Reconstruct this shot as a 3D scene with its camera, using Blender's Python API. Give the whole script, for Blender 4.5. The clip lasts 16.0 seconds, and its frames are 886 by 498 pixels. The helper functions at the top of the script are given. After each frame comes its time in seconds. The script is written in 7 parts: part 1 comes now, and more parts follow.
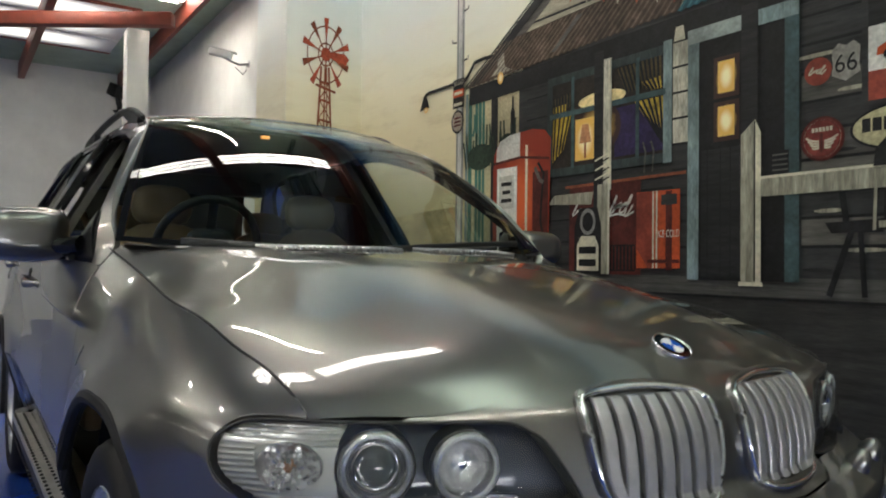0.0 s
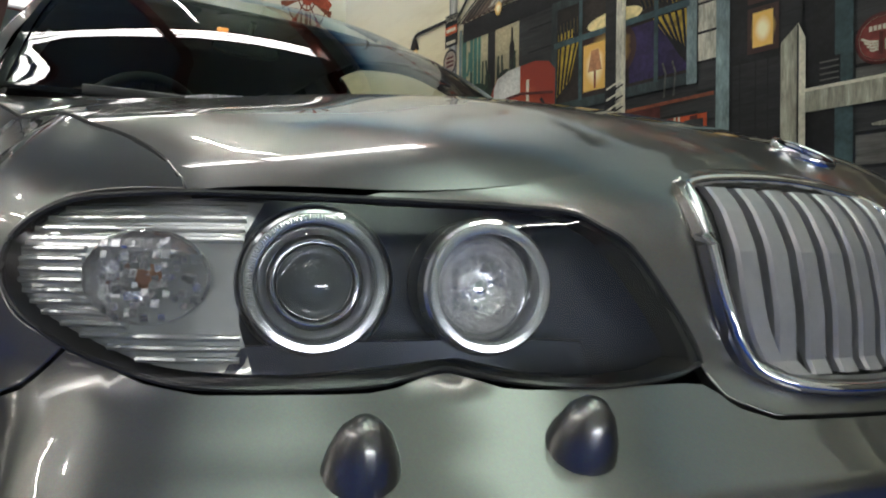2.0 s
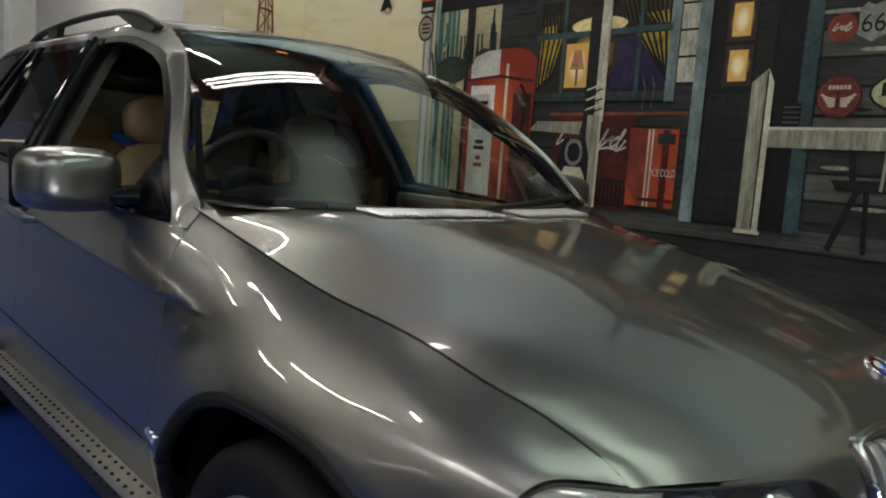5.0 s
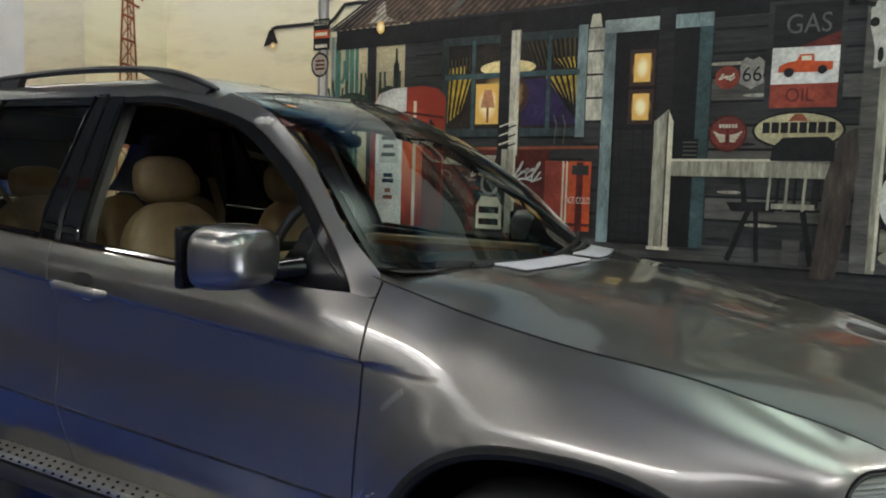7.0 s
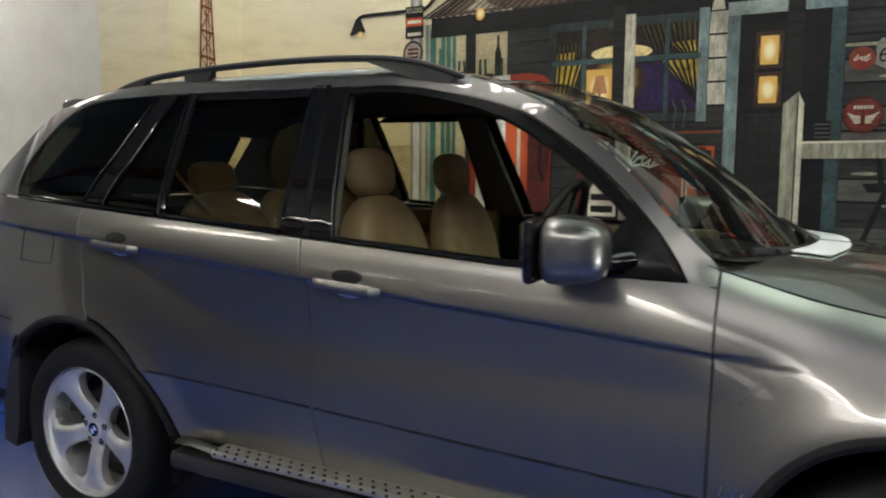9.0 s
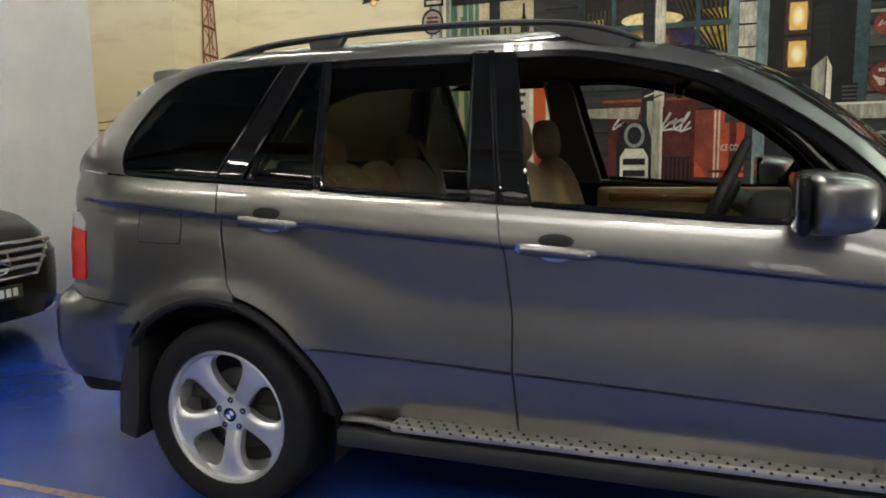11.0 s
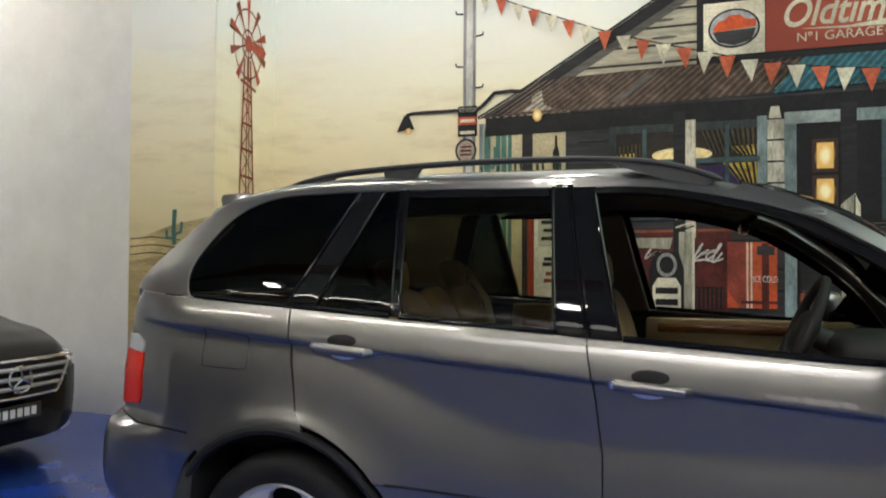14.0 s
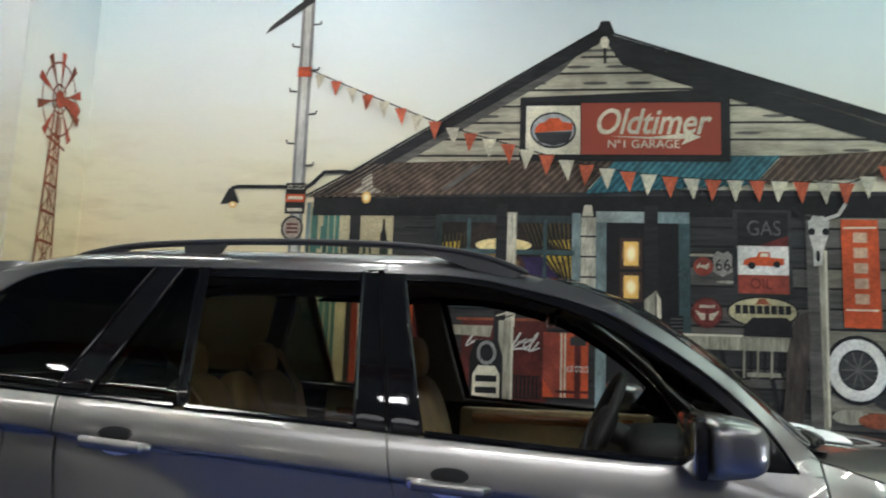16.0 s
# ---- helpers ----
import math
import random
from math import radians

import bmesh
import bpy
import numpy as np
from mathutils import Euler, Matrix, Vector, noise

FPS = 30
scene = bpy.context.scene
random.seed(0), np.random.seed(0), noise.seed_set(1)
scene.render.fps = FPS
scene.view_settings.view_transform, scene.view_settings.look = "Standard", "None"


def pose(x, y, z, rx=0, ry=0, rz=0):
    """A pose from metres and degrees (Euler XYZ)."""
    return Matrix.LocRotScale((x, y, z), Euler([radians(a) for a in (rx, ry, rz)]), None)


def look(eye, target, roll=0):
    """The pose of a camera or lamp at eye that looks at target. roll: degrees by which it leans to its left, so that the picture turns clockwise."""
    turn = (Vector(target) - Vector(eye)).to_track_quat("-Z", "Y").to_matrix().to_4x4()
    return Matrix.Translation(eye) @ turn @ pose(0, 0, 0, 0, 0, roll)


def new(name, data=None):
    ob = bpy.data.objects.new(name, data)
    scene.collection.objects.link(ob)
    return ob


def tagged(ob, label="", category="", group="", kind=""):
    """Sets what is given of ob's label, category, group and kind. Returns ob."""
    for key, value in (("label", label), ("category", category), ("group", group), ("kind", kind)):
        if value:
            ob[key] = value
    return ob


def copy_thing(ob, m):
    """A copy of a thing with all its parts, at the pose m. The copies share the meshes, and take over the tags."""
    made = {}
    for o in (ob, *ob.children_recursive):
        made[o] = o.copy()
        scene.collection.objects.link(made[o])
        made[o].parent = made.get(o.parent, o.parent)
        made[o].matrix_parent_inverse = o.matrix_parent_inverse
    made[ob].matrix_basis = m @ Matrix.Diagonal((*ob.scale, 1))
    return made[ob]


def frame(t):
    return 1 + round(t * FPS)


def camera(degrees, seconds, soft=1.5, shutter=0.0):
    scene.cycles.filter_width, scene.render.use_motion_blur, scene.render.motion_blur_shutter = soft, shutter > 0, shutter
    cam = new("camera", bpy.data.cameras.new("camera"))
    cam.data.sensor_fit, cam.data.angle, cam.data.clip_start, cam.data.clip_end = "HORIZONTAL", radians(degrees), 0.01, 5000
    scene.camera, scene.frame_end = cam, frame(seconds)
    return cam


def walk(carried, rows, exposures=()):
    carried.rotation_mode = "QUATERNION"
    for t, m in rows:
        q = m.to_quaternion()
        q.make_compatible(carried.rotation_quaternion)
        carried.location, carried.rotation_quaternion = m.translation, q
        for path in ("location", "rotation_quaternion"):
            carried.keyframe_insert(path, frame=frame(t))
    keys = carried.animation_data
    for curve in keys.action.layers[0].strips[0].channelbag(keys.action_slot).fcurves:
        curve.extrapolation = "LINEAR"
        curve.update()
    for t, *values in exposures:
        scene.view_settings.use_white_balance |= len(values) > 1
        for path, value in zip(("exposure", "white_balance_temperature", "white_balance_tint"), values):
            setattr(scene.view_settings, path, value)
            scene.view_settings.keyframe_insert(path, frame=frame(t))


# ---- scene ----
cam = camera(61.9, 16.0, 1.9, 0.4)
METRES, EYE, TILT, LEAN, TURN = 8.0, 1.5, 0.0, 0.0, 0.0
PATH = [
    (0, (3.191, -1.204, 1.139), (1.53, -0.091, 1.185), 0.7),
    (0.5, (2.998, -1.135, 0.98), (1.354, 0.001, 1.056), 0.5),
    (1, (2.88, -1.037, 0.886), (1.241, 0.107, 0.837), 0.8),
    (1.5, (2.806, -0.965, 0.846), (1.155, 0.163, 0.795), 1.1),
    (2, (2.728, -0.901, 0.843), (1.083, 0.236, 0.876), 0.8),
    (2.5, (2.702, -0.909, 0.852), (1.053, 0.223, 0.91), 1.1),
    (3, (2.777, -0.991, 0.917), (1.172, 0.202, 0.931), 1.8),
    (3.5, (2.898, -1.182, 1.1), (1.265, -0.062, 0.817), 1.2),
    (4, (2.989, -1.324, 1.272), (1.366, -0.201, 0.944), 1.7),
    (4.5, (2.83, -1.422, 1.285), (1.312, -0.153, 0.999), 2.9),
    (5, (2.637, -1.628, 1.341), (1.205, -0.253, 1.097), 3.9),
    (7.5, (1.825, -2.566, 1.426), (0.952, -0.775, 1.255), 1.4),
    (8, (1.661, -2.709, 1.421), (0.828, -0.898, 1.257), 1.7),
    (8.5, (1.444, -2.753, 1.416), (0.555, -0.967, 1.274), 1.8),
    (9, (1.161, -2.769, 1.408), (0.241, -1.006, 1.203), 0.4),
    (9.5, (0.954, -2.844, 1.384), (0.018, -1.088, 1.19), 1.3),
    (10, (0.743, -2.971, 1.395), (-0.104, -1.181, 1.11), -0.5),
    (12.5, (-0.001, -3.222, 1.369), (-0.589, -1.321, 1.167), 0.5),
    (13, (0.019, -3.219, 1.395), (-0.604, -1.321, 1.294), 1.7),
    (13.5, (0.02, -3.225, 1.403), (-0.63, -1.334, 1.353), 1.0),
    (14, (0.019, -3.233, 1.427), (-0.642, -1.345, 1.469), 0.3),
    (14.5, (0.02, -3.231, 1.443), (-0.638, -1.347, 1.573), 0.1),
    (15, (0.049, -3.23, 1.457), (-0.53, -1.327, 1.667), 0.2),
    (15.5, (0.1, -3.194, 1.46), (-0.314, -1.249, 1.675), 1.2),
    (16, (0.097, -3.111, 1.455), (-0.143, -1.144, 1.72), 2.0),
]
walk(cam, [(t, look(eye, target, roll)) for t, eye, target, roll in PATH], exposures=[(0, 0.30, 6500, 10), (2.0, 0.25, 6250, 10), (2.8, 0.20, 6300, 10), (3.6, -0.10, 6450, 10), (5, 0.0, 6400, 10), (7.5, 0.55, 6200, 10), (10, 0.61, 6650, 10), (12.5, 0.93, 6600, 10), (14, 0.81, 6450, 10), (16, 0.54, 6000, 10)])

# ---- world and exposure: a closed hall, lit by battens, rooflights and added roof sheets ----
world = bpy.data.worlds.new("dim_hall")
world.use_nodes = True
world.node_tree.nodes["Background"].inputs["Color"].default_value = (0.5, 0.5, 0.5, 1)
world.node_tree.nodes["Background"].inputs["Strength"].default_value = 0.02
scene.world = world
scene.view_settings.exposure = 0.0

# ---- body shape of the estate car: x ahead, y to its left, z up ----
def sstep(a, b, v):
    k = min(1.0, max(0.0, (v - a) / (b - a)))
    return k * k * (3 - 2 * k)


def spline(points, n=24):
    """A Catmull-Rom curve through the points."""
    p = [np.array(q, float) for q in points]
    p = [2 * p[0] - p[1]] + p + [2 * p[-1] - p[-2]]
    out = []
    for i in range(1, len(p) - 2):
        for k in range(n):
            t = k / n
            out.append(0.5 * (2 * p[i] + (p[i + 1] - p[i - 1]) * t + (2 * p[i - 1] - 5 * p[i] + 4 * p[i + 1] - p[i + 2]) * t * t
                              + (3 * p[i] - p[i - 1] - 3 * p[i + 1] + p[i + 2]) * t ** 3))
    out.append(p[-2])
    return np.array(out)


PLAN = spline([(2.362, 0.0), (2.350, -0.18), (2.312, -0.355), (2.255, -0.54), (2.158, -0.735), (2.066, -0.826), (1.965, -0.872), (1.80, -0.908), (1.5, -0.931), (1.0, -0.935),
               (0.0, -0.937), (-1.0, -0.932), (-1.6, -0.922), (-2.02, -0.888), (-2.235, -0.785), (-2.318, -0.5), (-2.342, -0.25), (-2.347, 0.0)], 40)
ARC = np.concatenate([[0], np.cumsum(np.hypot(*np.diff(PLAN, axis=0).T))])
# the outline's own measure: grille edge, lamp ends and hood corner keep fixed marks along the nose
MARKS = [0.0] + [float(ARC[np.argmin(np.hypot(PLAN[:, 0] - x, PLAN[:, 1] - y))]) for x, y in ((2.361, -0.045), (2.320, -0.322), (2.316, -0.338), (2.150, -0.748), (2.010, -0.853))]
ARC = np.interp(ARC, MARKS + [MARKS[-1] + 9.0], [0.0, 0.05, 0.386, 0.424, 0.895, 1.098, 10.098])
TANG = np.gradient(PLAN, ARC, axis=0)


def plan_at(u):
    x, y = np.interp(u, ARC, PLAN[:, 0]), np.interp(u, ARC, PLAN[:, 1])
    tx, ty = np.interp(u, ARC, TANG[:, 0]), np.interp(u, ARC, TANG[:, 1])
    k = math.hypot(tx, ty)
    return x, y, -ty / k, tx / k


def ux(x):
    return float(np.interp(-x, -PLAN[:, 0], ARC))


NOSE = int(np.argmin(PLAN[:, 1]))


def uy(y):
    """Along the nose, by the distance from the middle."""
    return float(np.interp(abs(y), -PLAN[:NOSE, 1], ARC[:NOSE]))


def belt(x):
    return 1.176 - 0.064 * x if x < 0.4 else 1.1504 - 0.03 * (x - 0.4)


def crease(x):
    return 1.037 - 0.0755 * x


def sill_line(x):
    return 0.651 - 0.037 * x


SEAM = spline([(0.70, 1.225), (0.84, 1.196), (0.98, 1.155), (1.144, 1.106), (1.306, 1.076), (1.457, 1.053), (1.60, 1.037), (1.73, 1.019), (1.85, 0.994), (1.95, 0.973), (2.03, 0.955), (2.085, 0.941), (2.12, 0.9245), (2.137, 0.911), (2.15, 0.894)], 8)


def seam_z(x):
    """Height of the gap between bonnet and wing."""
    return float(np.interp(x, SEAM[:, 0], SEAM[:, 1]))


def arch_reach(x, z, ax):
    """How far a place lies from the wheel arch's middle; the front arch is wider ahead and squarer."""
    if ax < 0:
        return math.hypot(x - ax, z - 0.37)
    half = 0.50 if x > 1.44 else 0.44
    return 0.465 * (abs((x - 1.44) / half) ** 2.5 + abs((z - 0.37) / 0.465) ** 2.5) ** 0.4


FRONT_Z = [0.22, 0.30, 0.40, 0.50, 0.57, 0.62, 0.655, 0.676, 0.69, 0.71, 0.732, 0.75, 0.80, 0.86, 0.90, 0.93, 0.96]
FRONT_IN = [0.10, 0.03, -0.035, -0.075, -0.088, -0.093, -0.098, -0.100, -0.074, -0.048, -0.022, 0.0, 0.003, 0.014, 0.033, 0.064, 0.106]


def side_inset(x, z):
    zc, zb = crease(x), belt(x)
    v = 0.0
    zl = sill_line(x)
    if z < zl:
        v += 0.003 + 0.088 * (zl - z) / 0.26
    # doors: an upright band under the crease, flaring out below it; the band dies out over the rear wheel
    cut, over = sstep(1.50, 1.04, x), sstep(0.82, 1.15, x) * sstep(zc + 0.24, zc, z)
    back = sstep(-0.42, -1.30, x)
    d = 0.865 + (zc - 0.02 - 0.865) * back - z
    d = 0.012 * math.log1p(math.exp(min(60.0, d / 0.012)))
    under = max(0.0, z - 0.865) / (zc - 0.865) * (1 - back)
    v += cut * (0.023 + 0.003 * min(1.0, under) - (0.18 + 0.05 * back) * 0.25 * (1 - math.exp(-d / 0.25))) * max(over, sstep(zc + 0.014, zc, z))
    if z > zc + 0.02:
        k = (z - zc - 0.02) / (zb - zc)
        v += (0.014 * k + 0.026 * k * k) * (1 - sstep(0.6, 1.2, x))
    zs = seam_z(x)
    deep = 0.32 - 0.17 * sstep(1.5, 2.05, x)
    if x > 0.5 and z > zs - deep:
        v += (0.152 - 0.03 * sstep(1.6, 2.1, x)) * ((z - zs + deep) / deep) ** 2.4 * sstep(0.5, 1.2, x)
    for ax in (1.41, -1.41):
        r = arch_reach(x, z, ax)
        v -= 0.016 * math.exp(-((r - 0.47) / 0.075) ** 2)
    return v


def rear_inset(z):
    return float(np.interp(z, [0.25, 0.4, 0.55, 0.62, 0.74, 0.79, 0.82, 0.85, 1.0, 1.25, 1.45], [0.10, 0.0, -0.06, -0.07, -0.065, -0.05, -0.01, 0.01, 0.015, 0.05, 0.12]))


def lower(u, z, proud=0.0):
    """The body below the belt: along the plan's outline and up."""
    x, y, nx, ny = plan_at(u)
    a, b = sstep(1.97, 2.16, x), sstep(-1.85, -2.15, x)
    v = 0.0
    if a < 1 and b < 1:
        v += side_inset(x, z) * (1 - a) * (1 - b)
    if a > 0:
        v += float(np.interp(z, FRONT_Z, FRONT_IN)) * a
    if b > 0:
        v += rear_inset(z) * b
    v -= proud
    return np.array((x - nx * v, y - ny * v, z))


def smooth_table():
    """Rounds the nose's profile."""
    z = np.linspace(0.22, 0.96, 149)
    v = np.interp(z, FRONT_Z, FRONT_IN)
    k = np.exp(-np.linspace(-2, 2, 7) ** 2)
    v = np.convolve(np.pad(v, 3, mode="edge"), k / k.sum(), mode="valid")
    return list(z), list(v)


FRONT_Z, FRONT_IN = smooth_table()


def glasshouse(x, z, proud=0.0):
    """The side above the belt, by x and height."""
    y0 = float(np.interp(-x, -PLAN[:, 0], PLAN[:, 1])) + 0.045
    if x > 0.4:
        y0 = -0.892
    h = z - belt(x)
    e = 0.035
    y = y0 + 0.008 + 0.50 * (h - e * (1 - math.exp(-h / e)) if h > 0 else 0.0) + 0.20 * h * h
    tuck = 0.10 * sstep(-1.55, -2.3, x) * (0.4 + h) + 0.045 * sstep(0.70, 0.92, x)
    rise = 0.022 * sstep(1.45, 1.68, z) * sstep(0.15, -0.25, x)
    return np.array((x, y + tuck - proud * 0.87, z + rise + proud * 0.5))


WS_EDGE = spline([(0.90, -0.805, 1.20), (0.80, -0.772, 1.292), (0.68, -0.725, 1.41), (0.52, -0.665, 1.532), (0.345, -0.605, 1.636), (0.15, -0.56, 1.705)], 10)


def roof_mid(x):
    return 1.797 + 0.018 * sstep(0.15, -0.25, x) - 0.10 * max(0.0, (x + 0.35) / 0.6) ** 2.2 - 0.07 * max(0.0, (-1.15 - x) / 0.7) ** 2


def screen(a, b):
    """The windscreen: a from -1 to 1 across, b from 0 (foot) to 1 (top)."""
    e = np.array([np.interp(b, np.linspace(0, 1, len(WS_EDGE)), WS_EDGE[:, i]) for i in range(3)])
    bow = 1 - abs(a) ** 2.2
    return np.array((e[0] + bow * (0.20 - 0.06 * b), e[1] * -a if a > 0 else e[1] * -a, e[2] + bow * (-0.03 + 0.055 * b)))


def roof(x, q):
    """The roof: q from 0 (gutter) to 1 (middle)."""
    g = glasshouse(x, gutter(x))
    zm = roof_mid(x)
    p0, p1, p2, p3 = g[1:], g[1:] + np.array((0.035, 0.062)) * min(1, (zm - g[2]) / 0.09), np.array((g[1] * 0.70, zm - 0.004)), np.array((0, zm))
    y, z = (1 - q) ** 3 * p0 + 3 * q * (1 - q) ** 2 * p1 + 3 * q * q * (1 - q) * p2 + q ** 3 * p3
    return np.array((x, y, z))


def gutter(x):
    return 1.700 - 0.10 * max(0.0, (x + 0.20) / 0.6) ** 2 - 0.10 * max(0.0, (-1.3 - x) / 0.6) ** 2


def lip_z(y):
    """Height of the bonnet's front edge, with its hump over the grilles."""
    return 0.897 + 0.040 * sstep(0.62, 0.30, abs(y))


MID = spline([(1.02, 1.194), (1.10, 1.192), (1.30, 1.176), (1.60, 1.141), (1.90, 1.090), (2.10, 1.045), (2.235, 1.000), (2.30, 0.962), (2.334, 0.937), (2.36, 0.90)], 8)


CORNER_U = 0.903
CORNER = lower(CORNER_U, lip_z(0.7))
SIDE = np.array([lower(ux(x), seam_z(x)) for x in np.linspace(0.84, 2.085, 40)] + [lower(0.946, 0.9245), lower(0.917, 0.911), CORNER])


def bonnet_top(a, b):
    """The bonnet's top: a from -1 to 1 across, b from 0 (scuttle) to 1 (front edge). Outside a soft crease it falls to the wings."""
    k = min(1.0, abs(a))
    b = max(b, 1e-4)
    x0 = 1.10 - 0.24 * k ** 2.2
    # front edge: follows the nose, with a hump over the grilles
    uf = CORNER_U * k
    zf = lip_z(abs(plan_at(uf)[1]))
    front = lower(uf, zf)
    x = x0 + (front[0] - x0) * b
    xe = 0.86 + (CORNER[0] - 0.86) * b
    ye = -float(np.interp(xe, SIDE[:, 0], SIDE[:, 1])) - 0.003
    y = (ye * k + (abs(front[1]) - abs(CORNER[1]) * k) * b ** 3) * (1 if a > 0 else -1)
    ze = float(np.interp(xe, SIDE[:, 0], SIDE[:, 2]))
    zm = float(np.interp(1.10 + 1.234 * b, MID[:, 0], MID[:, 1]))
    zm += (1.192 - 0.222 * b ** 1.25 - zm) * sstep(0.40, 0.66, k)
    kc = 0.70 - 0.22 * b
    out, flat_top, soft = (1 - k) / (1 - kc) * 0.93, 1.0 - 0.14 * k * k, 0.13
    rise = -soft * math.log(math.exp(-out / soft) + math.exp(-flat_top / soft)) + soft * math.log(1 + math.exp(-0.86 / soft))
    z = ze + (zm - ze) * min(1.0, rise)
    return np.array((x, y, z))


def faired(shape, n, m, wide, deep):
    """A smooth copy of a shape over a in -1..1 and b in 0..1: its heights are rounded, its edges kept."""
    A, B = np.linspace(-1, 1, n), np.linspace(0, 1, m)
    P = np.array([[shape(a, b) for b in B] for a in A])
    Z = P[:, :, 2]
    for axis, w in ((0, wide * (n - 1) / 2), (1, deep * (m - 1))):
        r = int(3 * w)
        kern = np.exp(-0.5 * (np.arange(-r, r + 1) / w) ** 2)
        kern /= kern.sum()
        Z = np.moveaxis(Z, axis, 0)
        lo, hi = 2 * Z[0] - Z[1:r + 1][::-1], 2 * Z[-1] - Z[-r - 1:-1][::-1]
        big = np.concatenate([lo, Z, hi])
        Z = sum(c * big[i:i + len(Z)] for i, c in enumerate(kern))
        Z = np.moveaxis(Z, 0, axis)
    P[:, :, 2] = Z
    P = np.concatenate([2 * P[:1] - P[1:2], P, 2 * P[-1:] - P[-2:-1]])
    P = np.concatenate([2 * P[:, :1] - P[:, 1:2], P, 2 * P[:, -1:] - P[:, -2:-1]], axis=1)

    def weights(v, count):
        i = min(count - 2, max(0, int(v)))
        t = v - i
        return i, np.array((-0.5 * t + t * t - 0.5 * t ** 3, 1 - 2.5 * t * t + 1.5 * t ** 3, 0.5 * t + 2 * t * t - 1.5 * t ** 3, -0.5 * t * t + 0.5 * t ** 3))

    def smooth(a, b):
        i, p = weights((a + 1) / 2 * (n - 1), n)
        j, q = weights(b * (m - 1), m)
        return np.einsum("i,j,ijk->k", p, q, P[i:i + 4, j:j + 4])

    return smooth


bonnet_top = faired(bonnet_top, 121, 81, 0.09, 0.02)


def bonnet(a, b):
    """The bonnet with its last two hands' width bent down to the lip."""
    k = min(1.0, abs(a))
    p = bonnet_top(a, b)
    e = max(0.0, (b - 0.80) / 0.20) ** 3.0
    if e:
        p[2] += (lip_z(abs(plan_at(CORNER_U * k)[1])) - bonnet_top(a, 1.0)[2]) * e * (1 - k ** 8)
    return p

# ---- materials ----
def mat(name, color=(0.5, 0.5, 0.5), rough=0.5, metal=0.0, coat=0.0, coat_rough=0.03, spec=0.5, vary=0.0, scale=8.0, bump=0.0, bump_scale=120.0, stretch=(1, 1, 1), second=None):
    m = bpy.data.materials.new(name)
    m.use_nodes = True
    n, l = m.node_tree.nodes, m.node_tree.links
    b = n["Principled BSDF"]
    b.inputs["Base Color"].default_value = (*color, 1)
    b.inputs["Roughness"].default_value = rough
    b.inputs["Metallic"].default_value = metal
    b.inputs["Coat Weight"].default_value = coat
    b.inputs["Coat Roughness"].default_value = coat_rough
    b.inputs["Specular IOR Level"].default_value = spec
    if vary or bump:
        tc = n.new("ShaderNodeTexCoord")
        mp = n.new("ShaderNodeMapping")
        mp.inputs["Scale"].default_value = stretch
        l.new(tc.outputs["Object"], mp.inputs["Vector"])
    if vary:
        a = n.new("ShaderNodeTexNoise")
        a.inputs["Scale"].default_value, a.inputs["Detail"].default_value, a.inputs["Roughness"].default_value = scale, 8, 0.65
        l.new(mp.outputs["Vector"], a.inputs["Vector"])
        ramp = n.new("ShaderNodeValToRGB")
        lo = second or tuple(max(0, c * (1 - vary)) for c in color)
        ramp.color_ramp.elements[0].color, ramp.color_ramp.elements[1].color = (*lo, 1), (*[min(1, c * (1 + vary * 0.5)) for c in color], 1)
        ramp.color_ramp.elements[0].position, ramp.color_ramp.elements[1].position = 0.3, 0.68
        l.new(a.outputs["Fac"], ramp.inputs["Fac"])
        l.new(ramp.outputs["Color"], b.inputs["Base Color"])
    if bump:
        a = n.new("ShaderNodeTexNoise")
        a.inputs["Scale"].default_value, a.inputs["Detail"].default_value = bump_scale, 4
        l.new(mp.outputs["Vector"], a.inputs["Vector"])
        bp = n.new("ShaderNodeBump")
        bp.inputs["Strength"].default_value, bp.inputs["Distance"].default_value = bump, 0.004
        l.new(a.outputs["Fac"], bp.inputs["Height"])
        l.new(bp.outputs["Normal"], b.inputs["Normal"])
    return m


def glass(name, tint, rough=0.0, ior=1.5, haze=0.0):
    m = bpy.data.materials.new(name)
    m.use_nodes = True
    n, l = m.node_tree.nodes, m.node_tree.links
    n.remove(n["Principled BSDF"])
    t, g, f, x = n.new("ShaderNodeBsdfTransparent"), n.new("ShaderNodeBsdfGlossy"), n.new("ShaderNodeFresnel"), n.new("ShaderNodeMixShader")
    t.inputs["Color"].default_value, g.inputs["Roughness"].default_value, f.inputs["IOR"].default_value = (*tint, 1), rough, ior
    l.new(f.outputs["Fac"], x.inputs["Fac"]), l.new(t.outputs["BSDF"], x.inputs[1]), l.new(g.outputs["BSDF"], x.inputs[2])
    end = x
    if haze:
        d, end = n.new("ShaderNodeBsdfDiffuse"), n.new("ShaderNodeMixShader")
        d.inputs["Color"].default_value, end.inputs["Fac"].default_value = (0.8, 0.8, 0.8, 1), haze
        l.new(x.outputs["Shader"], end.inputs[1]), l.new(d.outputs["BSDF"], end.inputs[2])
    l.new(end.outputs["Shader"], n["Material Output"].inputs["Surface"])
    return m


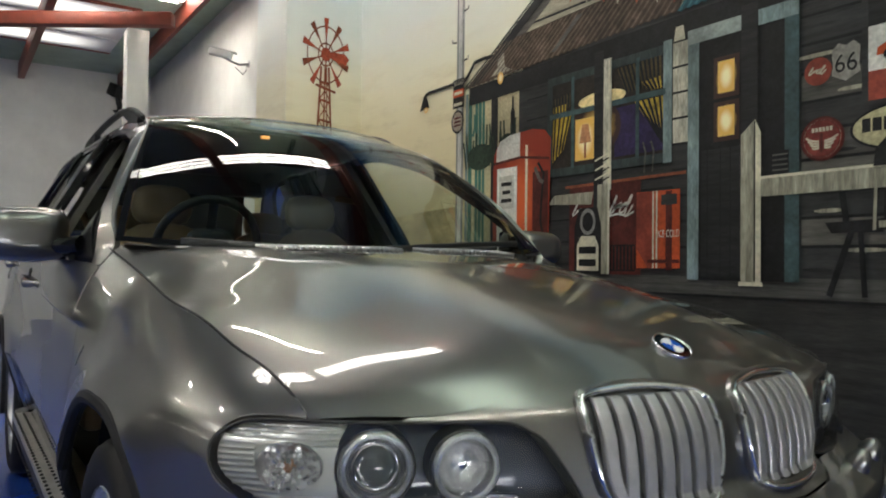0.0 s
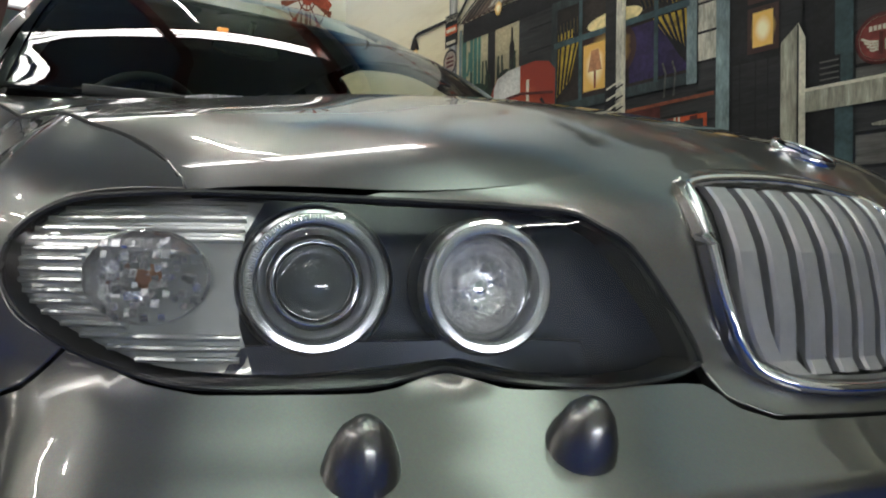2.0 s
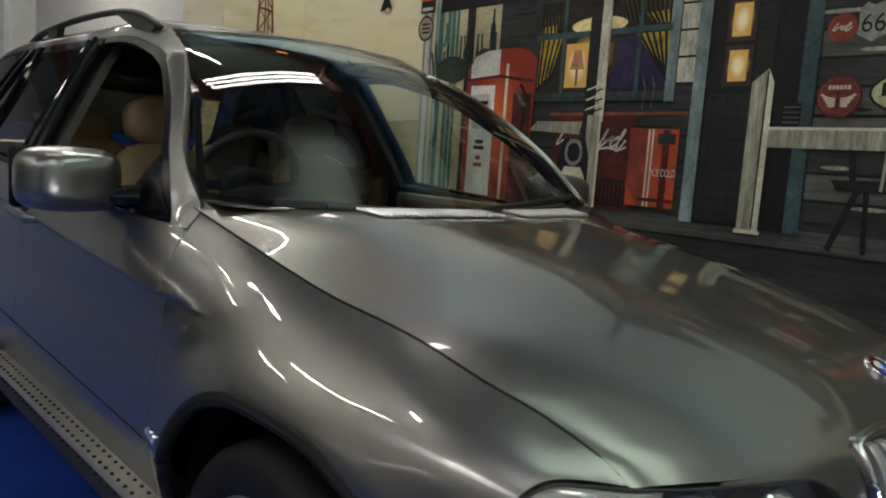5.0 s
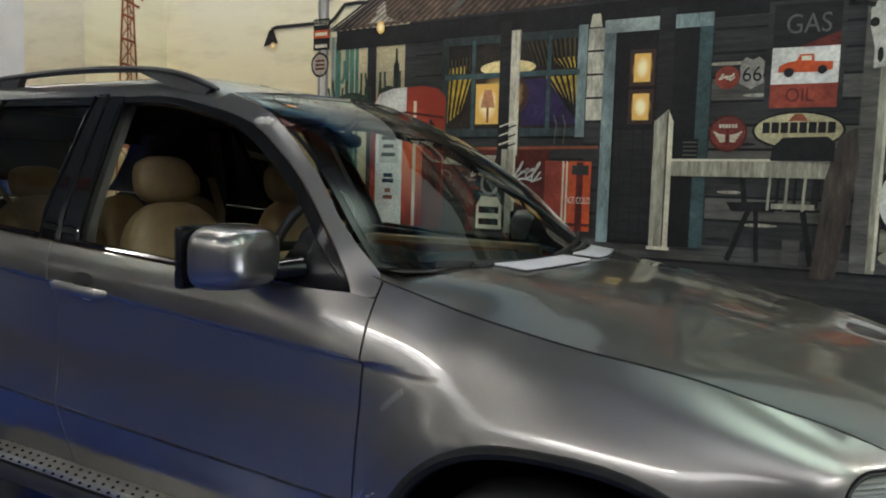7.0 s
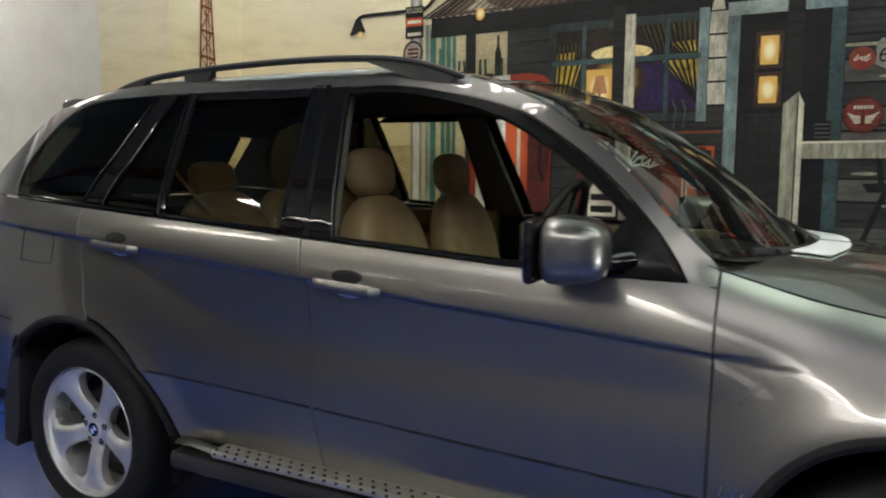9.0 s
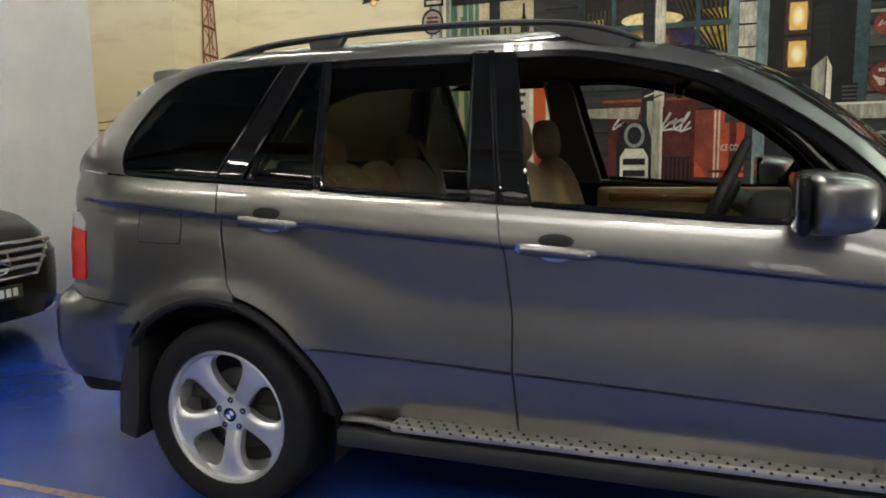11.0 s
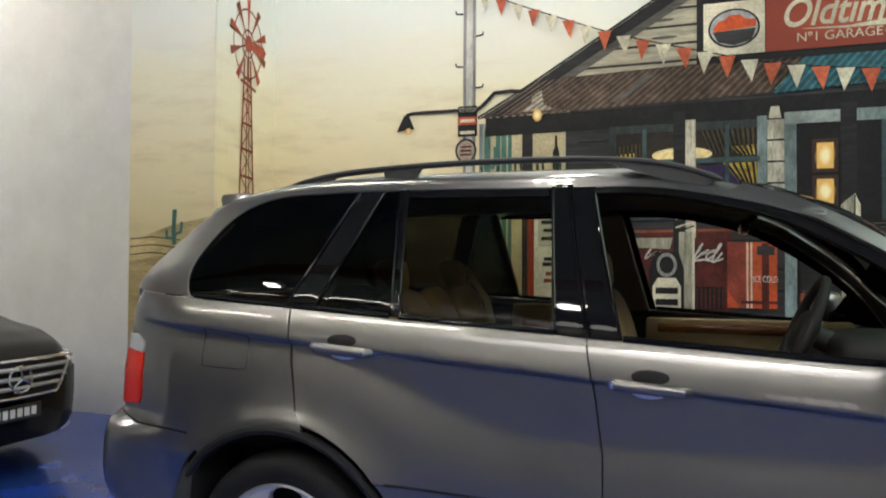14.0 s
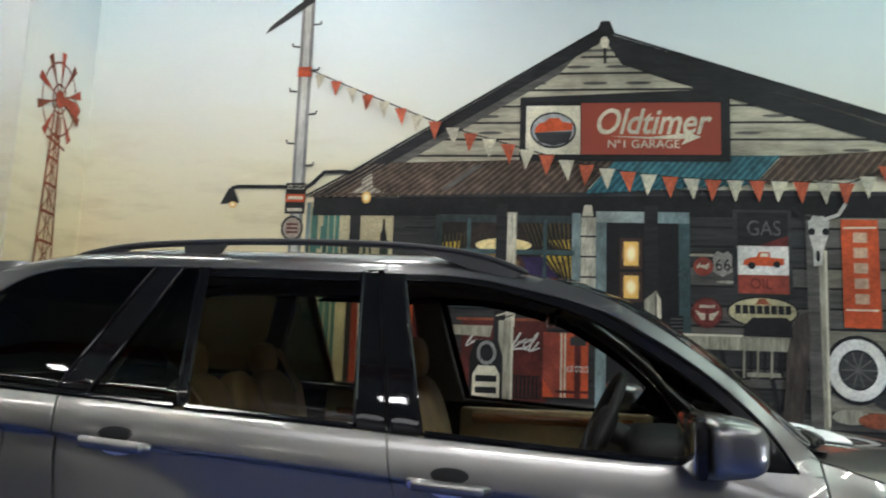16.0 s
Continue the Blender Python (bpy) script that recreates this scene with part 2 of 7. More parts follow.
def glow(name, color, strength):
    m = bpy.data.materials.new(name)
    m.use_nodes = True
    b = m.node_tree.nodes["Principled BSDF"]
    b.inputs["Base Color"].default_value = (0.8, 0.8, 0.8, 1)
    b.inputs["Emission Color"].default_value, b.inputs["Emission Strength"].default_value = (*color, 1), strength
    return m


def soft_rim_glow(name, color, strength):
    """A translucent glowing sheet; its emission fades towards the rim to soften its reflection."""
    m = glow(name, color, strength)
    n, l = m.node_tree.nodes, m.node_tree.links
    tc, sep, out = n.new("ShaderNodeTexCoord"), n.new("ShaderNodeSeparateXYZ"), n.new("ShaderNodeMath")
    l.new(tc.outputs["Generated"], sep.inputs["Vector"])
    out.operation = "MULTIPLY"
    for k, axis in enumerate("XY"):
        ping, ramp = n.new("ShaderNodeMath"), n.new("ShaderNodeMapRange")
        ping.operation, ping.inputs[1].default_value = "PINGPONG", 0.5
        ramp.interpolation_type = "SMOOTHSTEP"
        ramp.inputs["From Min"].default_value, ramp.inputs["From Max"].default_value = 0.0, 0.40
        ramp.inputs["To Max"].default_value = strength if k else 1.0
        l.new(sep.outputs[axis], ping.inputs[0]), l.new(ping.outputs["Value"], ramp.inputs["Value"]), l.new(ramp.outputs["Result"], out.inputs[k])
    l.new(out.outputs["Value"], n["Principled BSDF"].inputs["Emission Strength"])
    return m


def metallic_paint(name, color):
    """Metallic lacquer: fine flakes under a clear coat."""
    m = mat(name, color, 0.30, 0.90, 1.0, 0.02, 0.5)
    m.node_tree.nodes["Principled BSDF"].inputs["Coat IOR"].default_value = 1.6
    n, l = m.node_tree.nodes, m.node_tree.links
    b = n["Principled BSDF"]
    tc, v = n.new("ShaderNodeTexCoord"), n.new("ShaderNodeTexVoronoi")
    v.inputs["Scale"].default_value = 900
    l.new(tc.outputs["Object"], v.inputs["Vector"])
    mx = n.new("ShaderNodeMix")
    mx.data_type, mx.blend_type = "RGBA", "MULTIPLY"
    mx.inputs[0].default_value = 0.14
    mx.inputs[6].default_value = (*color, 1)
    l.new(v.outputs["Color"], mx.inputs[7])
    l.new(mx.outputs[2], b.inputs["Base Color"])
    dust, rmp = n.new("ShaderNodeTexNoise"), n.new("ShaderNodeMapRange")
    dust.inputs["Scale"].default_value, dust.inputs["Detail"].default_value = 5, 6
    l.new(tc.outputs["Object"], dust.inputs["Vector"])
    rmp.inputs["To Min"].default_value, rmp.inputs["To Max"].default_value = 0.008, 0.035
    l.new(dust.outputs["Fac"], rmp.inputs["Value"])
    l.new(rmp.outputs["Result"], b.inputs["Coat Roughness"])
    return m


PAINT = metallic_paint("grey_metallic_paint", (0.185, 0.180, 0.171))
BLACK_PAINT = mat("black_car_paint", (0.006, 0.006, 0.007), 0.25, 0.0, 0.2, spec=0.12)
SATIN_BLACK = mat("satin_black_trim", (0.005, 0.005, 0.006), 0.2, spec=0.16)
GLOSS = mat("black_gloss_trim", (0.006, 0.006, 0.007), 0.035, 0.0, 0.0, spec=0.24)
PLASTIC = mat("black_plastic", (0.018, 0.018, 0.019), 0.55, vary=0.3, bump=0.15, bump_scale=400)
VOID = mat("dark_underbody", (0.006, 0.006, 0.007), 0.8)
RUBBER = mat("tyre_rubber", (0.012, 0.012, 0.013), 0.62, spec=0.2, vary=0.4, scale=20, bump=0.2, bump_scale=200)
CHROME = mat("chrome", (0.82, 0.82, 0.83), 0.08, 1.0)
SATIN = mat("satin_aluminium", (0.44, 0.43, 0.44), 0.40, 0.6, vary=0.12, scale=30)
ALLOY = mat("silver_alloy", (0.70, 0.70, 0.71), 0.34, 0.75, 0.4, vary=0.1, scale=14)
LEATHER = mat("beige_leather", (0.30, 0.22, 0.112), 0.48, vary=0.22, scale=14, bump=0.25, bump_scale=260)
CARPET = mat("dark_carpet", (0.02, 0.018, 0.016), 0.9, vary=0.4, scale=60)
WOOD_TRIM = mat("walnut_trim", (0.20, 0.075, 0.022), 0.2, 0, 0.8, vary=0.5, scale=10, stretch=(1, 6, 6))
SCREEN_GLASS = glass("windscreen_glass", (0.60, 0.68, 0.63), ior=1.62)
TINT = glass("dark_tinted_glass", (0.035, 0.035, 0.028), ior=1.36)
TINT_SIDE = glass("tinted_side_glass", (0.74, 0.73, 0.62), ior=1.32)
LENS = glass("clear_lamp_cover", (0.96, 0.96, 0.96), ior=1.5, haze=0.008)
RED_LENS = mat("red_lamp_lens", (0.58, 0.016, 0.004), 0.12, 0, 0.2, spec=0.3)
BLUE_FLOOR = mat("blue_epoxy_floor", (0.015, 0.052, 0.29), 0.25, 0, 0.15, 0.1, vary=0.3, scale=1.6, bump=0.06, bump_scale=30)
WHITE_WALL = mat("white_painted_wall", (0.74, 0.74, 0.70), 0.6, vary=0.09, scale=2.2, bump=0.12, bump_scale=14)
DARK_WALL = mat("darkened_end_wall", (0.055, 0.055, 0.058), 0.7, vary=0.25, scale=1.2)
CEILING = mat("green_roof_lining", (0.40, 0.50, 0.40), 0.7, vary=0.2, scale=2)
BEAM_RED = mat("oxide_red_steel", (0.20, 0.035, 0.018), 0.5, vary=0.3, scale=6)
TUBE = glow("fluorescent_tube", (1.0, 0.945, 0.81), 90)
DAYLIGHT = glow("translucent_roof_sheet", (1.0, 0.97, 0.89), 15)
LAMP_FACE = glow("lamp_diffuser", (1.0, 0.96, 0.87), 90)
WHITE_METAL = mat("white_enamel", (0.75, 0.75, 0.74), 0.4, vary=0.06)

BOARD_METAL = mat("worn_step_aluminium", (0.40, 0.385, 0.35), 0.38, 0.6, vary=0.2, scale=12)


def brick_relief(m):
    """Painted-over brickwork: faint courses under the white paint."""
    n, l = m.node_tree.nodes, m.node_tree.links
    tc, mp, br, bp = n.new("ShaderNodeTexCoord"), n.new("ShaderNodeMapping"), n.new("ShaderNodeTexBrick"), n.new("ShaderNodeBump")
    mp.inputs["Rotation"].default_value = (radians(90), 0, 0)
    br.inputs["Scale"].default_value, br.inputs["Brick Width"].default_value, br.inputs["Row Height"].default_value = 1.0, 0.24, 0.086
    br.inputs["Mortar Size"].default_value, br.inputs["Mortar Smooth"].default_value = 0.006, 0.6
    br.inputs["Color1"].default_value, br.inputs["Color2"].default_value, br.inputs["Mortar"].default_value = (1, 1, 1, 1), (0.92, 0.92, 0.92, 1), (0, 0, 0, 1)
    bp.inputs["Strength"].default_value, bp.inputs["Distance"].default_value = 0.14, 0.004
    l.new(tc.outputs["Object"], mp.inputs["Vector"]), l.new(mp.outputs["Vector"], br.inputs["Vector"])
    l.new(br.outputs["Color"], bp.inputs["Height"])
    l.new(bp.outputs["Normal"], n["Principled BSDF"].inputs["Normal"])


brick_relief(WHITE_WALL)


# ---- mesh helpers ----
def mesh_object(name, verts, faces, material, parent=None, label="", smooth=True, normals=None):
    me = bpy.data.meshes.new(name)
    me.from_pydata([tuple(map(float, v)) for v in verts], [], faces)
    me.materials.append(material)
    me.polygons.foreach_set("use_smooth", [smooth] * len(me.polygons))
    if normals is not None:
        me.normals_split_custom_set_from_vertices([tuple(map(float, q)) for q in normals])
    ob = new(name, me)
    if parent:
        ob.parent = parent
    if label:
        tagged(ob, label)
    return ob


def part(name, bm, material, parent, label="", smooth=True):
    me = bpy.data.meshes.new(name)
    bmesh.ops.recalc_face_normals(bm, faces=bm.faces[:])
    bm.to_mesh(me)
    bm.free()
    me.materials.append(material)
    me.polygons.foreach_set("use_smooth", [smooth] * len(me.polygons))
    if smooth:
        me.set_sharp_from_angle(angle=radians(38))
    ob = new(name, me)
    if parent:
        ob.parent = parent
    if label:
        tagged(ob, label)
    return ob


def empty(name, m=None):
    ob = new(name)
    ob.empty_display_size = 0.1
    if m:
        ob.matrix_world = m
    return ob


def block(bm, lo, hi, bevel=0.0, m=None, segs=2):
    lo, hi = Vector(lo), Vector(hi)
    r = bmesh.ops.create_cube(bm, size=1, matrix=Matrix.LocRotScale((lo + hi) / 2, None, hi - lo))
    if bevel:
        es = list({e for v in r["verts"] for e in v.link_edges})
        r = bmesh.ops.bevel(bm, geom=es, offset=bevel, segments=segs, affect="EDGES", profile=0.5)
    if m:
        bmesh.ops.transform(bm, matrix=m, verts=list({v for f in r.get("faces", []) for v in f.verts} | set(r["verts"])))
    return bm


def box(name, lo, hi, material, parent=None, bevel=0.0, label="", m=None):
    return part(name, block(bmesh.new(), lo, hi, bevel, m), material, parent, label)


def tube_mesh(path, radius, sides=10, closed=False, flat=None):
    """Verts and faces of a tube along a path; radius: a number or one for each point; flat: (across, up) scale."""
    p = [Vector(q) for q in path]
    n = len(p)
    verts, faces = [], []
    for i in range(n):
        a, b = (p[i - 1], p[(i + 1) % n]) if closed else (p[max(0, i - 1)], p[min(n - 1, i + 1)])
        d = (b - a).normalized()
        up = Vector((0, 0, 1)) if abs(d.z) < 0.93 else Vector((0, 1, 0))
        s = d.cross(up).normalized()
        t = s.cross(d)
        r = radius[i] if hasattr(radius, "__len__") else radius
        fx, fy = flat or (1, 1)
        for k in range(sides):
            w = 2 * math.pi * k / sides
            verts.append(p[i] + s * (r * fx * math.cos(w)) + t * (r * fy * math.sin(w)))
    for i in range(n if closed else n - 1):
        for k in range(sides):
            j, kk = (i + 1) % n, (k + 1) % sides
            faces.append((i * sides + k, i * sides + kk, j * sides + kk, j * sides + k))
    if not closed:
        faces += [tuple(range(sides)), tuple(range((n - 1) * sides, n * sides))]
    return verts, faces


def tube(name, path, radius, material, parent=None, sides=10, closed=False, flat=None, label=""):
    v, f = tube_mesh(path, radius, sides, closed, flat)
    bm = bmesh.new()
    vs = [bm.verts.new(q) for q in v]
    for q in f:
        bm.faces.new([vs[i] for i in q])
    return part(name, bm, material, parent, label)


def lathe(name, profile, material, parent=None, m=None, steps=48, label=""):
    """Turns (radius, along) round the y axis."""
    bm = bmesh.new()
    rings = []
    for r, a in profile:
        rings.append([bm.verts.new((r * math.cos(2 * math.pi * k / steps), a, r * math.sin(2 * math.pi * k / steps))) for k in range(steps)] if r > 1e-6 else [bm.verts.new((0, a, 0))])
    for p, q in zip(rings, rings[1:]):
        for k in range(steps):
            kk = (k + 1) % steps
            if len(p) == 1 and len(q) == 1:
                continue
            f = [p[0], q[kk], q[k]] if len(p) == 1 else [p[k], p[kk], q[0]] if len(q) == 1 else [p[k], p[kk], q[kk], q[k]]
            bm.faces.new(f)
    if m:
        bmesh.ops.transform(bm, matrix=m, verts=bm.verts[:])
    return part(name, bm, material, parent, label)


import itertools

from mathutils import geometry


def inside(p, poly):
    c = False
    for (x1, y1), (x2, y2) in zip(poly, poly[1:] + poly[:1]):
        if (y1 > p[1]) != (y2 > p[1]) and p[0] < (x2 - x1) * (p[1] - y1) / (y2 - y1) + x1:
            c = not c
    return c


def fill(poly, step):
    """Triangles of a polygon with a grid of points in it. step: one number, or one for each axis."""
    if hasattr(step, "__len__"):
        v, f = fill([(a / step[0], b / step[1]) for a, b in poly], 1.0)
        return [(a * step[0], b * step[1]) for a, b in v], f
    dense = []
    for (x1, y1), (x2, y2) in zip(poly, poly[1:] + poly[:1]):
        k = max(1, round(math.hypot(x2 - x1, y2 - y1) / step))
        dense += [(x1 + (x2 - x1) * i / k, y1 + (y2 - y1) * i / k) for i in range(k)]
    arr = np.array(dense)
    pts = list(dense)
    lo, hi = arr.min(0), arr.max(0)
    for i in range(int((hi[0] - lo[0]) / step) + 1):
        for j in range(int((hi[1] - lo[1]) / step) + 1):
            q = (lo[0] + (i + 0.5) * step, lo[1] + (j + 0.5) * step)
            if inside(q, dense) and np.min(np.hypot(arr[:, 0] - q[0], arr[:, 1] - q[1])) > 0.5 * step:
                pts.append(q)
    v, _, f, *_ = geometry.delaunay_2d_cdt([Vector(q) for q in pts], [], [list(range(len(dense)))], 1, 1e-6)
    return [(q.x, q.y) for q in v], [tuple(t) for t in f]


def skin(name, poly, shape, material, parent=None, step=0.04, lip=0.016, flip=False, label="", proud=0.0, data=None):
    """A sheet-metal panel: a polygon laid on a curved shape, with a folded rim. flip: on the car's other side."""
    pts, tris = fill(poly, step)
    P = np.array([shape(a, b) for a, b in pts])
    e = 0.004
    A = np.array([shape(a + e, b) for a, b in pts]) - np.array([shape(a - e, b) for a, b in pts])
    B = np.array([shape(a, b + e) for a, b in pts]) - np.array([shape(a, b - e) for a, b in pts])
    N = np.cross(A, B)
    N /= np.linalg.norm(N, axis=1)[:, None] + 1e-12
    C = P - np.stack([P[:, 0] * 0.82, P[:, 1] * 0.0, np.full(len(P), 0.85)], 1)
    s = np.sign((N * C).sum())
    N *= s
    P = P + N * proud
    faces = []
    for t in tris:
        n = np.cross(P[t[1]] - P[t[0]], P[t[2]] - P[t[0]])
        faces.append(t if n @ N[t[0]] > 0 else t[::-1])
    verts, norms = list(P), list(N)
    if lip:
        seen = {}
        for t in faces:
            for i, j in zip(t, t[1:] + t[:1]):
                seen[(i, j)] = seen.get((i, j), 0) + 1
        rim = [(i, j) for i, j in seen if (j, i) not in seen]
        out = {}
        for i, j in rim:
            o = np.cross(P[j] - P[i], N[i] + N[j])
            o /= np.linalg.norm(o) + 1e-12
            for k in (i, j):
                out[k] = out.get(k, 0) + o
        ring = {}
        for k, o in out.items():
            o = o / (np.linalg.norm(o) + 1e-12)
            ring[k] = len(verts)
            verts += [P[k] + o * 0.0018 - N[k] * 0.0022, P[k] + o * 0.0018 - N[k] * lip]
            norms += [o, o]
        for i, j in rim:
            a, b = ring[i], ring[j]
            faces += [(j, i, a, b), (b, a, a + 1, b + 1)]
    if flip:
        verts = [(v[0], -v[1], v[2]) for v in verts]
        norms = [(v[0], -v[1], v[2]) for v in norms]
        faces = [f[::-1] for f in faces]
    return mesh_object(name, verts, faces, material, parent, label, normals=norms)


# ---- the room ----
WALL_Y, PIER_X, PIER_Y = 2.215, -3.425, 1.413


def slab(name, plan, z0, z1, material):
    """An upright block over a plan."""
    bm = bmesh.new()
    a, b = [bm.verts.new((x, y, z0)) for x, y in plan], [bm.verts.new((x, y, z1)) for x, y in plan]
    bm.faces.new(a), bm.faces.new(b)
    for k in range(len(plan)):
        j = (k + 1) % len(plan)
        bm.faces.new((a[k], a[j], b[j], b[k]))
    return part(name, bm, material, None, smooth=False)


ROOF_Z = 5.2
tagged(box("floor", (-14, -9, -0.2), (8, 3.2, 0), BLUE_FLOOR), "glossy blue painted concrete floor", "floor", kind="structure")
tagged(slab("wall_north", [(PIER_X, WALL_Y + 0.004), (8, WALL_Y + 0.004), (8, 3.2), (PIER_X, 3.2)], 0, ROOF_Z, WHITE_WALL), "long masonry wall that carries the mural", "wall", kind="structure")
tagged(slab("wall_pier", [(-4.143, PIER_Y + 0.004), (PIER_X - 0.001, PIER_Y + 0.004), (PIER_X - 0.001, 3.2), (-4.143, 3.2)], 0, ROOF_Z, WHITE_WALL), "masonry pier that stands out from the wall", "pier", kind="structure")
tagged(slab("wall_white", [(-14, 2.45), (-4.146, 2.30), (-4.146, 3.2), (-14, 3.2)], 0, ROOF_Z, WHITE_WALL), "white painted brick wall beyond the mural", "wall", kind="structure")
tagged(box("wall_west", (-14.3, 0.2, 0), (-14, 3.2, ROOF_Z), WHITE_WALL), "white painted end wall of the hall", "wall", kind="structure")
tagged(box("wall_west", (-14.3, -9.3, 0), (-14, 0.198, ROOF_Z), WHITE_WALL), "white painted end wall of the hall", "wall", kind="structure")
for n, y0, y1, z0, z1 in (("wall_east", -9.3, -3.1, 0, 3.2), ("wall_east", 0.3, 3.2, 0, 3.2), ("wall_east", -9.3, 3.2, 3.2, ROOF_Z)):
    tagged(box(n, (8, y0, z0), (8.3, y1, z1), WHITE_WALL), "white painted end wall of the hall", "wall", kind="structure")
shutter = tagged(empty("door_1"), "grey-green roller door raised a hand's width", "roller door", kind="structure")
SHUTTER = mat("grey_green_shutter", (0.46, 0.53, 0.47), 0.5, vary=0.15, scale=3)
for k in range(31):
    box("slat", (8.06, -3.1, 0.13 + k * 0.1), (8.085, 0.3, 0.226 + k * 0.1), SHUTTER, shutter, 0.006)
tagged(box("backdrop", (8.6, -3.6, -0.2), (8.62, 0.8, 0.6), glow("daylight_outside", (0.95, 0.98, 1.0), 30)), "bright daylight outside the roller door", "daylight", kind="structure")
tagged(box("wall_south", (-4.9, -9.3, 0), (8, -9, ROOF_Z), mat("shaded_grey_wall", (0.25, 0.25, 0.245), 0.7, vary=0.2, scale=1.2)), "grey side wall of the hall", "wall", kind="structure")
# unseen bays, darkened in steps so that the doors reflect less light
tagged(box("wall_south", (-14, -9.3, 0), (-7.0, -9, ROOF_Z), DARK_WALL), "unseen end of the side wall, darkened for the car's reflections", "wall", kind="structure")
tagged(box("wall_south", (-7.0, -9.3, 0), (-6.0, -9, ROOF_Z), mat("darkened_bay_wall", (0.12, 0.12, 0.122), 0.7, vary=0.25, scale=1.2)), "unseen slate grey bay that softens the darkened wall's edge", "wall", kind="structure")
tagged(box("wall_south", (-6.0, -9.3, 0), (-4.9, -9, ROOF_Z), mat("darkened_step_wall", (0.22, 0.22, 0.22), 0.7, vary=0.25, scale=1.2)), "unseen mid grey bay that softens the darkened wall's edge", "wall", kind="structure")
tagged(box("ceiling", (-14.3, -9.3, ROOF_Z), (8.3, 3.2, ROOF_Z + 0.2), CEILING), "pale green roof lining with translucent strips", "ceiling", kind="structure")


def rooflight(x0, x1, y0, y1, rows=3, sheet=None):
    """A strip of glowing translucent roof sheets in a frame of purlins: rooflights, and added fill light."""
    r = empty("rooflight")
    tagged(r, "glowing translucent roof strip, a rooflight or an added fill light", "rooflight", "rooflight strips", "structure")
    w = (x1 - x0) / rows
    for k in range(rows):
        box("translucent_sheet", (x0 + k * w + 0.02, y0, ROOF_Z - 0.03), (x0 + (k + 1) * w - 0.02, y1, ROOF_Z - 0.01), sheet or DAYLIGHT, r)
    for k in range(rows + 1):
        box("purlin", (x0 + k * w - 0.02, y0, ROOF_Z - 0.05), (x0 + k * w + 0.02, y1, ROOF_Z - 0.004), BEAM_RED if k in (0, rows) else WHITE_METAL, r)
    return r


rooflight(-1.18, -0.80, -1.5, 1.72, 3)
rooflight(-8.5, -7.5, -0.2, 1.72, 3)
# the next four roof sheets are unseen fill light, added to brighten the car
HAZY_GLOW = soft_rim_glow("hazy_glow_sheet", (1.0, 0.965, 0.90), 1.3)
rooflight(0.7, 6.4, -6.05, -2.55, 1, HAZY_GLOW)
GREEN_FILL = soft_rim_glow("greenish_fill_sheet", (0.82, 1.0, 0.80), 3.0)
rooflight(1.2, 6.4, -2.5, -0.35, 1, GREEN_FILL)
rooflight(0.35, 5.3, 0.15, 1.65, 1, GREEN_FILL)
rooflight(-4.6, 6.4, -8.8, -6.34, 1, soft_rim_glow("bright_fill_sheet", (1.0, 0.965, 0.90), 4.2))
rooflight(-12.2, -9.3, -1.5, 1.3, 3, HAZY_GLOW)
for y, x1 in ((-6.2, 8), (-3.2, -0.6), (-0.05, 8)):
    tagged(box("roof_beam", (-14, y - 0.06, ROOF_Z - 0.36), (x1, y + 0.06, ROOF_Z - 0.06), BEAM_RED, None, 0.008), "rust red steel roof beam", "beam", "roof beams", "structure")
tagged(box("roof_beam", (-14, 1.76, ROOF_Z - 0.30), (8, 1.84, ROOF_Z - 0.004), BEAM_RED, None, 0.008), "rust red steel roof beam", "beam", "roof beams", "structure")


def high_bay(x, y, face=None):
    """A square hanging lamp."""
    lamp = empty("hanging_lamp", pose(x, y, ROOF_Z))
    tagged(lamp, "white square high-bay lamp hung from the roof", "lamp", "high-bay lamps")
    box("housing", (-0.14, -0.14, -0.62), (0.14, 0.14, -0.46), WHITE_METAL, lamp, 0.02)
    box("diffuser", (-0.11, -0.11, -0.635), (0.11, 0.11, -0.617), face or LAMP_FACE, lamp, 0.004)
    tube("cord", [(0, 0, -0.47), (0, 0, 0.0)], 0.008, PLASTIC, lamp, 6)
    return lamp


def batten(x, y, length=2.4, turn=0.0):
    """A single-tube fluorescent fitting under the roof."""
    lamp = empty("ceiling_light", pose(x, y, ROOF_Z - 0.40, 0, 0, turn))
    tagged(lamp, "white single-tube fluorescent batten under the roof", "ceiling light", "fluorescent battens")
    box("housing", (-0.025, -length / 2, 0), (0.025, length / 2, 0.06), WHITE_METAL, lamp, 0.01)
    for s in (0.0,):
        tube("tube", [(s, -length / 2 + 0.04, -0.02), (s, length / 2 - 0.04, -0.02)], 0.014, TUBE, lamp, 10)
    for s in (-1, 1):
        box("end_cap", (-0.027, s * length / 2 - 0.02, -0.04), (0.027, s * length / 2 + 0.02, 0.06), WHITE_METAL, lamp, 0.005)
        box("hanger", (-0.02, s * 0.8 - 0.02, 0.055), (0.02, s * 0.8 + 0.02, 0.40), WHITE_METAL, lamp)
    return lamp


for x, y in ((-0.9, -3.7), (-4.2, -3.7)):
    high_bay(x, y)
for x, y, turn in ((-2.5, 0.35, 90), (-7.4, 0.2, 0), (-3.4, -5.2, 90), (0.6, -6.4, 90), (-6.5, -6.0, 90), (5.3, -3.4, 0), (5.3, 0.2, 0)):
    batten(x, y, 2.4, turn)


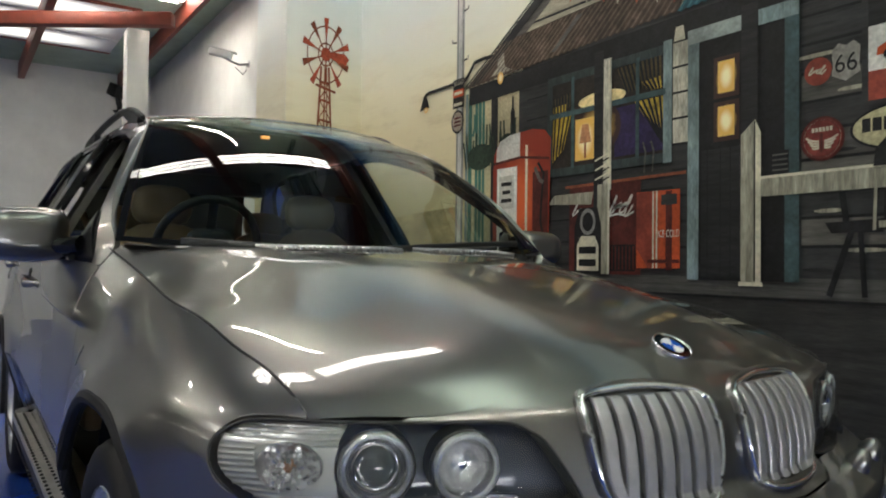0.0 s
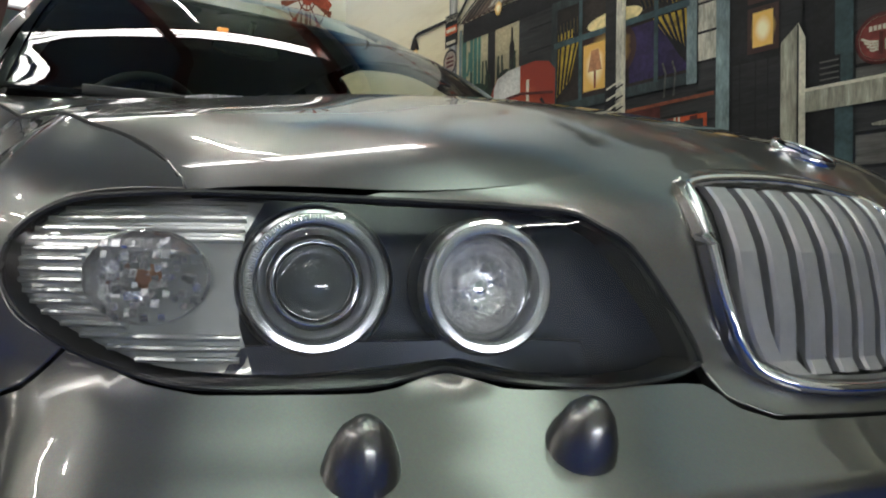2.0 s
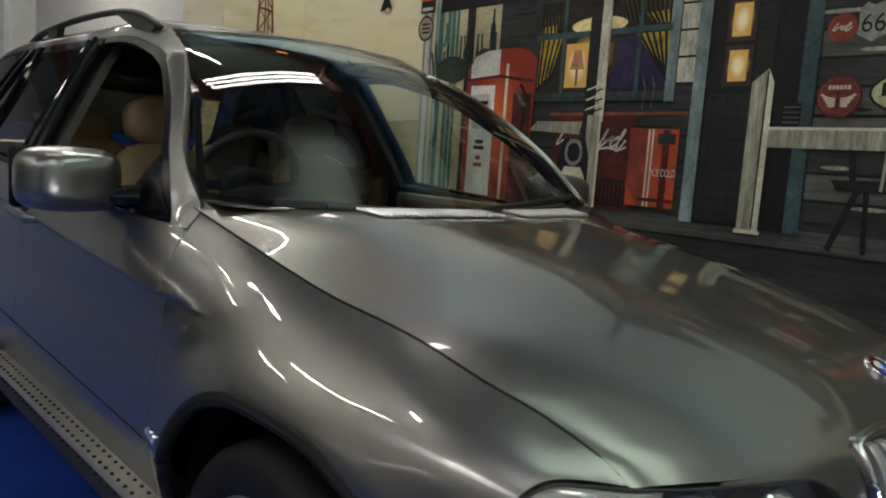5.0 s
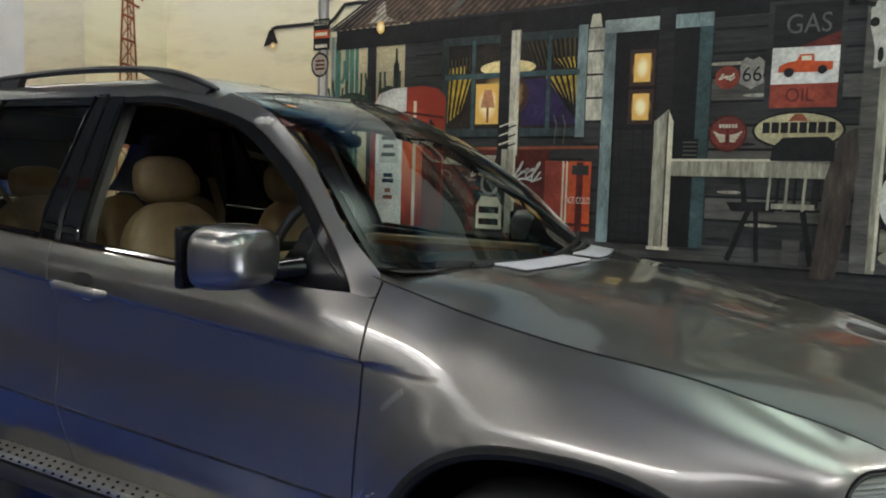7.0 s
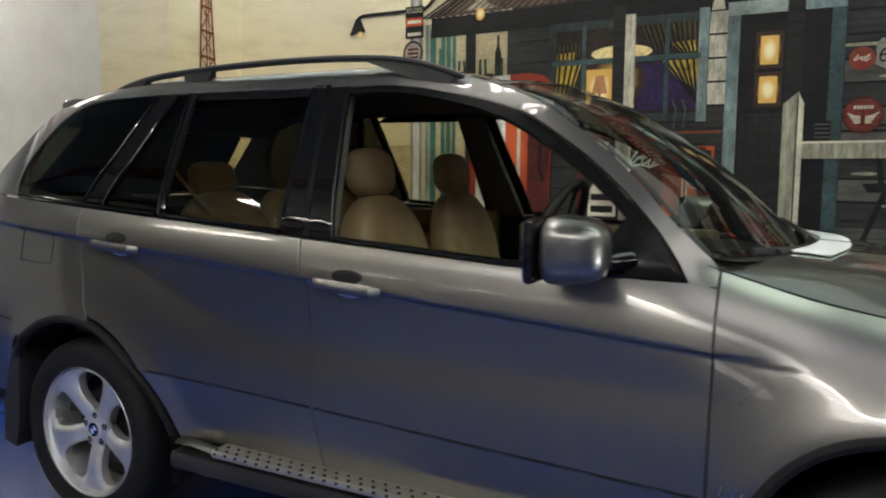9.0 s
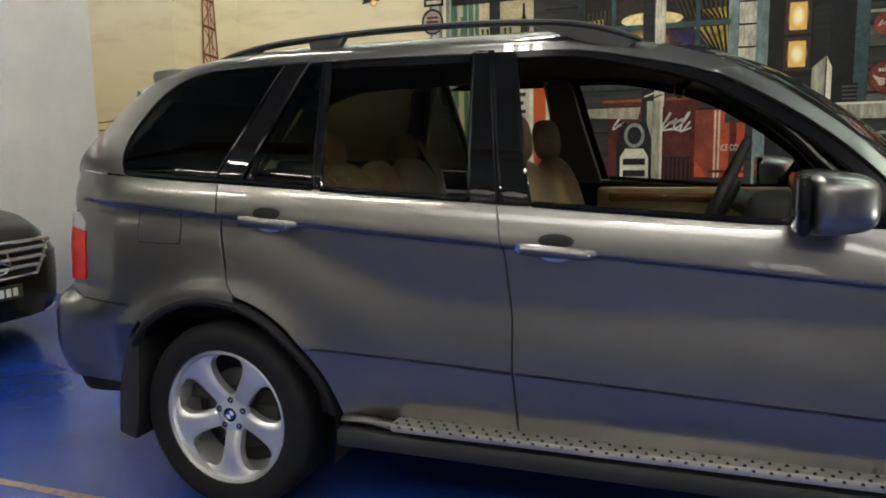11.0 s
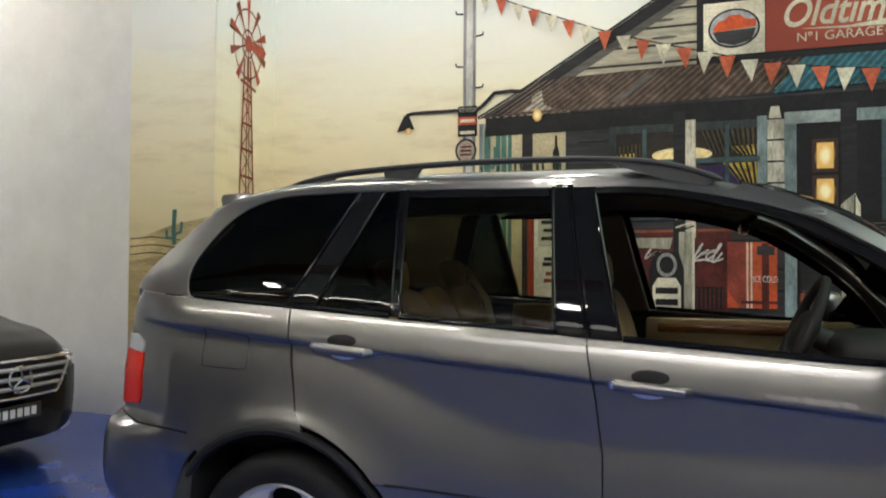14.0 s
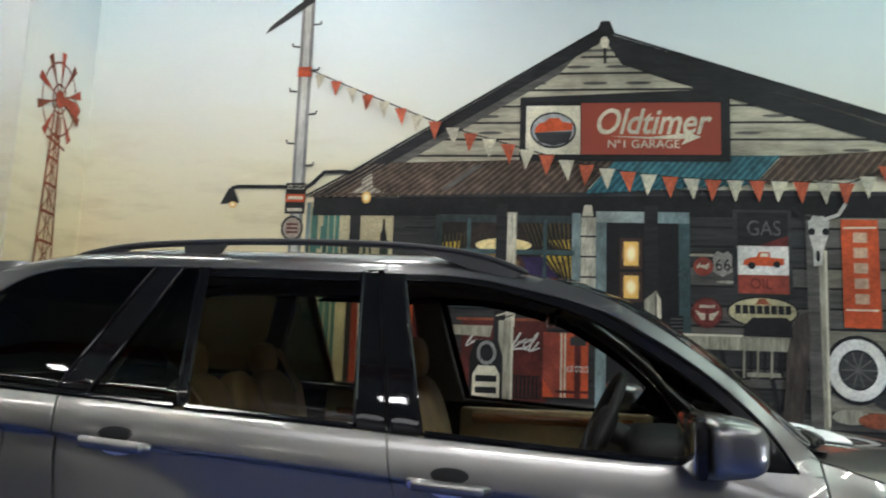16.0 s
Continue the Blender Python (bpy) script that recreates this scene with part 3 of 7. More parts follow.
# barred window and a long batten on the far side wall
gw = empty("window_1", pose(1.5, -9.0, 1.55))
tagged(gw, "barred window in the far side wall", "window", kind="structure")
box("window_pane", (-0.55, 0.0, 0.0), (0.55, 0.012, 0.75), glow("dusty_window_pane", (1.0, 0.97, 0.89), 1.0), gw)
for k in range(6):
    box("bar", (-0.57 + k * 0.22, 0.0, -0.02), (-0.53 + k * 0.22, 0.03, 0.77), BEAM_RED, gw)
for k in range(3):
    box("bar", (-0.57, 0.0, -0.03 + k * 0.39), (0.57, 0.034, 0.01 + k * 0.39), BEAM_RED, gw)
for x in (-11.6, -8.6, -5.6, -2.6):
    lamp = copy_thing(bpy.data.objects["ceiling_light"], pose(x, -8.93, 3.35, 0, 0, 90) @ pose(0, 0, 0, 0, 90, 0))

# ---- the grey estate car ----
CAR = empty("estate_car")
tagged(CAR, "grey metallic four-wheel-drive estate car with beige leather inside", "car")
FLIPS = (False, True)


def arch_points(ax, r, a0, a1, n=22):
    if ax > 0:
        out = []
        for i in range(n + 1):
            a = radians(a0 + (a1 - a0) * i / n)
            c, s_ = math.cos(a), math.sin(a)
            half = r * (0.50 if c > 0 else 0.44) / 0.465
            out.append((1.44 + half * math.copysign(abs(c) ** 0.8, c), 0.37 + r * math.copysign(abs(s_) ** 0.8, s_)))
        return out
    return [(ax + r * math.cos(radians(a0 + (a1 - a0) * i / n)), 0.37 + r * math.sin(radians(a0 + (a1 - a0) * i / n))) for i in range(n + 1)]


def on_side(points):
    return [(ux(x), z) for x, z in points]


def raked(u, w):
    """The side by the height over the crease, whose slope the rows of the mesh follow."""
    return lower(u, w + crease(plan_at(u)[0]))


def rake(points):
    return [(u, z - crease(plan_at(u)[0])) for u, z in points]


def run(f, a, b, n=12):
    return [(a + (b - a) * i / n, f(a + (b - a) * i / n)) for i in range(n + 1)]


G = 0.0035
DOORS = {}
for flip in FLIPS:
    # front wing, round to the lamp
    r = 0.465
    wing = on_side(run(lambda x: min(seam_z(x), belt(x) + 0.05), 0.93 + G, 2.085, 24)) + [(0.946, 0.9245), (0.917, 0.911)]
    wing += [tuple(p) for p in spline([(0.906, 0.9005), (0.97, 0.902), (1.032, 0.899), (1.074, 0.888), (1.099, 0.868), (1.106, 0.845), (1.096, 0.816), (1.066, 0.792), (1.008, 0.772)], 4)] + [(1.05, 0.742), (1.12, 0.722)]
    wing += on_side(arch_points(1.41, r, 40, 172) + [(0.93 + G, 0.43)])
    skin("front_wing", rake(wing), raked, PAINT, CAR, (0.03, 0.010), flip=flip)
    # front door below the belt
    d = [(0.93 - G, 0.435), (0.93 - G, 1.126)] + run(belt, 0.86, -0.322 + G, 14) + [(-0.292 + G, 1.01), (-0.27 + G, 0.84), (-0.262 + G, 0.435)]
    fd = skin("front_door", rake(on_side(d)), raked, PAINT, CAR, (0.045, 0.008), flip=flip)
    # rear door
    d = [(-0.262 - G, 0.435), (-0.27 - G, 0.84), (-0.292 - G, 1.01)] + run(belt, -0.322 - G, -1.375, 14) + [(-1.36, 1.08), (-1.325, 0.90), (-1.30, 0.868)]
    d += [(x, z) for x, z in arch_points(-1.41, 0.505, 76, 12, 14)] + [(-0.905, 0.435)]
    rd = skin("rear_door", rake(on_side(d)), raked, PAINT, CAR, (0.045, 0.008), flip=flip)
    DOORS[flip] = (fd, rd)
    s = 1 if flip else -1
    # thin dark tube that stands in for the shade along the lower door crease
    for dr, x0, x1 in ((fd, -0.255, 0.92), (rd, -0.985, -0.27)):
        path = [lower(ux(x), sill_line(x) + 0.004, -0.0012) for x in np.linspace(x0, x1, 14)]
        tube("crease_shade", [(p[0], s * abs(p[1]), p[2]) for p in path], 0.0028, VOID, dr, 6)
    # rear quarter
    d = run(belt, -1.375 - 2 * G, -2.20, 10) + [(-2.235, 1.30), (-2.235, 1.20), (-2.125, 1.145), (-2.066, 1.115), (-2.056, 0.90), (-2.072, 0.872), (-2.185, 0.866), (-2.185, 0.838), (-2.05, 0.815), (-1.80, 0.80)]
    d += [(x, z) for x, z in arch_points(-1.41, 0.465, 131, 76, 14)] + [(-1.305, 0.868), (-1.33 - G, 0.90), (-1.365 - 2 * G, 1.08)]
    skin("rear_quarter", rake(on_side(d)), raked, PAINT, CAR, (0.035, 0.008), flip=flip)
    # inner arch lip and the well behind it
    for ax, a0, a1 in ((1.41, 6, 178), (-1.41, 8, 150)):
        pts = arch_points(ax, 0.468, a0, a1, 30)
        path = [lower(ux(x), z) - np.array((0, -0.012, 0)) for x, z in pts]
        v, f = tube_mesh(path, 0.019, 8)
        if flip:
            v = [(q[0], -q[1], q[2]) for q in v]
        bm = bmesh.new()
        vs = [bm.verts.new(q) for q in v]
        for q in f:
            bm.faces.new([vs[i] for i in q])
        part("arch_lip", bm, RUBBER, CAR)
        bm = bmesh.new()
        s = 1 if flip else -1
        rings = [[bm.verts.new((x, s * y, z)) for x, z in arch_points(ax, 0.48, -15, 195, 30)] for y in (0.86 if ax > 0 else 0.90, 0.55)]
        for i in range(len(rings[0]) - 1):
            bm.faces.new((rings[0][i], rings[0][i + 1], rings[1][i + 1], rings[1][i]))
        bm.faces.new(rings[1])
        part("wheel_well", bm, VOID, CAR)
    # dark structure behind the panels
    d = [(0.0, 0.40), (0.0, 0.70), (uy(0.40), 0.70), (uy(0.78), 0.70), (ux(2.0), 0.76)] + on_side([(2.0, 0.88)] + run(lambda x: min(seam_z(x), belt(x)) - 0.02, 1.9, -2.15, 32)) + [(ARC[-1], 1.2), (ARC[-1], 0.40)]
    d += on_side([(-1.92, 0.40)] + arch_points(-1.41, 0.50, 178, 2, 24) + [(-0.9, 0.42), (0.9, 0.42)] + arch_points(1.41, 0.50, 178, 2, 24)) + [(ux(2.03), 0.40)]
    skin("inner_shell", d, lambda u, z: lower(u, z, -0.02), VOID, CAR, 0.07, 0, flip=flip)

# bonnet, nose and bumpers
hood = [(-1 + 2 * i / 40, 0.0) for i in range(41)] + [(1, i / 30) for i in range(1, 31)] + [(1 - 2 * i / 60, 1.0) for i in range(1, 61)] + [(-1, 1 - i / 30) for i in range(1, 30)]
bonnet_ob = skin("bonnet", hood, lambda a, b: bonnet(a, b), PAINT, CAR, 0.03, 0.0)
for flip in FLIPS:
    nose = [(0, lip_z(0) + 0.002), (0, 0.715), (0.20, 0.712), (0.345, 0.716), (0.395, 0.731), (0.419, 0.755)]
    nose += [(0.452, 0.812), (0.487, 0.858), (0.515, 0.877), (0.545, 0.890), (0.62, 0.895), (uy(0.62), 0.896)] + [(uy(y), lip_z(y) + 0.002) for y in np.linspace(0.61, 0.03, 22)]
    skin("nose_panel", nose, lower, PAINT, bonnet_ob, 0.016, 0.012, flip=flip)
    bump = [(0, 0.22), (0, 0.7105), (0.20, 0.7075), (0.35, 0.7115), (0.402, 0.7255), (0.432, 0.739)] + [(u, 0.7405 + 0.014 * math.exp(-((u - 0.675) / 0.035) ** 2)) for u in np.linspace(0.45, 0.87, 20)]
    bump += [(0.92, 0.747), (0.985, 0.764), (1.004, 0.767), (1.046, 0.736), (1.118, 0.716)] + on_side(arch_points(1.41, 0.468, 38.5, 5, 10)) + [(ux(2.0), 0.30), (ux(2.06), 0.22)]
    skin("front_bumper", bump, lower, PAINT, CAR, 0.018, 0.012, flip=flip)
    rb = [(ARC[-1], 0.48), (ARC[-1], 0.83), (ux(-2.2), 0.835), (ux(-2.05), 0.808), (ux(-1.79), 0.79)] + on_side(arch_points(-1.41, 0.50, 129, 165, 8)) + [(ux(-1.93), 0.45), (ux(-2.05), 0.47), (ux(-2.2), 0.48)]
    skin("rear_bumper", rb, lower, PAINT, CAR, 0.03, 0.012, flip=flip)
    tail = [(ARC[-1], 0.84), (ARC[-1], 1.27), (ux(-2.24), 1.27), (ux(-2.25), 1.15), (ux(-2.25), 0.845)]
    skin("tailgate", tail, lower, PAINT, CAR, 0.04, flip=flip)

# glasshouse: rails and pillars in body colour
def sash(x, z, proud=0.0):
    """The glasshouse, its lower part following the belt line."""
    return glasshouse(x, z + (belt(x) - 1.192 + 0.047 * x) * max(0.0, min(1.0, (1.68 - z) / 0.46)), proud)


BELT_TOP = lambda x: belt(x) + 0.004
frame_line = spline([(0.862, 1.130), (0.845, 1.165), (0.768, 1.272), (0.638, 1.395), (0.480, 1.505), (0.266, 1.615), (-0.03, 1.677), (-0.38, 1.682), (-0.9, 1.688), (-1.35, 1.684), (-1.60, 1.665), (-1.76, 1.60), (-1.87, 1.48), (-1.895, 1.38), (-1.86, 1.295), (-1.80, 1.272)], 8)
outer = [(x, z) for x, y, z in WS_EDGE] + run(gutter, 0.10, -1.68, 24)
outer_low = [(-1.815, 1.655), (-1.935, 1.585), (-2.07, 1.475), (-2.178, 1.375), (-2.255, 1.295), (-2.255, 1.28)] + run(BELT_TOP, -2.22, -1.80, 5)


def pillar(x, z):
    """The frame round the side glass: rounded along the windscreen, its foot running into the wing."""
    p = glasshouse(x, z)
    if x > 0.1:
        x0 = float(np.interp(-z, -frame_line[:40, 1], frame_line[:40, 0]))
        x1 = float(np.interp(-z, -WS_EDGE[::-1, 2], WS_EDGE[::-1, 0]))
        q = min(1.0, max(0.0, (x - x0) / max(0.02, x1 - x0)))
        p = p + np.array((0, -0.87, 0.5)) * 0.048 * q * (1 - q) * sstep(0.1, 0.3, x)
        w = sstep(0.78, 0.92, x) * sstep(1.27, 1.15, z)
        p = p + (lower(ux(x), z) - p) * w
    return p


for flip in FLIPS:
    rail = [(0.926, 1.132), (0.926, 1.165), (0.915, 1.185)] + outer + outer_low + [tuple(p) for p in frame_line[::-1]][1:]
    skin("body_side_frame", rail, pillar, PAINT, CAR, 0.02, 0.02, flip=flip)
    fd, rd = DOORS[flip]

    def pane(name, pts, material, parent, proud, lip=0.004, step=0.05, label=""):
        return skin(name, pts, lambda x, z: sash(x, z, proud), material, parent, step, lip, flip=flip, label=label)

    pane("quarter_window", [(-1.815, 1.272), (-1.415, 1.258), (-1.222, 1.692), (-1.36, 1.695), (-1.60, 1.678), (-1.768, 1.61), (-1.882, 1.485), (-1.906, 1.38), (-1.872, 1.29)], TINT, CAR, -0.006, label="dark tinted quarter glass")
    pane("pillar_trim", [(-1.411, 1.264), (-1.295, 1.260), (-1.12, 1.684), (-1.22, 1.684)], GLOSS, rd, -0.001, 0.01)
    pane("corner_window", [(-1.292, 1.262), (-0.995, 1.248), (-1.068, 1.686), (-1.116, 1.686)], TINT, rd, -0.006)
    pane("window_channel", [(-0.992, 1.246), (-0.958, 1.244), (-1.032, 1.686), (-1.064, 1.686)], GLOSS, rd, 0.0, 0.01)
    pane("side_window", [(-0.955, 1.242), (-0.425, 1.215), (-0.485, 1.684), (-1.03, 1.686)], TINT_SIDE, rd, -0.010, label="half-tinted rear door glass")
    pane("pillar_trim", [(-0.422, 1.214), (-0.322, 1.209), (-0.425, 1.692), (-0.482, 1.692)], GLOSS, rd, 0.0, 0.012)
    pane("pillar_trim", [(-0.314, 1.209), (-0.214, 1.206), (-0.334, 1.690), (-0.417, 1.692)], GLOSS, fd, 0.0, 0.012)
    # black frame round the open front window
    fin = spline([(0.80, 1.18), (0.732, 1.268), (0.608, 1.381), (0.452, 1.486), (0.243, 1.593), (-0.035, 1.655), (-0.332, 1.662)], 8)
    fout = [tuple(p) for p in frame_line[:57]]
    pane("window_frame", [(0.845, 1.130)] + fout + [tuple(p) for p in fin[::-1]] + [(0.74, 1.150)], SATIN_BLACK, fd, -0.004, 0.02, 0.03)
    pane("mirror_triangle", [(0.845, 1.152), (0.80, 1.205), (0.69, 1.312), (0.635, 1.22), (0.60, 1.168)], SATIN_BLACK, fd, 0.002, 0.012, 0.03)
    pane("window_frame", [(-0.955, 1.684), (-0.50, 1.68), (-0.495, 1.655), (-1.02, 1.660)], GLOSS, rd, -0.003, 0.012)
    s = 1 if flip else -1
    for (x0, z0), (x1, z1), dr in (((-0.324, 1.212), (-0.425, 1.688), rd), ((-0.312, 1.212), (-0.415, 1.688), fd), ((-0.420, 1.216), (-0.481, 1.682), rd), ((-0.217, 1.209), (-0.332, 1.652), fd),
                                   ((-0.990, 1.250), (-1.060, 1.682), rd), ((-0.960, 1.246), (-1.030, 1.682), rd), ((-1.296, 1.264), (-1.124, 1.682), rd), ((-1.408, 1.268), (-1.226, 1.680), CAR)):
        path = [sash(x0 + (x1 - x0) * i / 6, z0 + (z1 - z0) * i / 6, 0.002) for i in range(7)]
        tube("pillar_bead", [(p[0], s * abs(p[1]), p[2]) for p in path], 0.0055, GLOSS, dr, 8)
    for x0, x1, dr in ((-0.21, 0.70, fd), (-0.96, -0.425, rd), (-1.83, -1.0, CAR)):
        path = [(x, s * abs(glasshouse(x, belt(x) + 0.010, 0.008)[1]), belt(x) + 0.010) for x in np.linspace(x0, x1, 12)]
        tube("weather_strip", path, 0.011, GLOSS, dr, 8)

# roof
skin("roof_panel", [(x, 0.0) for x in np.linspace(0.10, -1.88, 40)] + [(-1.90, q) for q in np.linspace(0, 1, 12)] + [(x, 1.0) for x in np.linspace(-1.9, 0.30, 40)] + [(0.12 + 0.18 * q, q) for q in np.linspace(0.95, 0.05, 10)], roof, PAINT, CAR, 0.04, 0.01)
skin("roof_panel", [(x, 0.0) for x in np.linspace(0.10, -1.88, 40)] + [(-1.90, q) for q in np.linspace(0, 1, 12)] + [(x, 1.0) for x in np.linspace(-1.9, 0.30, 40)] + [(0.12 + 0.18 * q, q) for q in np.linspace(0.95, 0.05, 10)], roof, PAINT, CAR, 0.04, 0.01, flip=True)
skin("windscreen", [(a, 0.0) for a in np.linspace(-0.97, 0.97, 24)] + [(a, 1.0) for a in np.linspace(0.97, -0.97, 24)], screen, SCREEN_GLASS, CAR, 0.06, 0.0, label="greenish windscreen glass reflecting the lights")
for a0, a1, b0, b1 in ((-1, 1, -0.02, 0.035), (-1, 1, 0.955, 1.01), (-1.0, -0.975, 0, 1), (0.975, 1.0, 0, 1)):
    skin("screen_border", [(a, b0) for a in np.linspace(a0, a1, 24)] + [(a, b1) for a in np.linspace(a1, a0, 24)], screen, GLOSS, CAR, 0.03, 0, proud=0.002)

# ---- the car's fittings ----
def frame_at(u, z, sink=0.0, flip=False, ahead=0.0):
    """A pose on the body's skin whose y axis points out of it; ahead: turns it towards straight ahead."""
    p = lower(u, z, -sink)
    _, _, nx, ny = plan_at(u)
    n = Vector((nx + ahead, ny, 0)).normalized()
    if flip:
        p, n = (p[0], -p[1], p[2]), Vector((n.x, -n.y, 0))
    q = Vector((0, 1, 0)).rotation_difference(n)
    return Matrix.LocRotScale(Vector([float(c) for c in p]), q, None)


def torus_profile(r, t, y0=0.0, n=8):
    return [(r + t * math.cos(2 * math.pi * k / n), y0 + t * math.sin(2 * math.pi * k / n)) for k in range(n + 1)]


LAMP_EDGE = [(0.72, 0.893), (0.895, 0.896), (0.97, 0.895), (1.030, 0.892), (1.069, 0.881), (1.092, 0.864), (1.098, 0.845), (1.089, 0.819), (1.06, 0.797), (1.0, 0.772), (0.92, 0.752), (0.86, 0.745), (0.745, 0.746), (0.70, 0.753), (0.675, 0.758), (0.65, 0.753), (0.60, 0.745), (0.53, 0.741),
             (0.46, 0.746), (0.430, 0.754), (0.424, 0.762), (0.456, 0.812), (0.491, 0.858), (0.519, 0.875), (0.55, 0.887), (0.62, 0.891)]
LAMP_EDGE = [tuple(p) for p in spline(LAMP_EDGE + LAMP_EDGE[:1], 3)[:-1]]
HOUSING = mat("lamp_housing_navy", (0.022, 0.030, 0.060), 0.3, 0.2, 0.5)
BULB_GREY = mat("projector_lens_glass", (0.10, 0.12, 0.13), 0.03, 0.0, 1.0)
FACET = mat("faceted_reflector", (0.92, 0.92, 0.93), 0.12, 0.75, bump=0.9, bump_scale=70)
BRIGHT = mat("bright_lamp_plastic", (0.66, 0.66, 0.68), 0.08, 0.85, 0.5)
RIBBED = mat("ribbed_lamp_plastic", (0.80, 0.83, 0.81), 0.10, 0.6, 0.8, bump=0.25, bump_scale=60)
AMBER = mat("amber_bulb", (0.36, 0.20, 0.13), 0.25)


def headlamp(flip):
    lamp = skin("headlamp", LAMP_EDGE, lambda u, z: lower(u, z, -0.003 + 0.045 * (0.905 - z)), LENS, CAR, 0.012, 0.0, flip=flip, label="clear twin-round headlamp behind one cover")
    grow = [(0.74 + (u - 0.74) * 1.02, 0.82 + (z - 0.82) * 1.04) for u, z in LAMP_EDGE]
    skin("housing", grow, lambda u, z: lower(u, z, -0.055), HOUSING, lamp, 0.03, 0.0, flip=flip)

    def at(u, z, sink):
        p = lower(u, z, -sink)
        return (p[0], -p[1] if flip else p[1], p[2])

    bm = bmesh.new()
    rows = [[bm.verts.new(at(u, z, sink)) for u, z in LAMP_EDGE] for sink in (-0.001, 0.07)]
    for k in range(len(LAMP_EDGE)):
        j = (k + 1) % len(LAMP_EDGE)
        bm.faces.new((rows[0][k], rows[0][j], rows[1][j], rows[1][k]))
    part("seal", bm, PLASTIC, lamp)
    tube("gasket", [at(u, z, 0.0) for u, z in LAMP_EDGE], 0.0028, PLASTIC, lamp, 6, True)
    # round lamps: dark barrel, ridged bright ring, bowl, and projector or faceted reflector
    for u, z, r, kind in ((0.785, 0.824, 0.051, 0), (0.632, 0.821, 0.049, 1)):
        m = frame_at(u, z, 0.03, flip, 0.25)
        barrel = [(r + 0.011, 0.012), (r + 0.013, 0.008), (r + 0.013, -0.05)] if kind == 0 else [(r + 0.008, 0.006), (r + 0.009, 0.0), (r + 0.009, -0.04)]
        lathe("lamp_barrel", barrel, HOUSING, lamp, m)
        lathe("lamp_ring", [(r - 0.012, 0.006), (r - 0.006, 0.015), (r + 0.002, 0.020), (r + 0.008, 0.017), (r + 0.011, 0.008)], BRIGHT, lamp, m)
        ring = lathe("light_guide", torus_profile(r + 0.001, 0.0045, 0.019), RIBBED, lamp, m, label="milky ridged ring of the parking light")
        bm = bmesh.new()
        for k in range(150):
            w = 2 * math.pi * k / 150
            block(bm, (-0.0004, 0.019, r - 0.0015), (0.0004, 0.0239, r + 0.0036), 0, Matrix.Rotation(w, 4, "Y"))
        bmesh.ops.transform(bm, matrix=m, verts=bm.verts[:])
        part("ridging", bm, BRIGHT, ring, smooth=False)
        if kind == 0:
            lathe("bowl", [(r - 0.010, 0.008), (r - 0.011, 0.0), (0.0355, -0.006), (0.0345, -0.03)], RIBBED, lamp, m)
            lathe("bowl_trim", torus_profile(0.0345, 0.0022, 0.002), CHROME, lamp, m)
            lathe("projector", [(0.0335, -0.015), (0.0325, 0.0), (0.029, 0.010), (0.021, 0.018), (0.011, 0.022), (0, 0.0235)], BULB_GREY, lamp, m, label="grey projector lens")
        else:
            bm = bmesh.new()
            prof = [(r - 0.010, 0.008), (r - 0.013, -0.003), (r - 0.021, -0.011), (0.017, -0.017), (0.006, -0.019)]
            cols = 20
            grid = [[bm.verts.new((a * math.cos(2 * math.pi * (k + 0.5 * (i % 2)) / cols), b, a * math.sin(2 * math.pi * (k + 0.5 * (i % 2)) / cols))) for k in range(cols)] for i, (a, b) in enumerate(prof)]
            for p, q in zip(grid, grid[1:]):
                for k in range(cols):
                    bm.faces.new((p[k], p[(k + 1) % cols], q[(k + 1) % cols], q[k]))
            bm.faces.new(grid[-1])
            bmesh.ops.transform(bm, matrix=m, verts=bm.verts[:])
            part("bowl", bm, FACET, lamp, smooth=False)
            lathe("bulb_cap", [(0.0095, -0.03), (0.0095, -0.008), (0.006, -0.003), (0, -0.002)], CHROME, lamp, m, 20)
    # indicator: ribbed bright chamber at the outer end
    chamber = [tuple(p) for p in spline([(0.832, 0.889), (0.97, 0.892), (1.027, 0.889), (1.065, 0.879), (1.087, 0.863), (1.093, 0.845), (1.084, 0.820), (1.056, 0.799), (1.0, 0.777), (0.92, 0.757), (0.835, 0.751)], 3)] + [(0.848, 0.79), (0.850, 0.824), (0.848, 0.86)]
    skin("indicator_reflector", chamber, lambda u, z: lower(u, z, -0.020 + 0.008 * sstep(1.0, 1.09, u)), RIBBED, lamp, 0.02, 0.0, flip=flip)
    for k in range(15):
        z = 0.762 + k * 0.0087
        hi = float(np.interp(z, [0.755, 0.761, 0.78, 0.80, 0.82, 0.845, 0.864, 0.882, 0.892, 0.9], [0.90, 0.94, 1.01, 1.06, 1.085, 1.092, 1.087, 1.066, 1.03, 0.99])) - 0.002
        spans = [(0.846, hi)] if not 2 < k < 11 else [(hi - 0.075, hi)]
        for lo, hi in spans:
            if hi - lo > 0.01:
                tube("rib", [at(u, z, 0.019 - 0.008 * sstep(1.0, 1.09, u)) for u in np.linspace(lo, hi, 8)], 0.0030, RIBBED, lamp, 8)
    m = frame_at(0.935, 0.827, 0.014, flip, 0.2)
    oval = m @ Matrix.Diagonal((1.35, 1, 1, 1))
    lathe("indicator_bowl", [(0.037, 0.004), (0.039, 0.001), (0.034, -0.006), (0.02, -0.012), (0, -0.013)], FACET, lamp, oval, 32)
    lathe("bulb", [(0.011, -0.012), (0.010, 0.0), (0.006, 0.006), (0, 0.007)], AMBER, lamp, m, 16)
    bm = bmesh.new()
    rnd = random.Random(5)
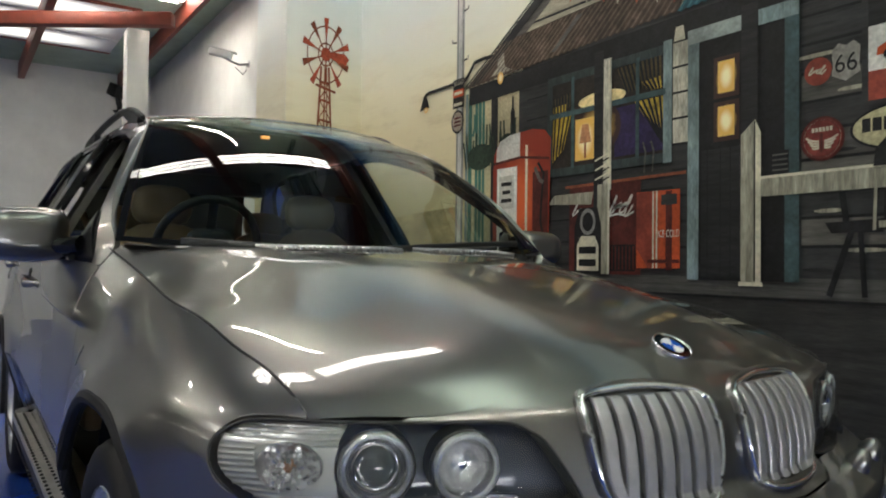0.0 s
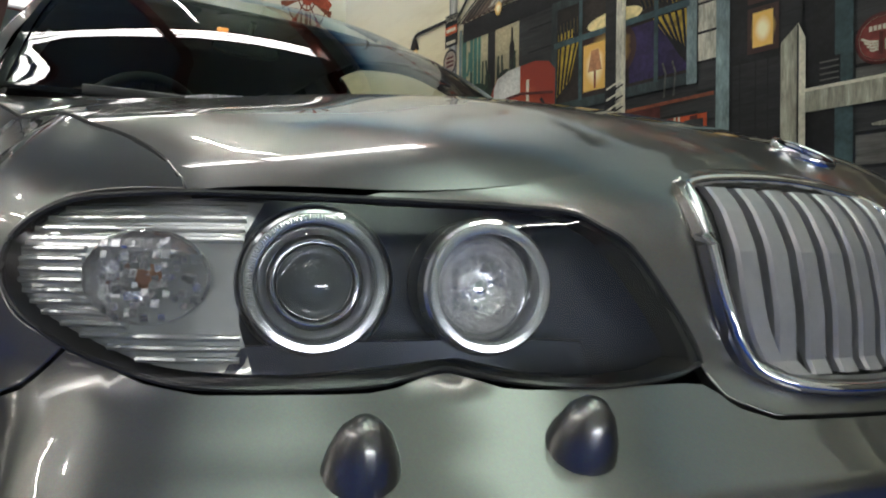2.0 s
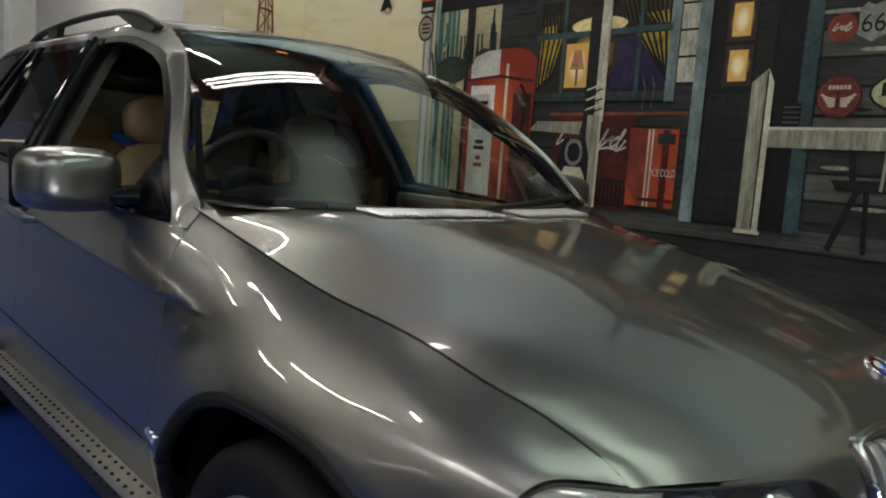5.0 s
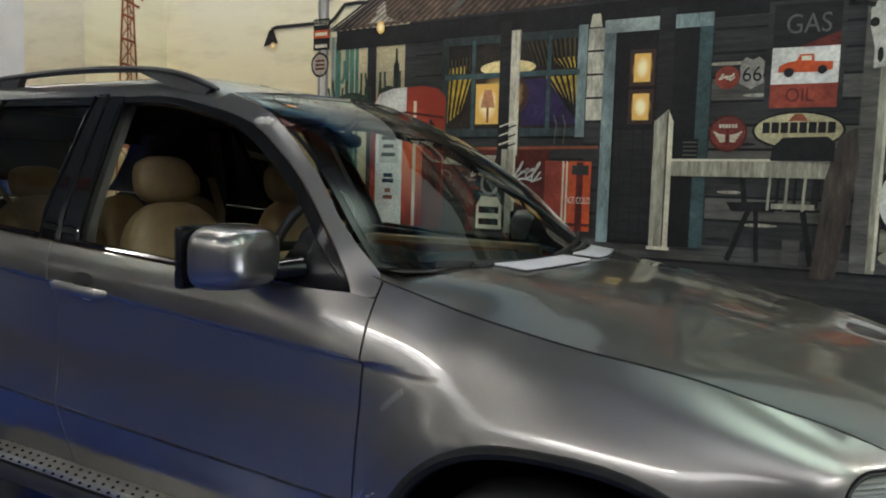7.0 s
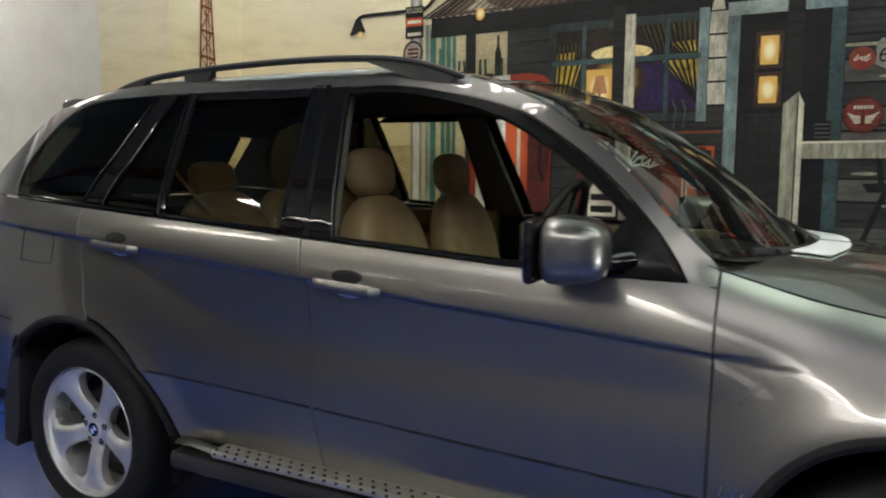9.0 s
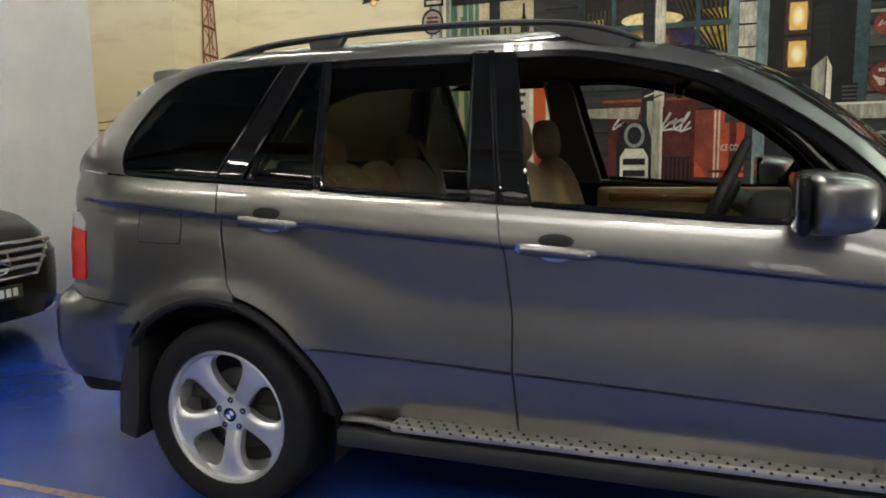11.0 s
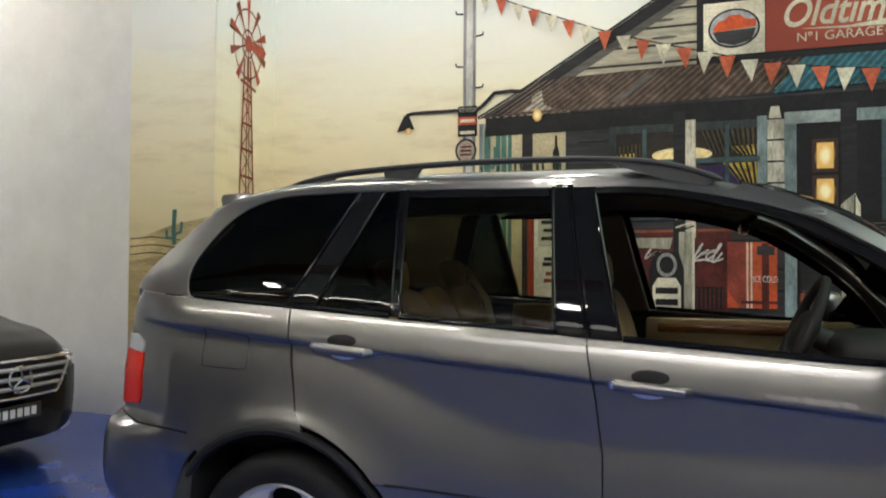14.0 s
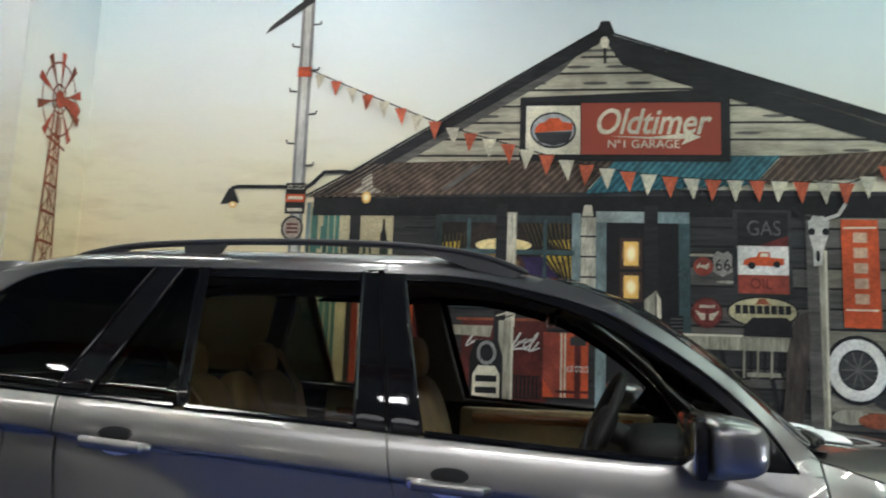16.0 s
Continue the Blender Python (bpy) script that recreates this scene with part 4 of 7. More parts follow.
    for i in range(10):
        for k in range(8):
            x, z, q = -0.040 + i * 0.0078 + rnd.uniform(-0.001, 0.001), -0.030 + k * 0.0078 + rnd.uniform(-0.001, 0.001), rnd.uniform(0.0022, 0.0036)
            if (x / 0.046) ** 2 + (z / 0.034) ** 2 < 1 and rnd.random() < 0.82:
                block(bm, (x - q, 0.002, z - q), (x + q, 0.005 + rnd.uniform(0, 0.003), z + q), 0.0, Matrix.Translation((x, 0, z)) @ Matrix.Rotation(rnd.uniform(-0.5, 0.5), 4, "X") @ Matrix.Rotation(rnd.uniform(-0.4, 0.4), 4, "Z") @ Matrix.Translation((-x, 0, -z)))
    bmesh.ops.transform(bm, matrix=m, verts=bm.verts[:])
    part("crystal_lens", bm, FACET, lamp, smooth=False)
    # strip low in the lamp
    strip = [(0.53, 0.748), (0.60, 0.752), (0.66, 0.764), (0.70, 0.76), (0.80, 0.752), (0.86, 0.752), (0.845, 0.772), (0.74, 0.776), (0.62, 0.778), (0.54, 0.774)]
    skin("lower_bezel", strip, lambda u, z: lower(u, z, -0.02), HOUSING, lamp, 0.02, 0.006, flip=flip)
    return lamp


def kidney(flip):
    edge = [(0.047, 0.905), (0.09, 0.921), (0.20, 0.931), (0.31, 0.929), (0.372, 0.921), (0.386, 0.905), (0.383, 0.86), (0.37, 0.80), (0.345, 0.758), (0.30, 0.737), (0.20, 0.730), (0.11, 0.734), (0.068, 0.752), (0.05, 0.79), (0.043, 0.85)]
    curve = spline(edge + edge[:1], 5)[:-1]
    g = skin("radiator_grille", [tuple(p) for p in curve], lambda u, z: lower(u, z, 0.001), PLASTIC, bonnet_ob, 0.03, 0.0, flip=flip, label="chrome-edged grille with satin upright bars")

    def at(u, z, proud):
        p = lower(u, z, proud)
        return (p[0], -p[1] if flip else p[1], p[2])

    tube("grille_surround", [at(u, z, 0.010) for u, z in curve], 0.0062, CHROME, g, 10, True, label="bright chrome surround")
    tube("grille_edge", [at(u, z, 0.001) for u, z in curve], 0.011, PAINT, g, 8, True)
    for k in range(7):
        u0 = 0.080 + k * 0.0445
        bm = bmesh.new()
        rows = []
        for i in range(15):
            t = i / 14
            z = 0.744 + t * 0.174
            lim = float(np.interp(z, [0.737, 0.758, 0.80, 0.86, 0.905], [0.29, 0.338, 0.364, 0.377, 0.379])) - 0.014
            u = u0 - 0.006 * math.log1p(math.exp((u0 - lim) / 0.006))
            bow = 0.016 + 0.003 * math.sin(math.pi * t)
            row = [bm.verts.new(at(u + du, z, pr)) for du, pr in ((-0.0165, 0.002), (-0.0165, bow * 0.88), (-0.0135, bow), (0.0095, bow), (0.0125, bow * 0.8), (0.0125, 0.002))]
            rows.append(row)
        for a, b in zip(rows, rows[1:]):
            for i in range(5):
                bm.faces.new((a[i], a[i + 1], b[i + 1], b[i]))
        bm.faces.new(rows[0]), bm.faces.new(rows[-1])
        part("grille_bar", bm, SATIN, g, smooth=False)
    return g


def roundel(name, m, r, parent):
    """A round badge: dark ring, four quarters in blue and white."""
    b = lathe(name, [(r, -0.004), (r, 0.002), (r * 0.97, 0.004), (r * 0.93, 0.0035), (r * 0.90, 0.002), (0, 0.002)], CHROME, parent, m, 40)
    lathe("badge_ring", [(r * 0.90, 0.0026), (r * 0.60, 0.0026)], GLOSS, b, m, 40)
    for k, c in enumerate((BADGE_BLUE, BADGE_WHITE, BADGE_BLUE, BADGE_WHITE)):
        bm = bmesh.new()
        o = bm.verts.new((0, 0.003, 0))
        arc = [bm.verts.new((r * 0.58 * math.cos(math.pi / 2 * (k + i / 8)), 0.003, r * 0.58 * math.sin(math.pi / 2 * (k + i / 8)))) for i in range(9)]
        for p, q in zip(arc, arc[1:]):
            bm.faces.new((o, p, q))
        bmesh.ops.transform(bm, matrix=m, verts=bm.verts[:])
        part("badge_quarter", bm, c, b)
    return b


BADGE_BLUE = mat("badge_blue", (0.01, 0.10, 0.55), 0.15, 0, 0.6)
BADGE_WHITE = mat("badge_white", (0.85, 0.85, 0.85), 0.15, 0, 0.6)
for flip in FLIPS:
    headlamp(flip)
    kidney(flip)
pb = bonnet(0.0, 0.945)
nb = Vector((0.50, 0, 0.87))
roundel("badge", Matrix.LocRotScale(Vector((float(pb[0]), -0.005, float(pb[2]) + 0.002)), Vector((0, 1, 0)).rotation_difference(nb), None), 0.041, bonnet_ob)

# bumper details
MESH_DARK = mat("dark_mesh_backing", (0.008, 0.008, 0.008), 0.7)
MESH_BAR = mat("grey_mesh_bars", (0.055, 0.055, 0.056), 0.45)
for flip in FLIPS:
    s = 1 if flip else -1
    gr = skin("lower_grille", [(0, 0.650), (0.22, 0.652), (0.47, 0.648), (0.60, 0.634), (0.67, 0.600), (0.685, 0.55), (0.56, 0.47), (0, 0.45)], lambda u, z: lower(u, z, 0.002), MESH_DARK, CAR, 0.04, 0.0, flip=flip, label="black diamond mesh of the lower air intake")
    for k in range(-5, 22):
        for sl in (1, -1):
            pts = []
            for i in range(9):
                z = 0.47 + i * 0.02
                u = 0.035 * k + (sl * (z - 0.555)) * 1.1
                top = np.interp(u, [0, 0.22, 0.47, 0.60, 0.67, 0.685], [0.650, 0.652, 0.648, 0.634, 0.600, 0.55])
                if 0.0 <= u <= 0.675 and z < top - 0.004:
                    p = lower(u, z, 0.006)
                    pts.append((p[0], s * abs(p[1]), p[2]))
            if len(pts) > 1:
                tube("mesh_bar", pts, 0.0024, MESH_BAR, gr, 4)
    fog = [(0.722, 0.632), (0.75, 0.650), (0.88, 0.648), (0.912, 0.630), (0.91, 0.59), (0.87, 0.565), (0.75, 0.565), (0.722, 0.59)]
    fl = skin("fog_lamp", fog, lambda u, z: lower(u, z, 0.003), GLOSS, CAR, 0.02, 0.0, flip=flip, label="fog lamp in a dark recess")
    tube("fog_rim", [(q[0], s * abs(q[1]), q[2]) for q in (lower(u, z, 0.004) for u, z in [tuple(p) for p in spline(fog + fog[:1], 4)[:-1]])], 0.004, PAINT, fl, 6, True)
    lathe("fog_glass", [(0.036, 0.0), (0.034, 0.008), (0.02, 0.011), (0, 0.012)], FACET, fl, frame_at(0.79, 0.605, -0.003, flip, 0.2), 28)
    for u, z in ((0.748, 0.702), (0.580, 0.709)):
        m = frame_at(u, z, 0.006, flip, 0.35) @ pose(0, 0, -0.022, 62, 0, 0) @ Matrix.Scale(1.02, 4)
        lathe("washer_jet", [(0.0, -0.02), (0.027, -0.02), (0.0305, -0.008), (0.0295, 0.012), (0.0250, 0.033), (0.0180, 0.050), (0.0105, 0.059), (0.0035, 0.0625), (0, 0.063)], PAINT, CAR, m, 28, label="painted bullet-shaped headlamp washer cap")
    # side repeater, bright script
    REPEATER = mat("smoked_clear_plastic", (0.17, 0.17, 0.165), 0.2, 0.5, 0.4)
    skin("side_repeater", on_side([(0.992, 0.868), (1.0, 0.862), (1.05, 0.912), (1.046, 0.920), (1.038, 0.918)]), lambda u, z: lower(u, z, 0.002), REPEATER, CAR, 0.01, 0.004, flip=flip, label="small clear side repeater lamp")
    for k in range(5):
        x = 0.945 + 0.016 * k
        tube("script_bar", [(q[0], s * abs(q[1]), q[2]) for q in (lower(ux(x), 0.640, 0.003), lower(ux(x + 0.008), 0.640 + (0.026 if k % 2 else 0.018), 0.003))], 0.0030, CHROME, CAR, 6)
    # fuel flap
    if not flip:
        flap = [(-1.575, 1.168), (-1.725, 1.180), (-1.745, 1.165), (-1.748, 1.06), (-1.73, 1.045), (-1.57, 1.042), (-1.55, 1.058), (-1.55, 1.15)]
        path = [lower(ux(x), z, 0.0) for x, z in [tuple(p) for p in spline(flap + flap[:1], 5)[:-1]]]
        tube("fuel_flap_gap", path, 0.0022, VOID, CAR, 6, True)
    # tail lamp
    tl = skin("tail_lamp", [(ux(-2.075), 0.876), (ux(-2.060), 0.90), (ux(-2.066), 1.070), (ux(-2.205), 1.085), (ux(-2.275), 1.085), (ux(-2.275), 0.868), (ux(-2.2), 0.868)], lambda u, z: lower(u, z, 0.006), RED_LENS, CAR, 0.025, 0.02, flip=flip, label="red tail lamp lens with a clear top")
    skin("clear_segment", [(ux(-2.070), 1.076), (ux(-2.072), 1.112), (ux(-2.125), 1.143), (ux(-2.26), 1.143), (ux(-2.275), 1.091), (ux(-2.205), 1.090)], lambda u, z: lower(u, z, 0.006), mat("clear_lamp_lens", (0.46, 0.45, 0.43), 0.12, 0.2, 0.6), tl, 0.02, 0.02, flip=flip)
    # running board
    rb = bmesh.new()
    block(rb, (-0.70, -0.945, 0.415), (0.96, -0.79, 0.447), 0.012)
    if flip:
        bmesh.ops.scale(rb, vec=(1, -1, 1), verts=rb.verts[:])
    board = part("running_board", rb, BOARD_METAL, CAR, "brushed aluminium step with black rubber studs")
    block_bm = block(bmesh.new(), (-0.92, -0.93 if not flip else 0.80, 0.33), (0.93, -0.80 if not flip else 0.93, 0.40), 0.02)
    part("sill", block_bm, PLASTIC, CAR)
    tube("board_bracket", [(-0.90, s * 0.885, 0.425), (-0.80, s * 0.90, 0.435), (-0.70, s * 0.91, 0.428)], 0.018, PAINT, board, 8, flat=(1.6, 0.7))
    # mud flap behind the rear wheel
    mf = bmesh.new()
    pts = [(-1.80, 0.70), (-1.845, 0.58), (-1.88, 0.45), (-1.895, 0.27), (-1.82, 0.25), (-1.80, 0.32), (-1.785, 0.44), (-1.77, 0.66)]
    a = [mf.verts.new((x, s * 0.93, z)) for x, z in pts]
    b = [mf.verts.new((x, s * 0.70, z)) for x, z in pts]
    mf.faces.new(a), mf.faces.new(b)
    for k in range(len(pts)):
        mf.faces.new((a[k], a[(k + 1) % len(pts)], b[(k + 1) % len(pts)], b[k]))
    part("mud_flap", mf, PLASTIC, CAR)

STUD = bmesh.new()
bmesh.ops.create_cone(STUD, cap_ends=True, segments=8, radius1=0.0062, radius2=0.0045, depth=0.005)
STUD_MESH = bpy.data.meshes.new("stud")
STUD.to_mesh(STUD_MESH)
STUD.free()
STUD_MESH.materials.append(RUBBER)
for board in [o for o in CAR.children if o.name.startswith("running_board")]:
    s = 1 if max(v.co.y for v in board.data.vertices) > 0 else -1
    for i in range(36):
        for j in range(4):
            st = new("stud", STUD_MESH)
            st.parent = board
            st.location = (-0.675 + i * 0.046 + (j % 2) * 0.023, s * (0.868 + 0.034 * j), 0.449)


# gaps that show as fine dark lines
for flip in FLIPS:
    s = 1 if flip else -1
    pts = [bonnet(s * 1.0, b) for b in np.linspace(0.0, 0.985, 30)]
    tube("bonnet_gap", [(p[0], p[1] + s * 0.003, p[2] - 0.001) for p in pts], 0.0032, VOID, bonnet_ob, 6)
    for dr, x0, x1 in ((DOORS[flip][0], 0.92, -0.255), (DOORS[flip][1], -0.27, -1.02)):
        pts = [lower(ux(x), sill_line(x) - 0.001, 0.0) for x in np.linspace(x0, x1, 16)]
        tube("cladding_gap", [(p[0], s * abs(p[1]), p[2]) for p in pts], 0.0024, VOID, dr, 6)


# wheels
def wheel(x, flip):
    s = 1 if flip else -1
    w = empty("wheel")
    w.parent = CAR
    w.matrix_basis = pose(x, s * 0.90, 0.372) @ (Matrix() if flip else pose(0, 0, 0, 0, 0, 180))
    lathe("tyre", [(0.262, 0.0), (0.272, 0.004), (0.30, 0.012), (0.33, 0.012), (0.352, 0.002), (0.366, -0.02), (0.372, -0.05), (0.372, -0.19), (0.35, -0.235), (0.27, -0.24)], RUBBER, w, None, 64)
    lathe("rim", [(0.262, 0.004), (0.266, -0.003), (0.264, -0.012), (0.250, -0.006), (0.244, -0.02), (0.238, -0.06), (0.225, -0.20)], ALLOY, w, None, 64)
    width = ([0.05, 0.075, 0.10, 0.13, 0.16, 0.19, 0.212, 0.228, 0.240, 0.247], [0.62, 0.50, 0.355, 0.275, 0.245, 0.25, 0.275, 0.335, 0.44, 0.60])
    bm = bmesh.new()
    for k in range(5):
        mid = radians(54 + 72 * k)
        rows = []
        for i in range(13):
            r = 0.05 + (0.247 - 0.05) * i / 12
            wd = np.interp(r, *width)
            y = -0.018 - 0.030 * (1 - ((r - 0.05) / 0.197)) ** 1.5 + 0.010 * math.sin(math.pi * i / 12)
            row = []
            for j in range(9):
                t = -1 + j / 4
                a = mid + float(wd) * t
                row.append(bm.verts.new((r * math.cos(a), y - 0.016 * abs(t) ** 3.5, r * math.sin(a))))
            a0, a1 = mid - float(wd) * 0.97, mid + float(wd) * 0.97
            row = [bm.verts.new((r * math.cos(a0), y - 0.05, r * math.sin(a0)))] + row + [bm.verts.new((r * math.cos(a1), y - 0.05, r * math.sin(a1)))]
            rows.append(row)
        for p, q in zip(rows, rows[1:]):
            for j in range(10):
                bm.faces.new((p[j], p[j + 1], q[j + 1], q[j]))
    part("spokes", bm, ALLOY, w)
    lathe("hub", [(0.078, -0.062), (0.076, -0.046), (0.06, -0.042), (0.036, -0.040), (0.034, -0.036), (0, -0.036)], ALLOY, w)
    for k in range(5):
        a = radians(90 + 72 * k)
        lathe("bolt", [(0.013, -0.060), (0.013, -0.041), (0.006, -0.040), (0, -0.045)], VOID, w, Matrix.Translation((0.056 * math.cos(a), 0.0, 0.056 * math.sin(a))), 10)
    roundel("cap", pose(0, -0.036, 0), 0.030, w)
    lathe("brake_disc", [(0.16, -0.11), (0.165, -0.12), (0.06, -0.12), (0, -0.10)], MESH_BAR, w)
    lathe("backing", [(0.235, -0.15), (0, -0.15)], VOID, w)


for flip in FLIPS:
    wheel(-1.41, flip), wheel(1.41, flip)

# roof rails, mirrors, handles
for flip in FLIPS:
    s = 1 if flip else -1
    fd, rd = DOORS[flip]

    def ry(x):
        return s * float(np.interp(x, [-1.62, -1.3, 0, 0.3], [0.545, 0.565, 0.575, 0.56]))

    top = spline([(-1.62, 1.732), (-1.50, 1.766), (-1.30, 1.793), (-0.9, 1.811), (-0.5, 1.811), (-0.22, 1.795), (-0.06, 1.768), (0.085, 1.718)], 6)
    rail = tube("roof_rail", [(x, ry(x), z) for x, z in top], [0.008] + [0.0145] * (len(top) - 2) + [0.008], PLASTIC, CAR, 10, flat=(1.15, 0.85), label="matt black roof rail")
    for x0, x1, s0, s1 in ((-1.60, -1.36, 0.001, 0.12), (-1.16, -1.00, 0.001, 0.05), (-0.32, 0.07, 0.22, 0.001)):
        bm = bmesh.new()
        rows = []
        for i in range(13):
            x = x0 + (x1 - x0) * i / 12
            zt = float(np.interp(x, top[:, 0], top[:, 1]))
            zr = roof(x, 0.12)[2] - 0.01
            zr = zt - max(0.004, (zt - zr) * min(1.0, (x - x0) / s0 + 0.02, (x1 - x) / s1 + 0.02))
            rows.append([bm.verts.new(q) for q in ((x, ry(x) - 0.014, zr), (x, ry(x) - 0.010, zt), (x, ry(x) + 0.010, zt), (x, ry(x) + 0.014, zr))])
        for p, q in zip(rows, rows[1:]):
            for j in range(4):
                bm.faces.new((p[j], p[(j + 1) % 4], q[(j + 1) % 4], q[j]))
        bm.faces.new(rows[0]), bm.faces.new(rows[-1])
        part("rail_foot", bm, PLASTIC, rail)

    # mirror
    bm = bmesh.new()
    bmesh.ops.create_icosphere(bm, subdivisions=4, radius=1)
    for v in bm.verts:
        c = v.co.copy()
        p = 4.0
        k = (abs(c.x) ** p + abs(c.y) ** p + abs(c.z) ** p) ** (-1 / p)
        c *= k
        front = max(0.0, c.x)
        c.x = c.x * (0.45 if c.x < 0 else 1.0)
        c.y *= 1 - 0.14 * front
        c.z *= 1 - 0.12 * front - 0.08 * max(0, -c.y)
        v.co = (0.585 + 0.118 * c.x - 0.02 * c.y, s * (1.012 - 0.130 * c.y), 1.222 + 0.086 * c.z)
    mir = part("door_mirror", bm, PAINT, fd, "grey painted door mirror on a black foot")
    skin_pts = bmesh.new()
    block(skin_pts, (0.514, 0.905, 1.155), (0.528, 1.125, 1.29), 0.006)
    bmesh.ops.scale(skin_pts, vec=(1, s, 1), verts=skin_pts.verts[:])
    part("mirror_glass", skin_pts, CHROME, mir)
    bm = block(bmesh.new(), (0.517, 0.89, 1.143), (0.549, 1.137, 1.302), 0.014)
    bmesh.ops.scale(bm, vec=(1, s, 1), verts=bm.verts[:])
    part("mirror_bezel", bm, GLOSS, mir)
    tube("mirror_foot", [(0.69, s * 0.86, 1.19), (0.66, s * 0.91, 1.187), (0.61, s * 0.965, 1.196), (0.59, s * 1.0, 1.215)], [0.050, 0.042, 0.036, 0.04], GLOSS, mir, 12, flat=(1.1, 0.62))
    # handles
    for dr, x0, x1, z0, z1 in ((fd, -0.25, -0.01, 1.070, 1.055), (rd, -1.275, -1.045, 1.140, 1.124)):
        bm = bmesh.new()
        xm, zm = (x0 + x1) / 2, (z0 + z1) / 2
        c = lower(ux(xm), zm + 0.03)
        bmesh.ops.create_uvsphere(bm, u_segments=20, v_segments=12, radius=1)
        for v in bm.verts:
            v.co = (xm + 0.072 * v.co.x, s * (abs(c[1]) - 0.004 + 0.008 * v.co.y), zm + 0.018 + 0.033 * v.co.z)
        # black oval laid on the door, standing in for the shade of the grip recess
        part("recess_shade", bm, VOID, dr)
        bm = bmesh.new()
        cl = lower(ux(xm), zm - 0.02)
        bmesh.ops.create_uvsphere(bm, u_segments=24, v_segments=12, radius=1)
        for v in bm.verts:
            v.co = (xm + 0.062 * v.co.x, s * (abs(cl[1]) - 0.003 + 0.008 * v.co.y), zm - 0.016 + 0.026 * v.co.z)
        part("handle_cup", bm, ALLOY, dr)
        path = [(x, s * (abs(lower(ux(x), z0 + (z1 - z0) * i / 10 + 0.03)[1]) - 0.002 + 0.026 * min(1, 3.2 * math.sin(math.pi * i / 10))), z0 + (z1 - z0) * i / 10 - 0.002) for i, x in enumerate(np.linspace(x0, x1, 11))]
        h = tube("door_handle", path, [0.013] + [0.0185] * 9 + [0.013], PAINT, dr, 12, flat=(0.75, 1.0), label="body-coloured pull handle")
        if dr == fd:
            lathe("lock", [(0.011, -0.002), (0.011, 0.003), (0, 0.003)], CHROME, h, pose(x0 + 0.014, path[1][1] * 1.0 + s * 0.006, path[0][2], 0, 0, 0 if s > 0 else 180), 16)

# tailgate glass and spoiler, scuttle, wipers
skin("rear_window", [(-1, 0), (1, 0), (0.95, 1), (-0.95, 1)], lambda a, b: np.array((-2.19 + 0.38 * b - 0.05 * (1 - a * a), 0.60 * a * (1 - 0.14 * b), 1.285 + 0.385 * b)), TINT, CAR, 0.1, 0.01)
spoiler = bmesh.new()
ends = [[spoiler.verts.new((x, y * (1 if z > 1.68 else 1.05), z)) for x, z in ((-1.74, 1.720), (-1.82, 1.724), (-1.905, 1.720), (-1.916, 1.712), (-1.910, 1.700), (-1.885, 1.640), (-1.865, 1.595), (-1.76, 1.60))] for y in (-0.575, 0.575)]
for k in range(8):
    spoiler.faces.new((ends[0][k], ends[0][(k + 1) % 8], ends[1][(k + 1) % 8], ends[1][k]))
spoiler.faces.new(ends[0]), spoiler.faces.new(ends[1])
bmesh.ops.bevel(spoiler, geom=[e for e in spoiler.edges], offset=0.006, segments=2, affect="EDGES", profile=0.5)
part("spoiler", spoiler, PAINT, CAR)
SCUTTLE = mat("black_scuttle", (0.014, 0.014, 0.014), 0.5)
skin("scuttle", [(a, -0.05) for a in np.linspace(-0.97, 0.97, 20)] + [(a, 0.03) for a in np.linspace(0.97, -0.97, 20)], lambda a, b: screen(a, 0.02) + np.array((-b * 1.2 * 0.9 + 0.0, 0, -0.012 - 0.1 * abs(b))), SCUTTLE, CAR, 0.03, 0)
for a0, a1, b0, b1 in ((-0.06, 0.80, 0.012, 0.062), (-0.20, -0.80, -0.004, 0.006)):
    pts = [screen(a0 + (a1 - a0) * i / 8, b0 + (b1 - b0) * math.sin(math.pi * i / 8 * 0.6)) + np.array((0.010, 0, 0.012)) for i in range(9)]
    wp = tube("wiper", pts, 0.007, PLASTIC, CAR, 8, flat=(0.8, 1.6))
    pts = [screen(a0 + (a1 - a0) * i / 8, b0 - 0.012 + (b1 - b0) * 0.6 * math.sin(math.pi * i / 8 * 0.5)) + np.array((0.018, 0, 0.012)) for i in range(2, 7)]
    tube("wiper_arm", pts, 0.010, PLASTIC, wp, 8)
# louvres at the back of the bonnet
for a0, a1 in ((-0.56, -0.06), (0.06, 0.56)):
    n = 26
    base = skin("air_inlet", [(a0, 0.030), (a1, 0.030), (a1, 0.112), (a0, 0.112)], bonnet, PLASTIC, bonnet_ob, 0.03, 0, proud=0.002)
    for k in range(n):
        a = a0 + (a1 - a0) * (k + 0.5) / n
        pts = [bonnet(a + 0.018 * t, 0.032 + 0.078 * t) + np.array((0, 0, 0.005)) for t in (0, 0.5, 1)]
        tube("louvre", pts, 0.0052, ALLOY, base, 6)


